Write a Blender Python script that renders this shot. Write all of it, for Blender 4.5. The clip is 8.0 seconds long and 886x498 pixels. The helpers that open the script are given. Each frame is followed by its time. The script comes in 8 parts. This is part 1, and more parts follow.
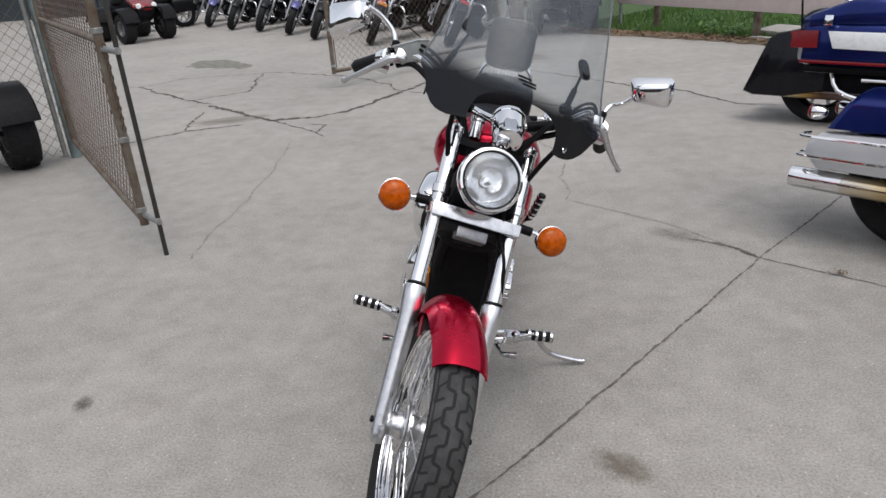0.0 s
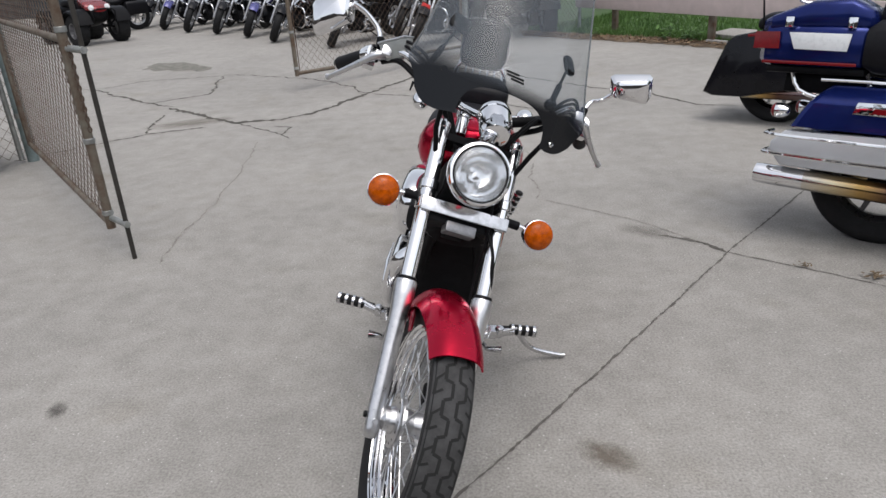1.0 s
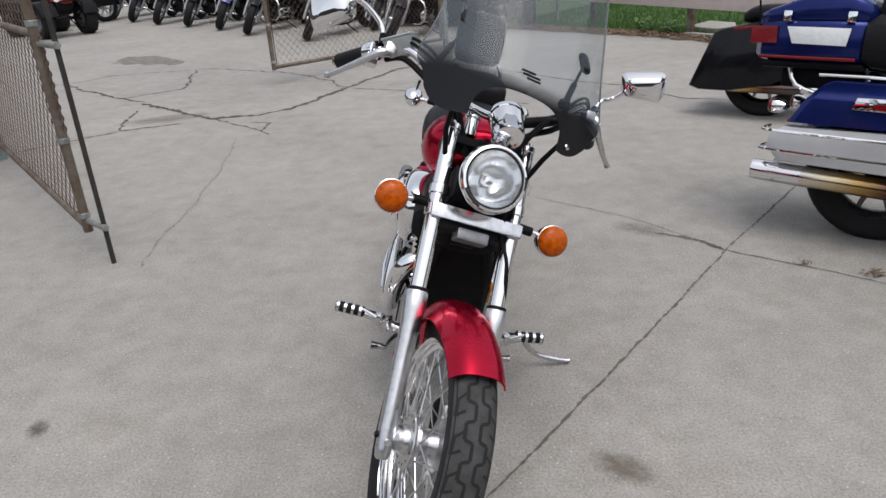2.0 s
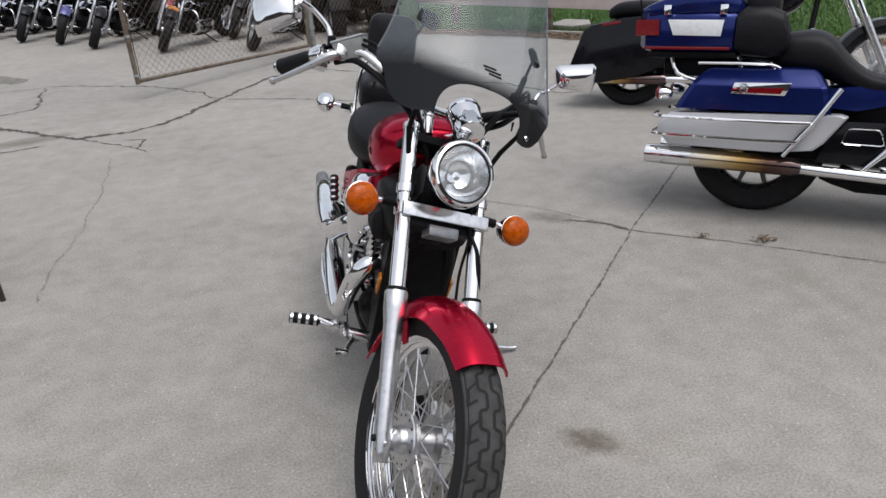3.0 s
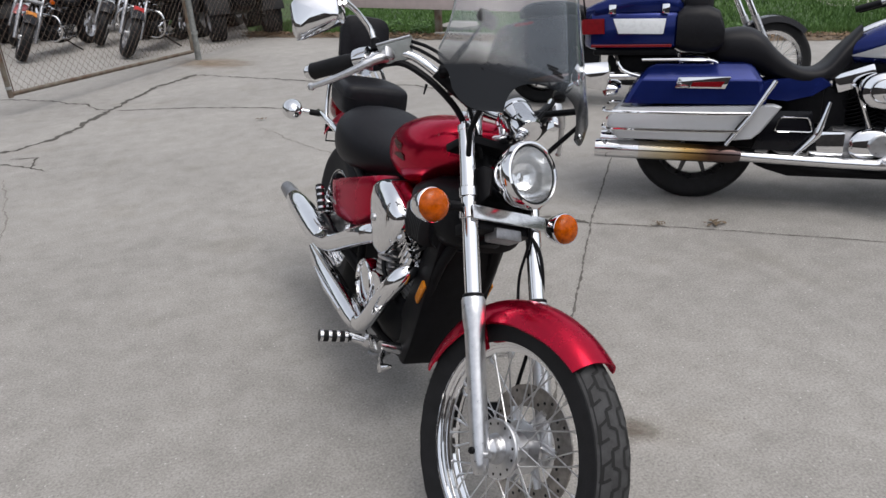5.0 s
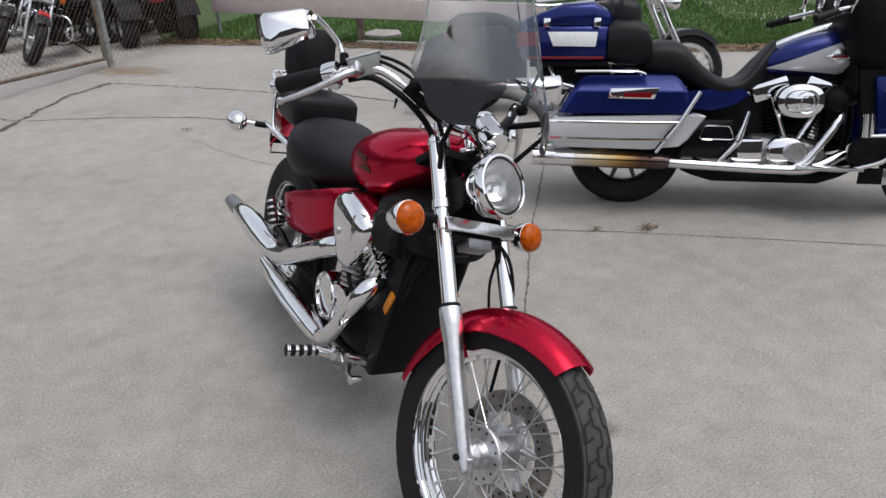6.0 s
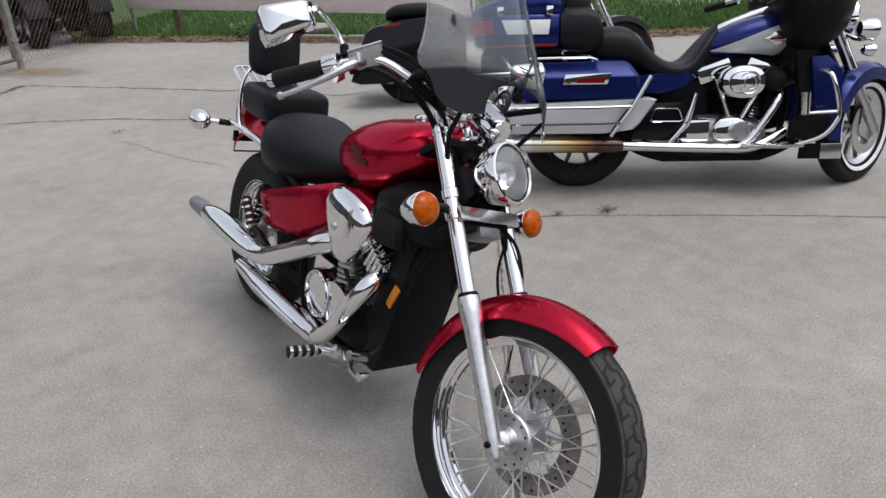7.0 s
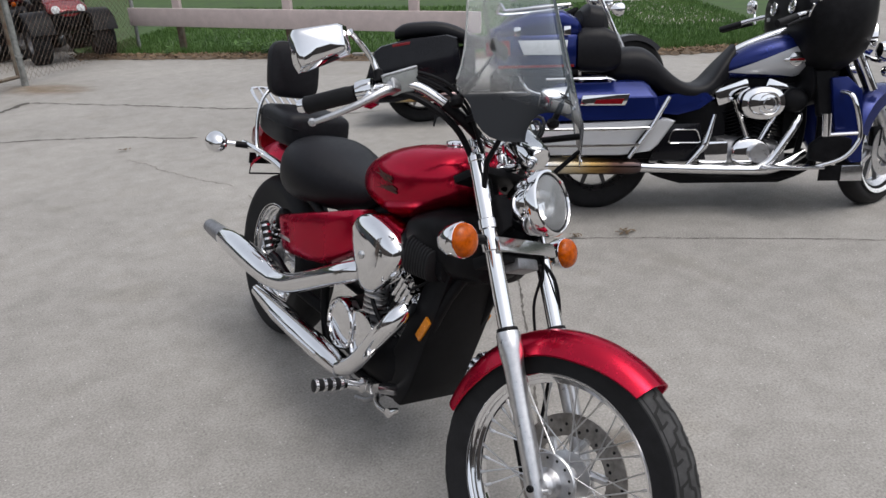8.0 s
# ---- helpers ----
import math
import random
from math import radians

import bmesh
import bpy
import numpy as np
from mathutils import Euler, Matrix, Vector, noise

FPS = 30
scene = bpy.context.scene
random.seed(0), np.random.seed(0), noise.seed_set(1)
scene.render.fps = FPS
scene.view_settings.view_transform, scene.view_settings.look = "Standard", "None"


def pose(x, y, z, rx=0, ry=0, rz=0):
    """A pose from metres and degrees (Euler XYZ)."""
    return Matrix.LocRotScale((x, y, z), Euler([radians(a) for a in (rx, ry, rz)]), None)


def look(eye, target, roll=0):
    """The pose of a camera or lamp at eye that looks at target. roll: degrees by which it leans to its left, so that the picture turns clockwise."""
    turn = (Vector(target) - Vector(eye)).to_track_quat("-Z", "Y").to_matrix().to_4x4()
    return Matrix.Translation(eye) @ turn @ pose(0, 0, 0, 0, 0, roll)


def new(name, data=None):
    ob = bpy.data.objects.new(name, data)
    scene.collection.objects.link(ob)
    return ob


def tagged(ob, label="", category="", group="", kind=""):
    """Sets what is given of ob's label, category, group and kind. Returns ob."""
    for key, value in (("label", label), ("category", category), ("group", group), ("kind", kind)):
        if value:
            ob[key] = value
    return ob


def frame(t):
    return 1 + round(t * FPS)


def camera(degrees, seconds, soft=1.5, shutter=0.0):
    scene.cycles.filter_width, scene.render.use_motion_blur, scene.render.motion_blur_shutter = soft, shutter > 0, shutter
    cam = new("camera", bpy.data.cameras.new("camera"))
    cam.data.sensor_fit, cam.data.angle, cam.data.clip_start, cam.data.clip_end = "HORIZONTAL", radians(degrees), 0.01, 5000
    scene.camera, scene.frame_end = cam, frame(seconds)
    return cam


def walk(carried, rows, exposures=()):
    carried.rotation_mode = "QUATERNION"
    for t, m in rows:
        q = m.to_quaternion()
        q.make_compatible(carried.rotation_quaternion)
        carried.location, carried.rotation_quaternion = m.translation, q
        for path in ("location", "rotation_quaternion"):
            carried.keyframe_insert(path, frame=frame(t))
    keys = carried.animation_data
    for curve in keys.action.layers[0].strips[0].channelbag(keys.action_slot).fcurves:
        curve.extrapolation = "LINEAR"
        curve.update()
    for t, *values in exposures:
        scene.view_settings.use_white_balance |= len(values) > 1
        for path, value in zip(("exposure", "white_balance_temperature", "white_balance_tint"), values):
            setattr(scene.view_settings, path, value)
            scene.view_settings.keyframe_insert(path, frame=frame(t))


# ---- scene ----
cam = camera(63.7, 8.0)
PATH = [
    (0, (0.482, 0.18, 1.45), (0.202, 1.997, 0.662), -4.3),
    (0.5, (0.449, 0.163, 1.442), (0.251, 1.988, 0.649), -4.1),
    (1, (0.405, 0.152, 1.437), (0.238, 1.984, 0.652), -3.7),
    (2.3, (0.236, 0.268, 1.446), (0.224, 2.093, 0.628), -3.2),
    (2.5, (0.175, 0.268, 1.45), (0.26, 2.089, 0.627), -3.2),
    (3, (0.042, 0.246, 1.447), (0.314, 2.05, 0.629), -3.9),
    (3.5, (-0.063, 0.281, 1.454), (0.253, 2.099, 0.681), -3.0),
    (4, (-0.166, 0.385, 1.455), (0.149, 2.224, 0.735), -4.0),
    (4.5, (-0.285, 0.429, 1.467), (0.128, 2.23, 0.701), -3.3),
    (5, (-0.42, 0.416, 1.464), (0.201, 2.125, 0.632), -3.2),
    (5.2, (-0.464, 0.402, 1.472), (0.234, 2.076, 0.628), -3.2),
    (6.5, (-0.629, 0.51, 1.494), (0.267, 2.1, 0.676), -1.4),
    (7, (-0.745, 0.569, 1.492), (0.264, 2.072, 0.643), -2.0),
    (7.5, (-0.785, 0.625, 1.494), (0.288, 2.087, 0.652), -1.1),
    (8, (-0.777, 0.69, 1.503), (0.249, 2.203, 0.692), -1.8),
]
walk(cam, [(t, look(eye, target, roll)) for t, eye, target, roll in PATH])

# ---- light ----
world = bpy.data.worlds.new("overcast_sky")
scene.world = world
world.use_nodes = True
wt = world.node_tree
wt.nodes.clear()
sky = wt.nodes.new("ShaderNodeTexSky")
sky.sky_type, sky.sun_disc, sky.sun_elevation, sky.sun_rotation = "NISHITA", False, radians(72), radians(150)
sky.air_density, sky.dust_density, sky.ozone_density = 1.0, 4.0, 1.0
grey = wt.nodes.new("ShaderNodeHueSaturation")
grey.inputs["Saturation"].default_value = 0.36
back = wt.nodes.new("ShaderNodeBackground")
back.inputs["Strength"].default_value = 0.242
wout = wt.nodes.new("ShaderNodeOutputWorld")
wt.links.new(sky.outputs[0], grey.inputs["Color"])
wt.links.new(grey.outputs[0], back.inputs["Color"])
wt.links.new(back.outputs[0], wout.inputs["Surface"])
sun = new("sun", bpy.data.lights.new("sun", "SUN"))
sun.data.energy, sun.data.angle, sun.data.color = 0.62, radians(50), (1.0, 0.98, 0.95)
sun.matrix_world = look((4.5, -7.8, 28), (0, 0, 0))
scene.view_settings.exposure = 0.0


# ---- materials ----
def mat(name, color, rough=0.5, metal=0.0, vary=0.0, scale=20.0, bump=0.0, bump_scale=200.0, coat=0.0, spec=0.5, color2=None, rand=0.0):
    """Principled surface with colour variation at two scales and fine relief."""
    m = bpy.data.materials.new(name)
    m.use_nodes = True
    nt = m.node_tree
    b = nt.nodes["Principled BSDF"]
    b.inputs["Base Color"].default_value = (*color, 1)
    b.inputs["Roughness"].default_value = rough
    b.inputs["Metallic"].default_value = metal
    b.inputs["Coat Weight"].default_value = coat
    b.inputs["Coat Roughness"].default_value = 0.04
    b.inputs["Specular IOR Level"].default_value = spec
    tc = nt.nodes.new("ShaderNodeTexCoord")
    if vary or color2:
        n1 = nt.nodes.new("ShaderNodeTexNoise")
        n1.inputs["Scale"].default_value, n1.inputs["Detail"].default_value, n1.inputs["Roughness"].default_value = scale, 8, 0.65
        nt.links.new(tc.outputs["Object"], n1.inputs["Vector"])
        ramp = nt.nodes.new("ShaderNodeValToRGB")
        c2 = color2 or tuple(min(1, c * (1 + vary)) for c in color)
        c1 = tuple(c * (1 - vary) for c in color) if not color2 else color
        ramp.color_ramp.elements[0].position, ramp.color_ramp.elements[1].position = 0.35, 0.65
        ramp.color_ramp.elements[0].color, ramp.color_ramp.elements[1].color = (*c1, 1), (*c2, 1)
        nt.links.new(n1.outputs["Fac"], ramp.inputs["Fac"])
        last = ramp.outputs["Color"]
        if rand:
            info = nt.nodes.new("ShaderNodeObjectInfo")
            hsv = nt.nodes.new("ShaderNodeHueSaturation")
            mr = nt.nodes.new("ShaderNodeMapRange")
            mr.inputs["To Min"].default_value, mr.inputs["To Max"].default_value = 1 - rand, 1 + rand
            nt.links.new(info.outputs["Random"], mr.inputs["Value"])
            nt.links.new(mr.outputs[0], hsv.inputs["Value"])
            nt.links.new(last, hsv.inputs["Color"])
            last = hsv.outputs[0]
        nt.links.new(last, b.inputs["Base Color"])
        mr2 = nt.nodes.new("ShaderNodeMapRange")
        mr2.inputs["To Min"].default_value, mr2.inputs["To Max"].default_value = max(0, rough - 0.12 * (rough > 0.2) - 0.02), min(1, rough + 0.1 * (rough > 0.2) + 0.02)
        nt.links.new(n1.outputs["Fac"], mr2.inputs["Value"])
        nt.links.new(mr2.outputs[0], b.inputs["Roughness"])
    if bump:
        n2 = nt.nodes.new("ShaderNodeTexNoise")
        n2.inputs["Scale"].default_value, n2.inputs["Detail"].default_value = bump_scale, 4
        nt.links.new(tc.outputs["Object"], n2.inputs["Vector"])
        bp = nt.nodes.new("ShaderNodeBump")
        bp.inputs["Strength"].default_value, bp.inputs["Distance"].default_value = bump, 0.002
        nt.links.new(n2.outputs["Fac"], bp.inputs["Height"])
        nt.links.new(bp.outputs[0], b.inputs["Normal"])
    return m


def concrete(name, base):
    """Weathered broom-finished concrete: broad mottling, stains, small pale and dark stones, fine pits."""
    m = mat(name, base, 0.85)
    nt = m.node_tree
    b = nt.nodes["Principled BSDF"]
    tc = nt.nodes.new("ShaderNodeTexCoord")

    def noise_node(scale, detail, rough=0.6):
        n = nt.nodes.new("ShaderNodeTexNoise")
        n.inputs["Scale"].default_value, n.inputs["Detail"].default_value, n.inputs["Roughness"].default_value = scale, detail, rough
        nt.links.new(tc.outputs["Object"], n.inputs["Vector"])
        return n

    def ramp(src, p0, p1, c0, c1):
        r = nt.nodes.new("ShaderNodeValToRGB")
        r.color_ramp.elements[0].position, r.color_ramp.elements[1].position = p0, p1
        r.color_ramp.elements[0].color, r.color_ramp.elements[1].color = (*c0, 1), (*c1, 1)
        nt.links.new(src, r.inputs["Fac"])
        return r

    def mix(kind, fac, a, c):
        x = nt.nodes.new("ShaderNodeMix")
        x.data_type, x.blend_type = "RGBA", kind
        if isinstance(fac, float):
            x.inputs["Factor"].default_value = fac
        else:
            nt.links.new(fac, x.inputs["Factor"])
        nt.links.new(a, x.inputs["A"])
        nt.links.new(c, x.inputs["B"])
        return x.outputs["Result"]

    broad = noise_node(0.55, 5)
    mid = noise_node(7.0, 9, 0.7)
    fine = noise_node(120.0, 3)
    c = ramp(broad.outputs["Fac"], 0.3, 0.7, tuple(v * 0.84 for v in base), tuple(v * 1.13 for v in base)).outputs[0]
    c = mix("MULTIPLY", 1.0, c, ramp(mid.outputs["Fac"], 0.3, 0.7, (0.80, 0.795, 0.78), (1.09, 1.09, 1.08)).outputs[0])
    c = mix("MULTIPLY", 1.0, c, ramp(fine.outputs["Fac"], 0.3, 0.7, (0.72, 0.72, 0.72), (1.26, 1.26, 1.25)).outputs[0])
    vor = nt.nodes.new("ShaderNodeTexVoronoi")
    vor.inputs["Scale"].default_value = 62.0
    nt.links.new(tc.outputs["Object"], vor.inputs["Vector"])
    pale = ramp(vor.outputs["Distance"], 0.13, 0.24, (1, 1, 1), (0, 0, 0)).outputs[0]
    sep = nt.nodes.new("ShaderNodeSeparateColor")
    nt.links.new(vor.outputs["Color"], sep.inputs[0])
    pick = ramp(sep.outputs[0], 0.80, 0.97, (0, 0, 0), (0.7, 0.7, 0.7)).outputs[0]
    dark = ramp(sep.outputs[1], 0.80, 0.9, (0, 0, 0), (0.6, 0.6, 0.6)).outputs[0]
    white = nt.nodes.new("ShaderNodeRGB")
    white.outputs[0].default_value = (0.50, 0.48, 0.455, 1)
    black = nt.nodes.new("ShaderNodeRGB")
    black.outputs[0].default_value = (0.12, 0.11, 0.1, 1)
    c = mix("MIX", mix("MULTIPLY", 1.0, pale, pick), c, white.outputs[0])
    c = mix("MIX", mix("MULTIPLY", 1.0, pale, dark), c, black.outputs[0])
    stain = noise_node(1.7, 3, 0.5)
    c = mix("MULTIPLY", 1.0, c, ramp(stain.outputs["Fac"], 0.60, 0.78, (1, 1, 1), (0.86, 0.84, 0.80)).outputs[0])
    nt.links.new(c, b.inputs["Base Color"])
    bp = nt.nodes.new("ShaderNodeBump")
    bp.inputs["Strength"].default_value, bp.inputs["Distance"].default_value = 0.5, 0.003
    nt.links.new(fine.outputs["Fac"], bp.inputs["Height"])
    nt.links.new(bp.outputs[0], b.inputs["Normal"])
    return m


def pane(name, tint, rough=0.0, haze=0.0, ior=1.49, veil=(0.5, 0.53, 0.55)):
    """A thin clear sheet: light passes straight through with a tint, and the surface mirrors by Fresnel."""
    m = bpy.data.materials.new(name)
    m.use_nodes = True
    nt = m.node_tree
    nt.nodes.clear()
    out = nt.nodes.new("ShaderNodeOutputMaterial")
    tr = nt.nodes.new("ShaderNodeBsdfTransparent")
    tr.inputs["Color"].default_value = (*tint, 1)
    gl = nt.nodes.new("ShaderNodeBsdfGlossy")
    gl.inputs["Roughness"].default_value = rough
    fr = nt.nodes.new("ShaderNodeFresnel")
    fr.inputs["IOR"].default_value = ior
    mx = nt.nodes.new("ShaderNodeMixShader")
    nt.links.new(fr.outputs[0], mx.inputs["Fac"])
    nt.links.new(tr.outputs[0], mx.inputs[1])
    nt.links.new(gl.outputs[0], mx.inputs[2])
    last = mx.outputs[0]
    if haze:
        df = nt.nodes.new("ShaderNodeBsdfDiffuse")
        df.inputs["Color"].default_value = (*veil, 1)
        m2 = nt.nodes.new("ShaderNodeMixShader")
        m2.inputs["Fac"].default_value = haze
        nt.links.new(last, m2.inputs[1])
        nt.links.new(df.outputs[0], m2.inputs[2])
        last = m2.outputs[0]
    nt.links.new(last, out.inputs["Surface"])
    return m


CONCRETE = concrete("driveway_concrete", (0.262, 0.250, 0.237))
CHROME = mat("chrome", (0.80, 0.80, 0.81), 0.045, 1.0, vary=0.03, scale=9)
CHROME_WORN = mat("worn_chrome", (0.62, 0.62, 0.63), 0.2, 1.0, vary=0.12, scale=40)
ALLOY = mat("brushed_alloy", (0.6, 0.6, 0.61), 0.32, 1.0, vary=0.1, scale=60, bump=0.06)
CAST = mat("grey_cast_metal", (0.28, 0.28, 0.29), 0.42, 0.9, vary=0.2, scale=50, bump=0.15)
RED = mat("candy_red_paint", (0.42, 0.007, 0.030), 0.27, 0.9, vary=0.12, scale=5, coat=0.22, spec=0.2)
RED.node_tree.nodes["Principled BSDF"].inputs["Specular Tint"].default_value = (0.9, 0.42, 0.52, 1)
BLACK = mat("satin_black", (0.007, 0.007, 0.008), 0.45, 0.0, vary=0.3, scale=30, bump=0.05, spec=0.09)
GLOSSBLACK = mat("gloss_black_paint", (0.006, 0.006, 0.008), 0.15, 0.0, vary=0.2, scale=8, coat=0.15, spec=0.15)
LEATHER = mat("black_vinyl", (0.007, 0.007, 0.009), 0.48, 0.0, vary=0.25, scale=60, bump=0.15, bump_scale=300, spec=0.17)
RUBBER = mat("tyre_rubber", (0.010, 0.010, 0.011), 0.7, 0.0, vary=0.35, scale=25, bump=0.2, bump_scale=160, spec=0.25)
GROOVE = mat("tread_groove", (0.008, 0.008, 0.008), 0.9)
GRIP = mat("grip_rubber", (0.009, 0.009, 0.010), 0.6, vary=0.2, scale=80, bump=0.3, bump_scale=300, spec=0.2)
AMBER = mat("amber_lens", (0.38, 0.068, 0.001), 0.2, 0.0, vary=0.3, scale=70, bump=0.5, bump_scale=150, coat=0.1, spec=0.2)
REDLENS = mat("red_lens", (0.15, 0.004, 0.007), 0.15, 0.0, vary=0.15, scale=50, coat=0.4, spec=0.3)
MIRROR = mat("mirror_glass", (0.86, 0.87, 0.88), 0.02, 1.0)
LENS = pane("headlamp_glass", (0.97, 0.98, 0.99), haze=0.15, veil=(0.8, 0.82, 0.83))
# paler than RUBBER: dust, and sky light painted onto the tread
TREADM = mat("dusty_skylit_tread_rubber", (0.042, 0.042, 0.043), 0.8, 0.0, vary=0.3, scale=30, bump=0.2, bump_scale=120, spec=0.3)


def screen_acrylic(name):
    """Clear acrylic that is dyed black towards its foot; the mesh carries the depth of the dye as 'dye'."""
    # the bluish veil paints sky reflection and haze over the clear sheet
    m = pane(name, (0.78, 0.80, 0.81), haze=0.115, ior=1.38, veil=(0.40, 0.47, 0.55))
    nt = m.node_tree
    out = nt.nodes["Material Output"]
    clear = out.inputs["Surface"].links[0].from_socket
    dark = nt.nodes.new("ShaderNodeBsdfPrincipled")
    dark.inputs["Base Color"].default_value = (0.008, 0.009, 0.011, 1)
    dark.inputs["Roughness"].default_value = 0.2
    dark.inputs["Specular IOR Level"].default_value = 0.22
    at = nt.nodes.new("ShaderNodeAttribute")
    at.attribute_name = "dye"
    mx = nt.nodes.new("ShaderNodeMixShader")
    nt.links.new(at.outputs["Fac"], mx.inputs["Fac"])
    nt.links.new(clear, mx.inputs[1])
    nt.links.new(dark.outputs[0], mx.inputs[2])
    nt.links.new(mx.outputs[0], out.inputs["Surface"])
    return m


SCREEN = screen_acrylic("dyed_clear_acrylic")
DISC = mat("brake_disc_steel", (0.30, 0.28, 0.26), 0.38, 1.0, vary=0.3, scale=40)
BLUE = mat("deep_blue_paint", (0.008, 0.017, 0.110), 0.24, 0.5, vary=0.15, scale=6, coat=0.2, spec=0.2)
SILVER = mat("silver_paint", (0.50, 0.51, 0.53), 0.35, 0.2, vary=0.04, scale=6, coat=0.5)
WHITEPANEL = mat("white_reflector", (0.72, 0.74, 0.75), 0.3, vary=0.06, scale=30)
HEATED = mat("heat_blued_pipe", (0.6, 0.55, 0.45), 0.16, 1.0)
# temper colours run along the pipe from straw to purple towards the engine
hn = HEATED.node_tree
htc, hsep, hmap, hramp = (hn.nodes.new(k) for k in ("ShaderNodeTexCoord", "ShaderNodeSeparateXYZ", "ShaderNodeMapRange", "ShaderNodeValToRGB"))
hn.links.new(htc.outputs["Object"], hsep.inputs[0])
hn.links.new(hsep.outputs["X"], hmap.inputs["Value"])
hmap.inputs["From Min"].default_value, hmap.inputs["From Max"].default_value = -0.32, 0.22
hn.links.new(hmap.outputs[0], hramp.inputs["Fac"])
hramp.color_ramp.elements[0].color, hramp.color_ramp.elements[1].color = (0.7, 0.68, 0.64, 1), (0.13, 0.10, 0.10, 1)
for hp, hc in ((0.3, (0.62, 0.52, 0.34, 1)), (0.5, (0.42, 0.27, 0.10, 1)), (0.72, (0.11, 0.06, 0.045, 1))):
    hramp.color_ramp.elements.new(hp).color = hc
hn.links.new(hramp.outputs[0], hn.nodes["Principled BSDF"].inputs["Base Color"])
GALV = mat("galvanised_pipe", (0.30, 0.31, 0.30), 0.5, 0.7, vary=0.3, scale=14, bump=0.1)
RUSTY = mat("rusty_galvanised_pipe", (0.17, 0.155, 0.125), 0.65, 0.3, scale=9, color2=(0.10, 0.06, 0.038), bump=0.2)
WIRE = mat("rusty_fence_wire", (0.115, 0.095, 0.075), 0.6, 0.3, scale=9, color2=(0.085, 0.042, 0.025))
# barely metallic grey that holds the reservoir's pale reflection as colour
SATIN = mat("reflection_grey_alloy", (0.34, 0.36, 0.355), 0.42, 0.35, vary=0.12, scale=40)
DARKROD = mat("dark_weathered_steel", (0.035, 0.032, 0.028), 0.6, 0.3, vary=0.3, scale=14)
CRACKMAT = mat("dirt_filled_crack", (0.055, 0.050, 0.042), 0.95, vary=0.4, scale=40)
PALEJOINT = mat("worn_joint_filler", (0.088, 0.082, 0.073), 0.95, vary=0.3, scale=25)
FAINT = mat("dusty_hairline", (0.17, 0.158, 0.142), 0.95, vary=0.3, scale=25)


# ---- building helpers ----
def sub(a, b, t):
    return tuple(x + (y - x) * t for x, y in zip(a, b))


def curve_pts(pts, n=6):
    """Catmull-Rom through the points."""
    out = []
    for i in range(len(pts) - 1):
        p0, p1, p2, p3 = (Vector(pts[max(0, min(len(pts) - 1, k))]) for k in (i - 1, i, i + 1, i + 2))
        for j in range(n):
            t = j / n
            out.append(0.5 * ((2 * p1) + (p2 - p0) * t + (2 * p0 - 5 * p1 + 4 * p2 - p3) * t * t + (3 * p1 - p0 - 3 * p2 + p3) * t**3))
    out.append(Vector(pts[-1]))
    return out


def oval(w, h, n=2.4, seg=20):
    """Points of a super-ellipse of half sizes w, h."""
    out = []
    for k in range(seg):
        a = 2 * math.pi * k / seg
        c, s = math.cos(a), math.sin(a)
        out.append((w * math.copysign(abs(c) ** (2 / n), c), h * math.copysign(abs(s) ** (2 / n), s)))
    return out


def axis_m(origin, way):
    """A frame at origin whose z runs along way."""
    return Matrix.Translation(origin) @ Vector(way).to_track_quat("Z", "Y").to_matrix().to_4x4()


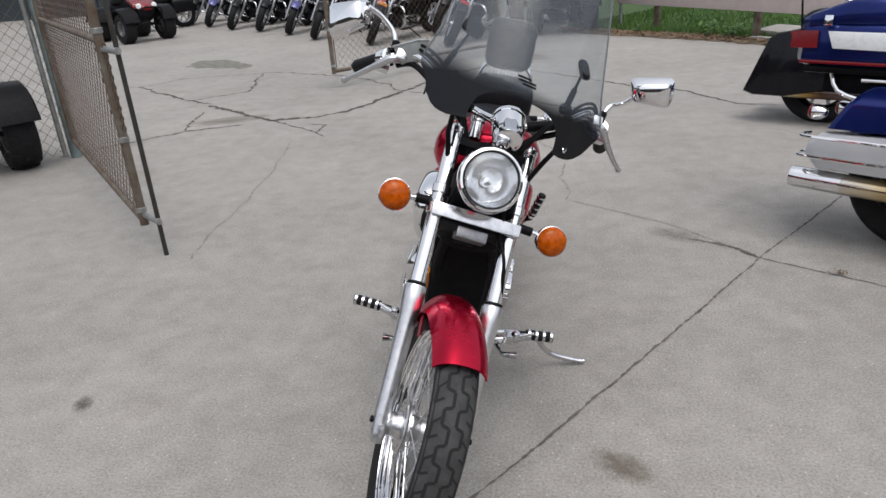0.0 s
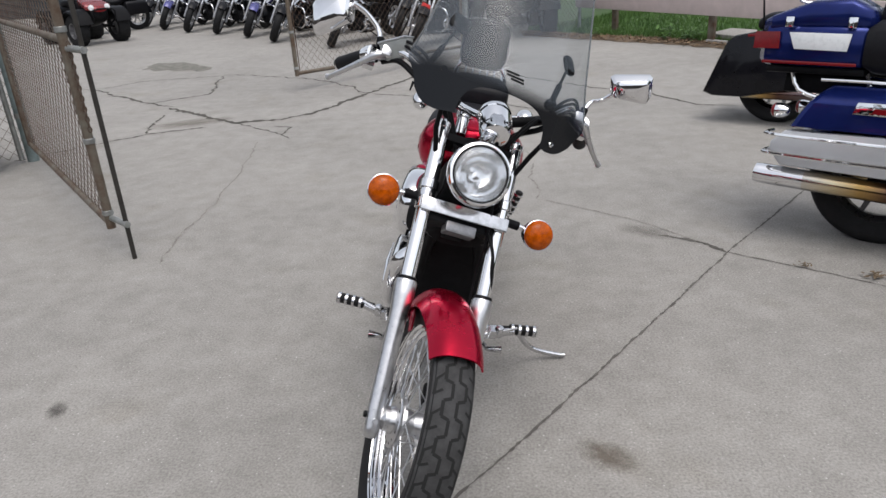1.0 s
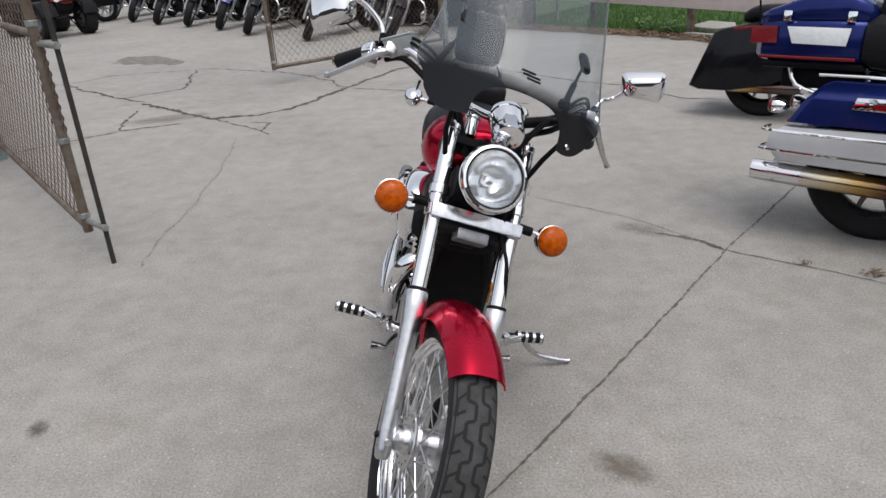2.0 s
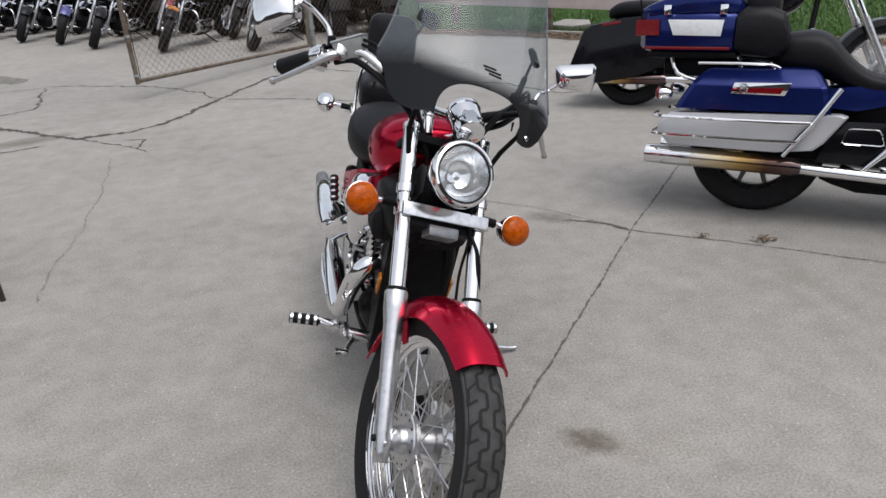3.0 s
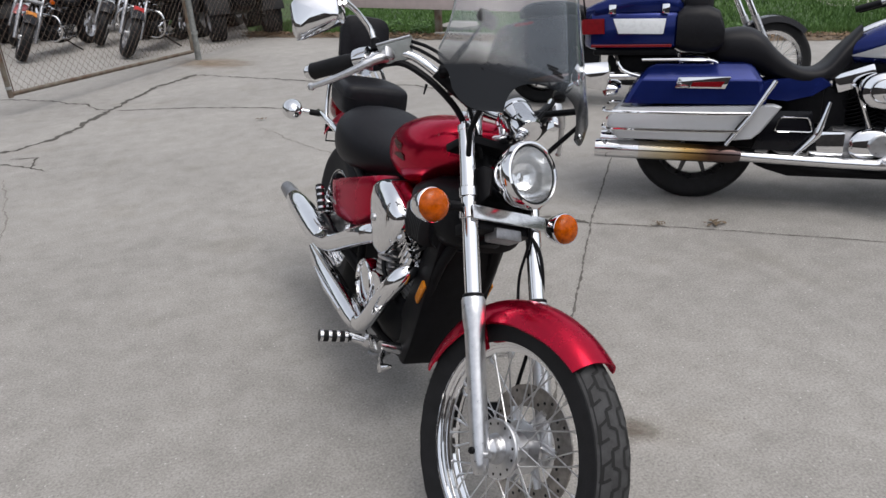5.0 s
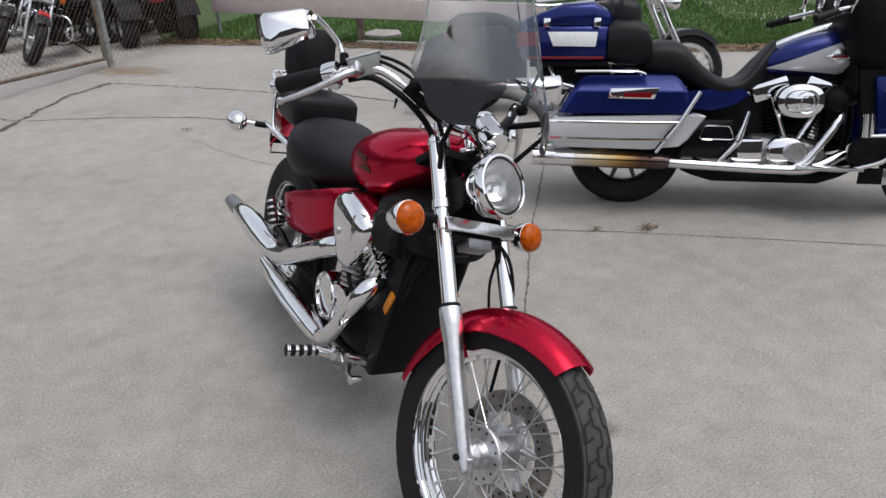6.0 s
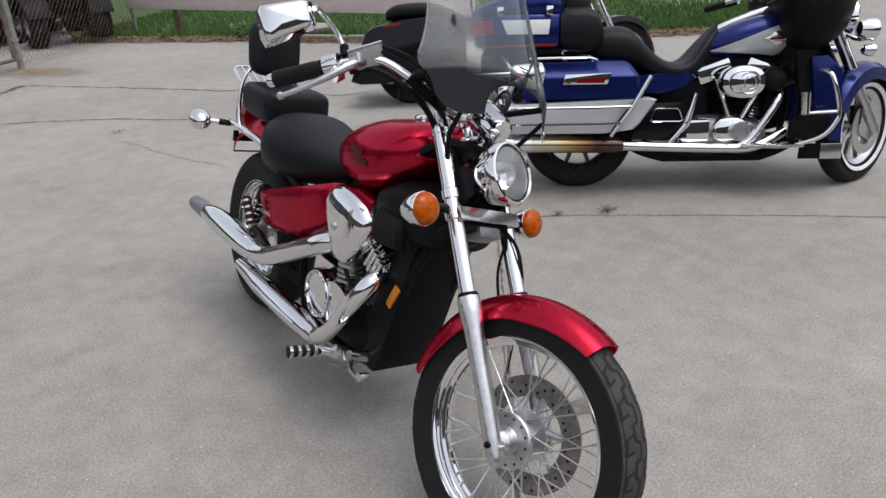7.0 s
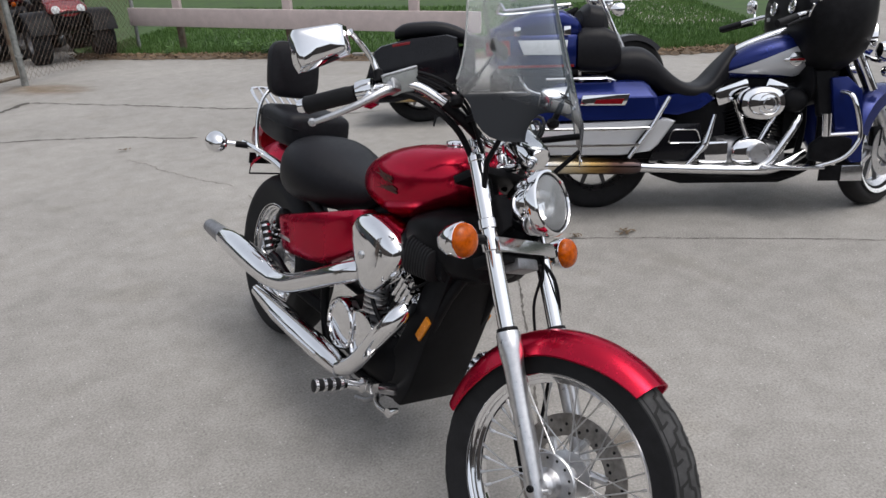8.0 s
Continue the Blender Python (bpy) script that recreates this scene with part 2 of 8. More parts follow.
class Geo:
    def __init__(self):
        self.v, self.f = [], []

    def add(self, verts, faces, m=None):
        k = len(self.v)
        self.v += [tuple(m @ Vector(p)) if m else tuple(p) for p in verts]
        self.f += [tuple(i + k for i in f) for f in faces]
        return self

    def loft(self, rings, cap=True, m=None, closed=True):
        n = len(rings[0])
        verts = [p for r in rings for p in r]
        faces = []
        for i in range(len(rings) - 1):
            for j in range(n if closed else n - 1):
                k = (j + 1) % n
                faces.append((i * n + j, i * n + k, (i + 1) * n + k, (i + 1) * n + j))
        if cap and closed:
            faces += [tuple(reversed(range(n))), tuple(range((len(rings) - 1) * n, len(rings) * n))]
        return self.add(verts, faces, m)

    def tube(self, pts, r, seg=10, smooth=0, m=None, cap=True):
        pts = [Vector(p) for p in pts]
        if not isinstance(r, (list, tuple)):
            r = [r] * len(pts)
        if smooth:
            rr = [(x,) * 3 for x in r]
            r = [p[0] for p in curve_pts(rr, smooth)]
            pts = curve_pts(pts, smooth)
        rings, side = [], None
        for i, p in enumerate(pts):
            way = (pts[min(i + 1, len(pts) - 1)] - pts[max(i - 1, 0)]).normalized()
            if side is None:
                side = way.orthogonal().normalized()
            side = (side - way * side.dot(way)).normalized()
            up = way.cross(side)
            rings.append([p + r[i] * (math.cos(2 * math.pi * k / seg) * side + math.sin(2 * math.pi * k / seg) * up) for k in range(seg)])
        return self.loft(rings, cap, m)

    def lathe(self, prof, seg=24, m=None, cap=False, part_turn=1.0):
        rings = [[(r * math.cos(2 * math.pi * part_turn * k / seg), r * math.sin(2 * math.pi * part_turn * k / seg), h) for k in range(seg)] for r, h in prof]
        return self.loft(rings, cap, m)

    def box(self, c, s, m=None):
        x, y, z = (q / 2 for q in s)
        vs = [(c[0] + i * x, c[1] + j * y, c[2] + k * z) for i in (-1, 1) for j in (-1, 1) for k in (-1, 1)]
        return self.add(vs, [(0, 1, 3, 2), (4, 6, 7, 5), (0, 4, 5, 1), (2, 3, 7, 6), (0, 2, 6, 4), (1, 5, 7, 3)], m)

    def plate(self, outline, depth, m=None):
        """An outline of (x, y) given a thickness along z, from 0 to depth."""
        n = len(outline)
        vs = [(x, y, 0) for x, y in outline] + [(x, y, depth) for x, y in outline]
        fs = [tuple(reversed(range(n))), tuple(range(n, 2 * n))] + [(i, (i + 1) % n, n + (i + 1) % n, n + i) for i in range(n)]
        return self.add(vs, fs, m)


def mesh_of(name, g, material, bevel=0.0, sharp=38):
    me = bpy.data.meshes.new(name)
    me.from_pydata(g.v, [], g.f)
    if bevel:
        bm = bmesh.new()
        bm.from_mesh(me)
        bmesh.ops.remove_doubles(bm, verts=bm.verts, dist=1e-5)
        bmesh.ops.recalc_face_normals(bm, faces=bm.faces)
        edges = [e for e in bm.edges if len(e.link_faces) == 2 and e.calc_face_angle(0) > 0.6]
        bmesh.ops.bevel(bm, geom=edges, offset=bevel, segments=2, affect="EDGES", profile=0.6)
        bm.to_mesh(me)
        bm.free()
    else:
        bm = bmesh.new()
        bm.from_mesh(me)
        bmesh.ops.recalc_face_normals(bm, faces=bm.faces)
        bm.to_mesh(me)
        bm.free()
    me.polygons.foreach_set("use_smooth", [True] * len(me.polygons))
    me.set_sharp_from_angle(angle=radians(sharp))
    for one in material if isinstance(material, (list, tuple)) else (material,):
        me.materials.append(one)
    return me


def part(name, g, material, parent, label="", bevel=0.0, sharp=38):
    ob = new(name, mesh_of(name, g, material, bevel, sharp) if isinstance(g, Geo) else g)
    ob.parent = parent
    if label:
        tagged(ob, label)
    return ob


def thing(name, m, label, category, group="", kind=""):
    ob = new(name)
    ob.empty_display_size = 0.1
    ob.matrix_basis = m
    return tagged(ob, label, category, group, kind)


def solid(name, g, material, label="", category="", group="", kind="", bevel=0.0, m=None):
    ob = new(name, mesh_of(name, g, material, bevel))
    if m:
        ob.matrix_basis = m
    return tagged(ob, label, category, group, kind)

# ---- ground ----
def sheet(name, outline, z, material, label, category="", kind="structure", thick=0.05):
    g = Geo().plate(outline, thick, Matrix.Translation((0, 0, z - thick)))
    return solid(name, g, material, label, category, kind=kind)


sheet("ground", [(-300, -300), (300, -300), (300, 300), (-300, 300)], 0.0, CONCRETE, "worn pale grey concrete driveway with cracks", "ground")


def crack(pts, width, material, jag=0.02, step=0.06, seed=0, lift=0.002):
    """A ragged dirt-filled ribbon along the points."""
    rng = random.Random(seed)
    line = []
    for a, b in zip(pts[:-1], pts[1:]):
        n = max(1, int(math.dist(a, b) / (step * 0.6)))
        line += [sub(a, b, k / n) for k in range(n)]
    line.append(pts[-1])
    left, right = [], []
    drift = 0.0
    for i, p in enumerate(line):
        q, o = line[min(i + 1, len(line) - 1)], line[max(i - 1, 0)]
        d = Vector((q[0] - o[0], q[1] - o[1])).normalized()
        nx, ny = -d.y, d.x
        drift = 0.8 * drift + 0.8 * rng.uniform(-jag, jag)
        w = 1.1 * width * rng.uniform(0.15, 1.0) * (0.25 if i in (0, len(line) - 1) else 1)
        left.append((p[0] + nx * (drift + w / 2), p[1] + ny * (drift + w / 2), lift))
        right.append((p[0] + nx * (drift - w / 2), p[1] + ny * (drift - w / 2), lift))
    g = Geo().add(left + right, [(i, i + 1, len(left) + i + 1, len(left) + i) for i in range(len(left) - 1)])
    return solid("ground_crack", g, material, "dark crack across the concrete", "crack", kind="structure")


crack([(-0.4, 0.9), (0.29, 1.77), (0.81, 2.45), (1.48, 3.365), (2.13, 4.18), (4.4, 7.1)], 0.013, PALEJOINT, 0.003, 0.03, 1)
crack([(-4.71, 8.95), (-3.51, 7.84), (-3.1, 7.55)], 0.05, CRACKMAT, 0.03, 0.08, 2)
crack([(-3.51, 7.84), (-2.9, 8.24)], 0.045, CRACKMAT, 0.02, 0.08, 3)
crack([(-3.1, 7.55), (-2.57, 7.05), (-2.1, 6.69), (-1.66, 6.74), (-1.40, 6.99), (-1.16, 7.47), (-0.95, 7.86), (-0.57, 8.78), (-0.12, 9.3)], 0.085, CRACKMAT, 0.022, 0.06, 4)
crack([(-0.1, 9.24), (0.4, 8.72), (0.95, 8.13), (1.43, 7.52), (1.85, 7.2), (2.13, 6.57), (2.49, 6.5)], 0.035, CRACKMAT, 0.02, 0.06, 5)
crack([(-0.96, 7.81), (-0.24, 7.46), (0.22, 7.18), (0.83, 6.62)], 0.03, CRACKMAT, 0.015, 0.06, 6)
crack([(-3.3, 9.6), (-3.06, 9.64), (-1.63, 8.79), (-0.96, 7.85)], 0.04, CRACKMAT, 0.03, 0.07, 7)
crack([(-3.2, 9.55), (-2.95, 8.45), (-2.9, 8.24)], 0.035, CRACKMAT, 0.03, 0.07, 8)
crack([(-3.6, 5.6), (-3.21, 5.99), (-2.81, 6.37), (-2.3, 6.55)], 0.04, CRACKMAT, 0.02, 0.06, 9)
crack([(-2.81, 6.37), (-3.01, 7.18)], 0.035, CRACKMAT, 0.03, 0.06, 10)
crack([(-2.1, 6.7), (-1.66, 6.3), (-1.35, 5.96)], 0.025, CRACKMAT, 0.012, 0.05, 11)
crack([(-1.66, 6.46), (-1.45, 6.4), (-1.47, 6.1)], 0.025, CRACKMAT, 0.012, 0.05, 12)
crack([(-1.62, 5.9), (-1.46, 4.93), (-1.41, 4.37), (-1.42, 3.83), (-1.38, 3.42)], 0.012, FAINT, 0.012, 0.04, 13)
crack([(0.64, 4.97), (0.6, 4.6), (0.65, 4.38), (0.61, 4.22)], 0.014, FAINT, 0.015, 0.04, 14)
crack([(0.61, 4.22), (1.1, 3.85), (1.48, 3.37)], 0.008, FAINT, 0.008, 0.04, 15)
crack([(1.48, 3.365), (1.79, 3.14), (2.05, 2.94), (2.5, 2.57), (2.94, 2.19), (4.2, 1.1)], 0.011, PALEJOINT, 0.004, 0.03, 16)
crack([(1.2, 3.6), (1.35, 3.52), (1.48, 3.37)], 0.03, PALEJOINT, 0.01, 0.03, 17)
crack([(0.22, 6.34), (0.4, 5.73), (0.62, 5.2)], 0.012, FAINT, 0.02, 0.05, 18)
crack([(-4.9, 9.0), (-4.71, 8.95), (-4.3, 9.4), (-3.3, 9.6)], 0.03, CRACKMAT, 0.03, 0.08, 19)


def patch(name, outline, material, label, category, jag=0.02, z=0.0035, seed=0):
    """An irregular flat patch on the concrete."""
    r2 = random.Random(seed)
    pts = []
    for a, b in zip(outline, outline[1:] + outline[:1]):
        for k in range(5):
            p = sub(a, b, k / 5)
            pts.append((p[0] + r2.uniform(-jag, jag), p[1] + r2.uniform(-jag, jag)))
    g = Geo().plate(pts, z)
    return solid(name, g, material, label, category, kind="structure")


ASPH = mat("old_asphalt_patch", (0.135, 0.130, 0.112), 0.95, vary=0.35, scale=9, bump=0.4, bump_scale=80)
patch("asphalt_patch", [(-4.82, 10.62), (-4.54, 10.34), (-4.17, 10.28), (-3.69, 10.11), (-3.72, 10.36), (-4.05, 10.72), (-4.44, 11.08), (-4.88, 11.12)], ASPH, "dark worn asphalt patch in the concrete", "patch", 0.05, seed=2)


def soak_stain(name, x, y, rx, ry, turn, color, depth, label):
    """A liquid stain that fades out raggedly from its middle."""
    m = mat(name, color, 0.9)
    nt = m.node_tree
    b, out = nt.nodes["Principled BSDF"], nt.nodes["Material Output"]
    tc, grad, noise, add, ramp, clear, mx = (nt.nodes.new("ShaderNode" + k) for k in ("TexCoord", "TexGradient", "TexNoise", "Math", "ValToRGB", "BsdfTransparent", "MixShader"))
    grad.gradient_type = "SPHERICAL"
    noise.inputs["Scale"].default_value, noise.inputs["Detail"].default_value = 2.6, 6
    nt.links.new(tc.outputs["Object"], grad.inputs["Vector"])
    nt.links.new(tc.outputs["Object"], noise.inputs["Vector"])
    add.operation = "MULTIPLY"
    nt.links.new(grad.outputs["Fac"], add.inputs[0])
    nt.links.new(noise.outputs["Fac"], add.inputs[1])
    ramp.color_ramp.elements[0].position, ramp.color_ramp.elements[1].position = 0.08, 0.42
    ramp.color_ramp.elements[1].color = (depth, depth, depth, 1)
    nt.links.new(add.outputs[0], ramp.inputs["Fac"])
    nt.links.new(ramp.outputs["Color"], mx.inputs["Fac"])
    nt.links.new(clear.outputs[0], mx.inputs[1])
    nt.links.new(b.outputs[0], mx.inputs[2])
    nt.links.new(mx.outputs[0], out.inputs["Surface"])
    disc = [(math.cos(2 * math.pi * k / 24), math.sin(2 * math.pi * k / 24), 0) for k in range(24)]
    g = Geo().add([(0, 0, 0)] + disc, [(0, 1 + k, 1 + (k + 1) % 24) for k in range(24)])
    ob = solid("oil_stain", g, m, label, "stain", kind="structure", m=Matrix.Translation((x, y, 0.0018)) @ Matrix.Rotation(radians(turn), 4, "Z") @ Matrix.Diagonal((rx, ry, 1, 1)))
    ob.visible_shadow = False
    return ob


soak_stain("brown_oil_stain", 0.70, 1.895, 0.13, 0.085, -35, (0.12, 0.095, 0.072), 0.6, "faint brown oil stain on the concrete")
soak_stain("dark_spot", -1.185, 2.15, 0.05, 0.075, 25, (0.08, 0.074, 0.068), 0.7, "small dark spot on the concrete")
soak_stain("rust_stain", 0.12, 10.0, 0.9, 0.45, -48, (0.20, 0.13, 0.07), 0.5, "pale rust stain on the concrete by the gate post")
soak_stain("damp_stain", -2.55, 6.75, 0.55, 0.25, 20, (0.15, 0.13, 0.105), 0.5, "faint damp stain beside the crack")
soak_stain("grey_stain", 1.15, 3.66, 0.22, 0.10, -38, (0.15, 0.14, 0.125), 0.4, "grey scuffed stain beside the joint")


def leaf_tuft(x, y, s, seed):
    r2 = random.Random(seed)
    g = Geo()
    for k in range(14):
        a, b = r2.uniform(0, 6.28), r2.uniform(0.2, 1.0)
        c = Vector((r2.gauss(0, 0.03) * s, r2.gauss(0, 0.02) * s, 0.008 + 0.012 * r2.random()))
        u = Vector((math.cos(a), math.sin(a), 0.25 * b)) * 0.022 * s
        v = Vector((-math.sin(a), math.cos(a), 0.1)) * 0.009 * s
        g.add([c - u, c - v, c + u, c + v], [(0, 1, 2, 3)])
    return solid("leaf_litter", g, mat("dry_leaf", (0.10, 0.07, 0.04), 0.85, vary=0.4, scale=30), "small tuft of dry brown leaves on the joint", "leaves", "leaf litter", m=Matrix.Translation((x, y, 0.002)))


leaf_tuft(2.006, 3.055, 0.9, 1)
leaf_tuft(1.77, 3.17, 0.55, 2)
leaf_tuft(0.24, 6.62, 0.7, 3)

# ---- the red cruiser ----
LEAN = radians(12.8)
BIKE = Matrix(((0, math.cos(LEAN), math.sin(LEAN), 0.12), (-1, 0, 0, 1.63), (0, -math.sin(LEAN), math.cos(LEAN), -0.008), (0, 0, 0, 1)))
RAKE, STEER = radians(34), radians(14)
FORK = (Matrix.Translation((-0.06 * math.cos(RAKE), 0, 0.331 - 0.06 * math.sin(RAKE))) @ Matrix.Rotation(-RAKE, 4, "Y") @ Matrix.Rotation(STEER, 4, "Z") @ Matrix.Translation((0, 0, 0.6)) @ Matrix.Rotation(radians(-3.0), 4, "X") @ Matrix.Translation((0, -0.01, -0.6)))
# FORK: x ahead of the steering axis, y to the rider's left, z up along the fork; the axle is at (0.06, 0, 0)
cruiser = thing("motorcycle", BIKE, "candy red cruiser motorcycle with windshield, leaning on its side stand", "motorcycle")


def ride_wheel(parent, m, tyre_r, tyre_w, rim_r, spokes, name, hub_w=0.09, groove=True, rim_mat=None):
    """A wire-spoked wheel about the y axis of m: tyre with cut tread, chromed rim, hub and separate spokes."""
    rim_mat = rim_mat or CHROME
    ax = m @ Matrix.Rotation(radians(-90), 4, "X")
    hw = tyre_w / 2
    rw = hw * 0.62
    half = [(rim_r + 0.006, 0.96), (rim_r + 0.009, 1.06), (rim_r + 0.004, 1.14), (rim_r - 0.002, 1.08), (rim_r - 0.003, 0.98), (rim_r - 0.010, 0.93), (rim_r - 0.012, 0.86), (rim_r - 0.0115, 0.72), (rim_r - 0.017, 0.66),
            (rim_r - 0.018, 0.56), (rim_r - 0.0175, 0.44), (rim_r - 0.027, 0.36), (rim_r - 0.0285, 0.26), (rim_r - 0.0285, 0.12)]
    inner = [(rim_r - 0.012, -0.6), (rim_r - 0.012, 0.6), (rim_r + 0.006, 0.96)]
    rim = Geo().lathe([(r, w * rw) for r, w in half + [(r, -w) for r, w in reversed(half)] + inner], 64, ax)
    wheel = part(name, rim, rim_mat, parent, "chromed wire-spoked wheel rim")
    prof = []
    depth = tyre_r - rim_r
    for k in range(17):
        a = math.pi * k / 16
        c, s = math.cos(a), math.sin(a)
        prof.append((rim_r - 0.004 + depth * (s**0.62) * (1 - 0.0 * abs(c)), -hw * math.copysign(abs(c) ** 0.8, c) * (0.68 + 0.32 * min(1, s * 1.8))))
    tyre = part("tyre", Geo().lathe(prof, 72, ax), RUBBER, wheel, "black rubber road tyre with grooved tread")
    if groove:
        # crown band whose grey also holds the sky light on the tread
        band = Geo()
        ys = [hw * (-0.84 + 1.68 * j / 10) for j in range(11)]
        band.lathe([(rim_r - 0.004 + depth * (1 - (abs(y) / hw) ** 2.5) ** 0.31 + 0.0007, y) for y in ys], 72, ax)
        part("tread_band", band, TREADM, wheel, "grey tread, dust and sky light in its colour")
        # zigzag tread grooves, laid as narrow cut lines round the crown
        cut = Geo()
        n = 26

        def crown(a, y):
            k = min(1.0, abs(y) / hw)
            r = rim_r - 0.004 + depth * max(0.0, 1 - k**2.5) ** 0.31
            return m @ Vector((math.sin(a) * (r + 0.0016), y, math.cos(a) * (r + 0.0016)))

        def line(path, w):
            for (a0, y0), (a1, y1) in zip(path[:-1], path[1:]):
                dx, dy = (a1 - a0) * tyre_r, y1 - y0
                ln = math.hypot(dx, dy) or 1
                ox, oy = -dy / ln * w / 2, dx / ln * w / 2
                steps = 3
                row = []
                for k in range(steps + 1):
                    t = k / steps
                    a, y = a0 + (a1 - a0) * t, y0 + (y1 - y0) * t
                    row.append((crown(a + ox / tyre_r, y + oy), crown(a - ox / tyre_r, y - oy)))
                for (p, q), (s2, t2) in zip(row[:-1], row[1:]):
                    cut.add([p, q, t2, s2], [(0, 1, 2, 3)])

        for i in range(n):
            a = 2 * math.pi * i / n
            da = 2 * math.pi / n
            for side in (-1, 1):
                o = a + (da * 0.5 if side > 0 else 0)
                y0, y1, y2 = side * hw * 0.12, side * hw * 0.42, side * hw * 0.80
                line([(o, y0), (o + da * 0.42, y0), (o + da * 0.5, y1), (o + da * 0.92, y1), (o + da, y0)], 0.0075)
                line([(o + da * 0.2, y1 + side * 0.004), (o + da * 0.34, y2)], 0.006)
                line([(o + da * 0.70, y1), (o + da * 0.9, y2 * 0.92), (o + da * 1.3, y2 * 0.95)], 0.0055)
        tagged(part("tread", cut, GROOVE, wheel, "zigzag tread grooves"), kind="stuff")
    part("hub", Geo().lathe([(0.012, -hub_w), (0.02, -hub_w), (0.03, -hub_w * 0.9), (0.034, -hub_w * 0.52), (0.062, -hub_w * 0.48), (0.064, -hub_w * 0.36), (0.036, -hub_w * 0.28), (0.028, 0),
                             (0.036, hub_w * 0.28), (0.064, hub_w * 0.36), (0.062, hub_w * 0.48), (0.034, hub_w * 0.52), (0.03, hub_w * 0.9), (0.012, hub_w)], 28, ax), ALLOY, wheel, "polished alloy hub")
    spoke = mesh_of("spoke", Geo().tube([(0, 0, 0), (0, 0, 0.91), (0, 0, 0.925), (0, 0, 1.0)], [0.0019, 0.0019, 0.0038, 0.0042], 6), ALLOY)
    for i in range(spokes):
        side = -1 if i % 2 else 1
        cross = 1 if (i // 2) % 2 else -1
        a0 = 2 * math.pi * i / spokes
        a1 = a0 + cross * 0.62
        p = Vector((math.sin(a1) * 0.058, side * hub_w * 0.42, math.cos(a1) * 0.058))
        q = Vector((math.sin(a0) * (rim_r - 0.026), side * 0.008, math.cos(a0) * (rim_r - 0.026)))
        d = q - p
        ob = part("spoke", spoke, None, wheel)
        ob.matrix_basis = m @ Matrix.Translation(p) @ d.to_track_quat("Z", "Y").to_matrix().to_4x4() @ Matrix.Diagonal((1, 1, d.length, 1))
    return wheel


# front wheel and brake
FAX = FORK @ Matrix.Translation((0.06, -0.008, 0))
fw = ride_wheel(cruiser, FAX, 0.331, 0.116, 0.252, 40, "front_wheel", hub_w=0.082)
disc_m = FAX @ Matrix.Rotation(radians(-90), 4, "X")
disc = Geo()
for z0, z1 in ((0.048, 0.053),):
    disc.lathe([(0.095, z0), (0.148, z0), (0.148, z1), (0.095, z1), (0.095, z0)], 48, disc_m)
part("brake_disc", disc, DISC, fw, "drilled steel brake disc")
for k in range(6):
    a = 2 * math.pi * k / 6
    part("disc_carrier", Geo().tube([(0.055 * math.cos(a), 0.055 * math.sin(a), 0.045), (0.1 * math.cos(a + 0.2), 0.1 * math.sin(a + 0.2), 0.05)], 0.011, 8, m=disc_m), ALLOY, fw)
holes = Geo()
for k in range(40):
    a, r = 2 * math.pi * k / 40, (0.108, 0.122, 0.136)[k % 3]
    for z in (0.0475, 0.0535):
        holes.lathe([(0.0001, z), (0.0042, z)], 8, disc_m @ Matrix.Translation((r * math.cos(a), r * math.sin(a), 0)))
tagged(part("disc_hole", holes, GROOVE, fw), kind="stuff")
part("hub_cover", Geo().lathe([(0.001, -0.090), (0.013, -0.090), (0.017, -0.086), (0.019, -0.082), (0.021, -0.064), (0.031, -0.064), (0.035, -0.056), (0.036, -0.050), (0.067, -0.049), (0.070, -0.046), (0.068, -0.042), (0.03, -0.040)], 40, disc_m), ALLOY, fw, "drilled alloy hub flange")
for k in range(14):
    a = 2 * math.pi * k / 14
    part("flange_hole", Geo().lathe([(0.0001, -0.0497), (0.0036, -0.0497)], 8, disc_m @ Matrix.Translation((0.058 * math.cos(a), 0.058 * math.sin(a), 0))), GROOVE, fw)

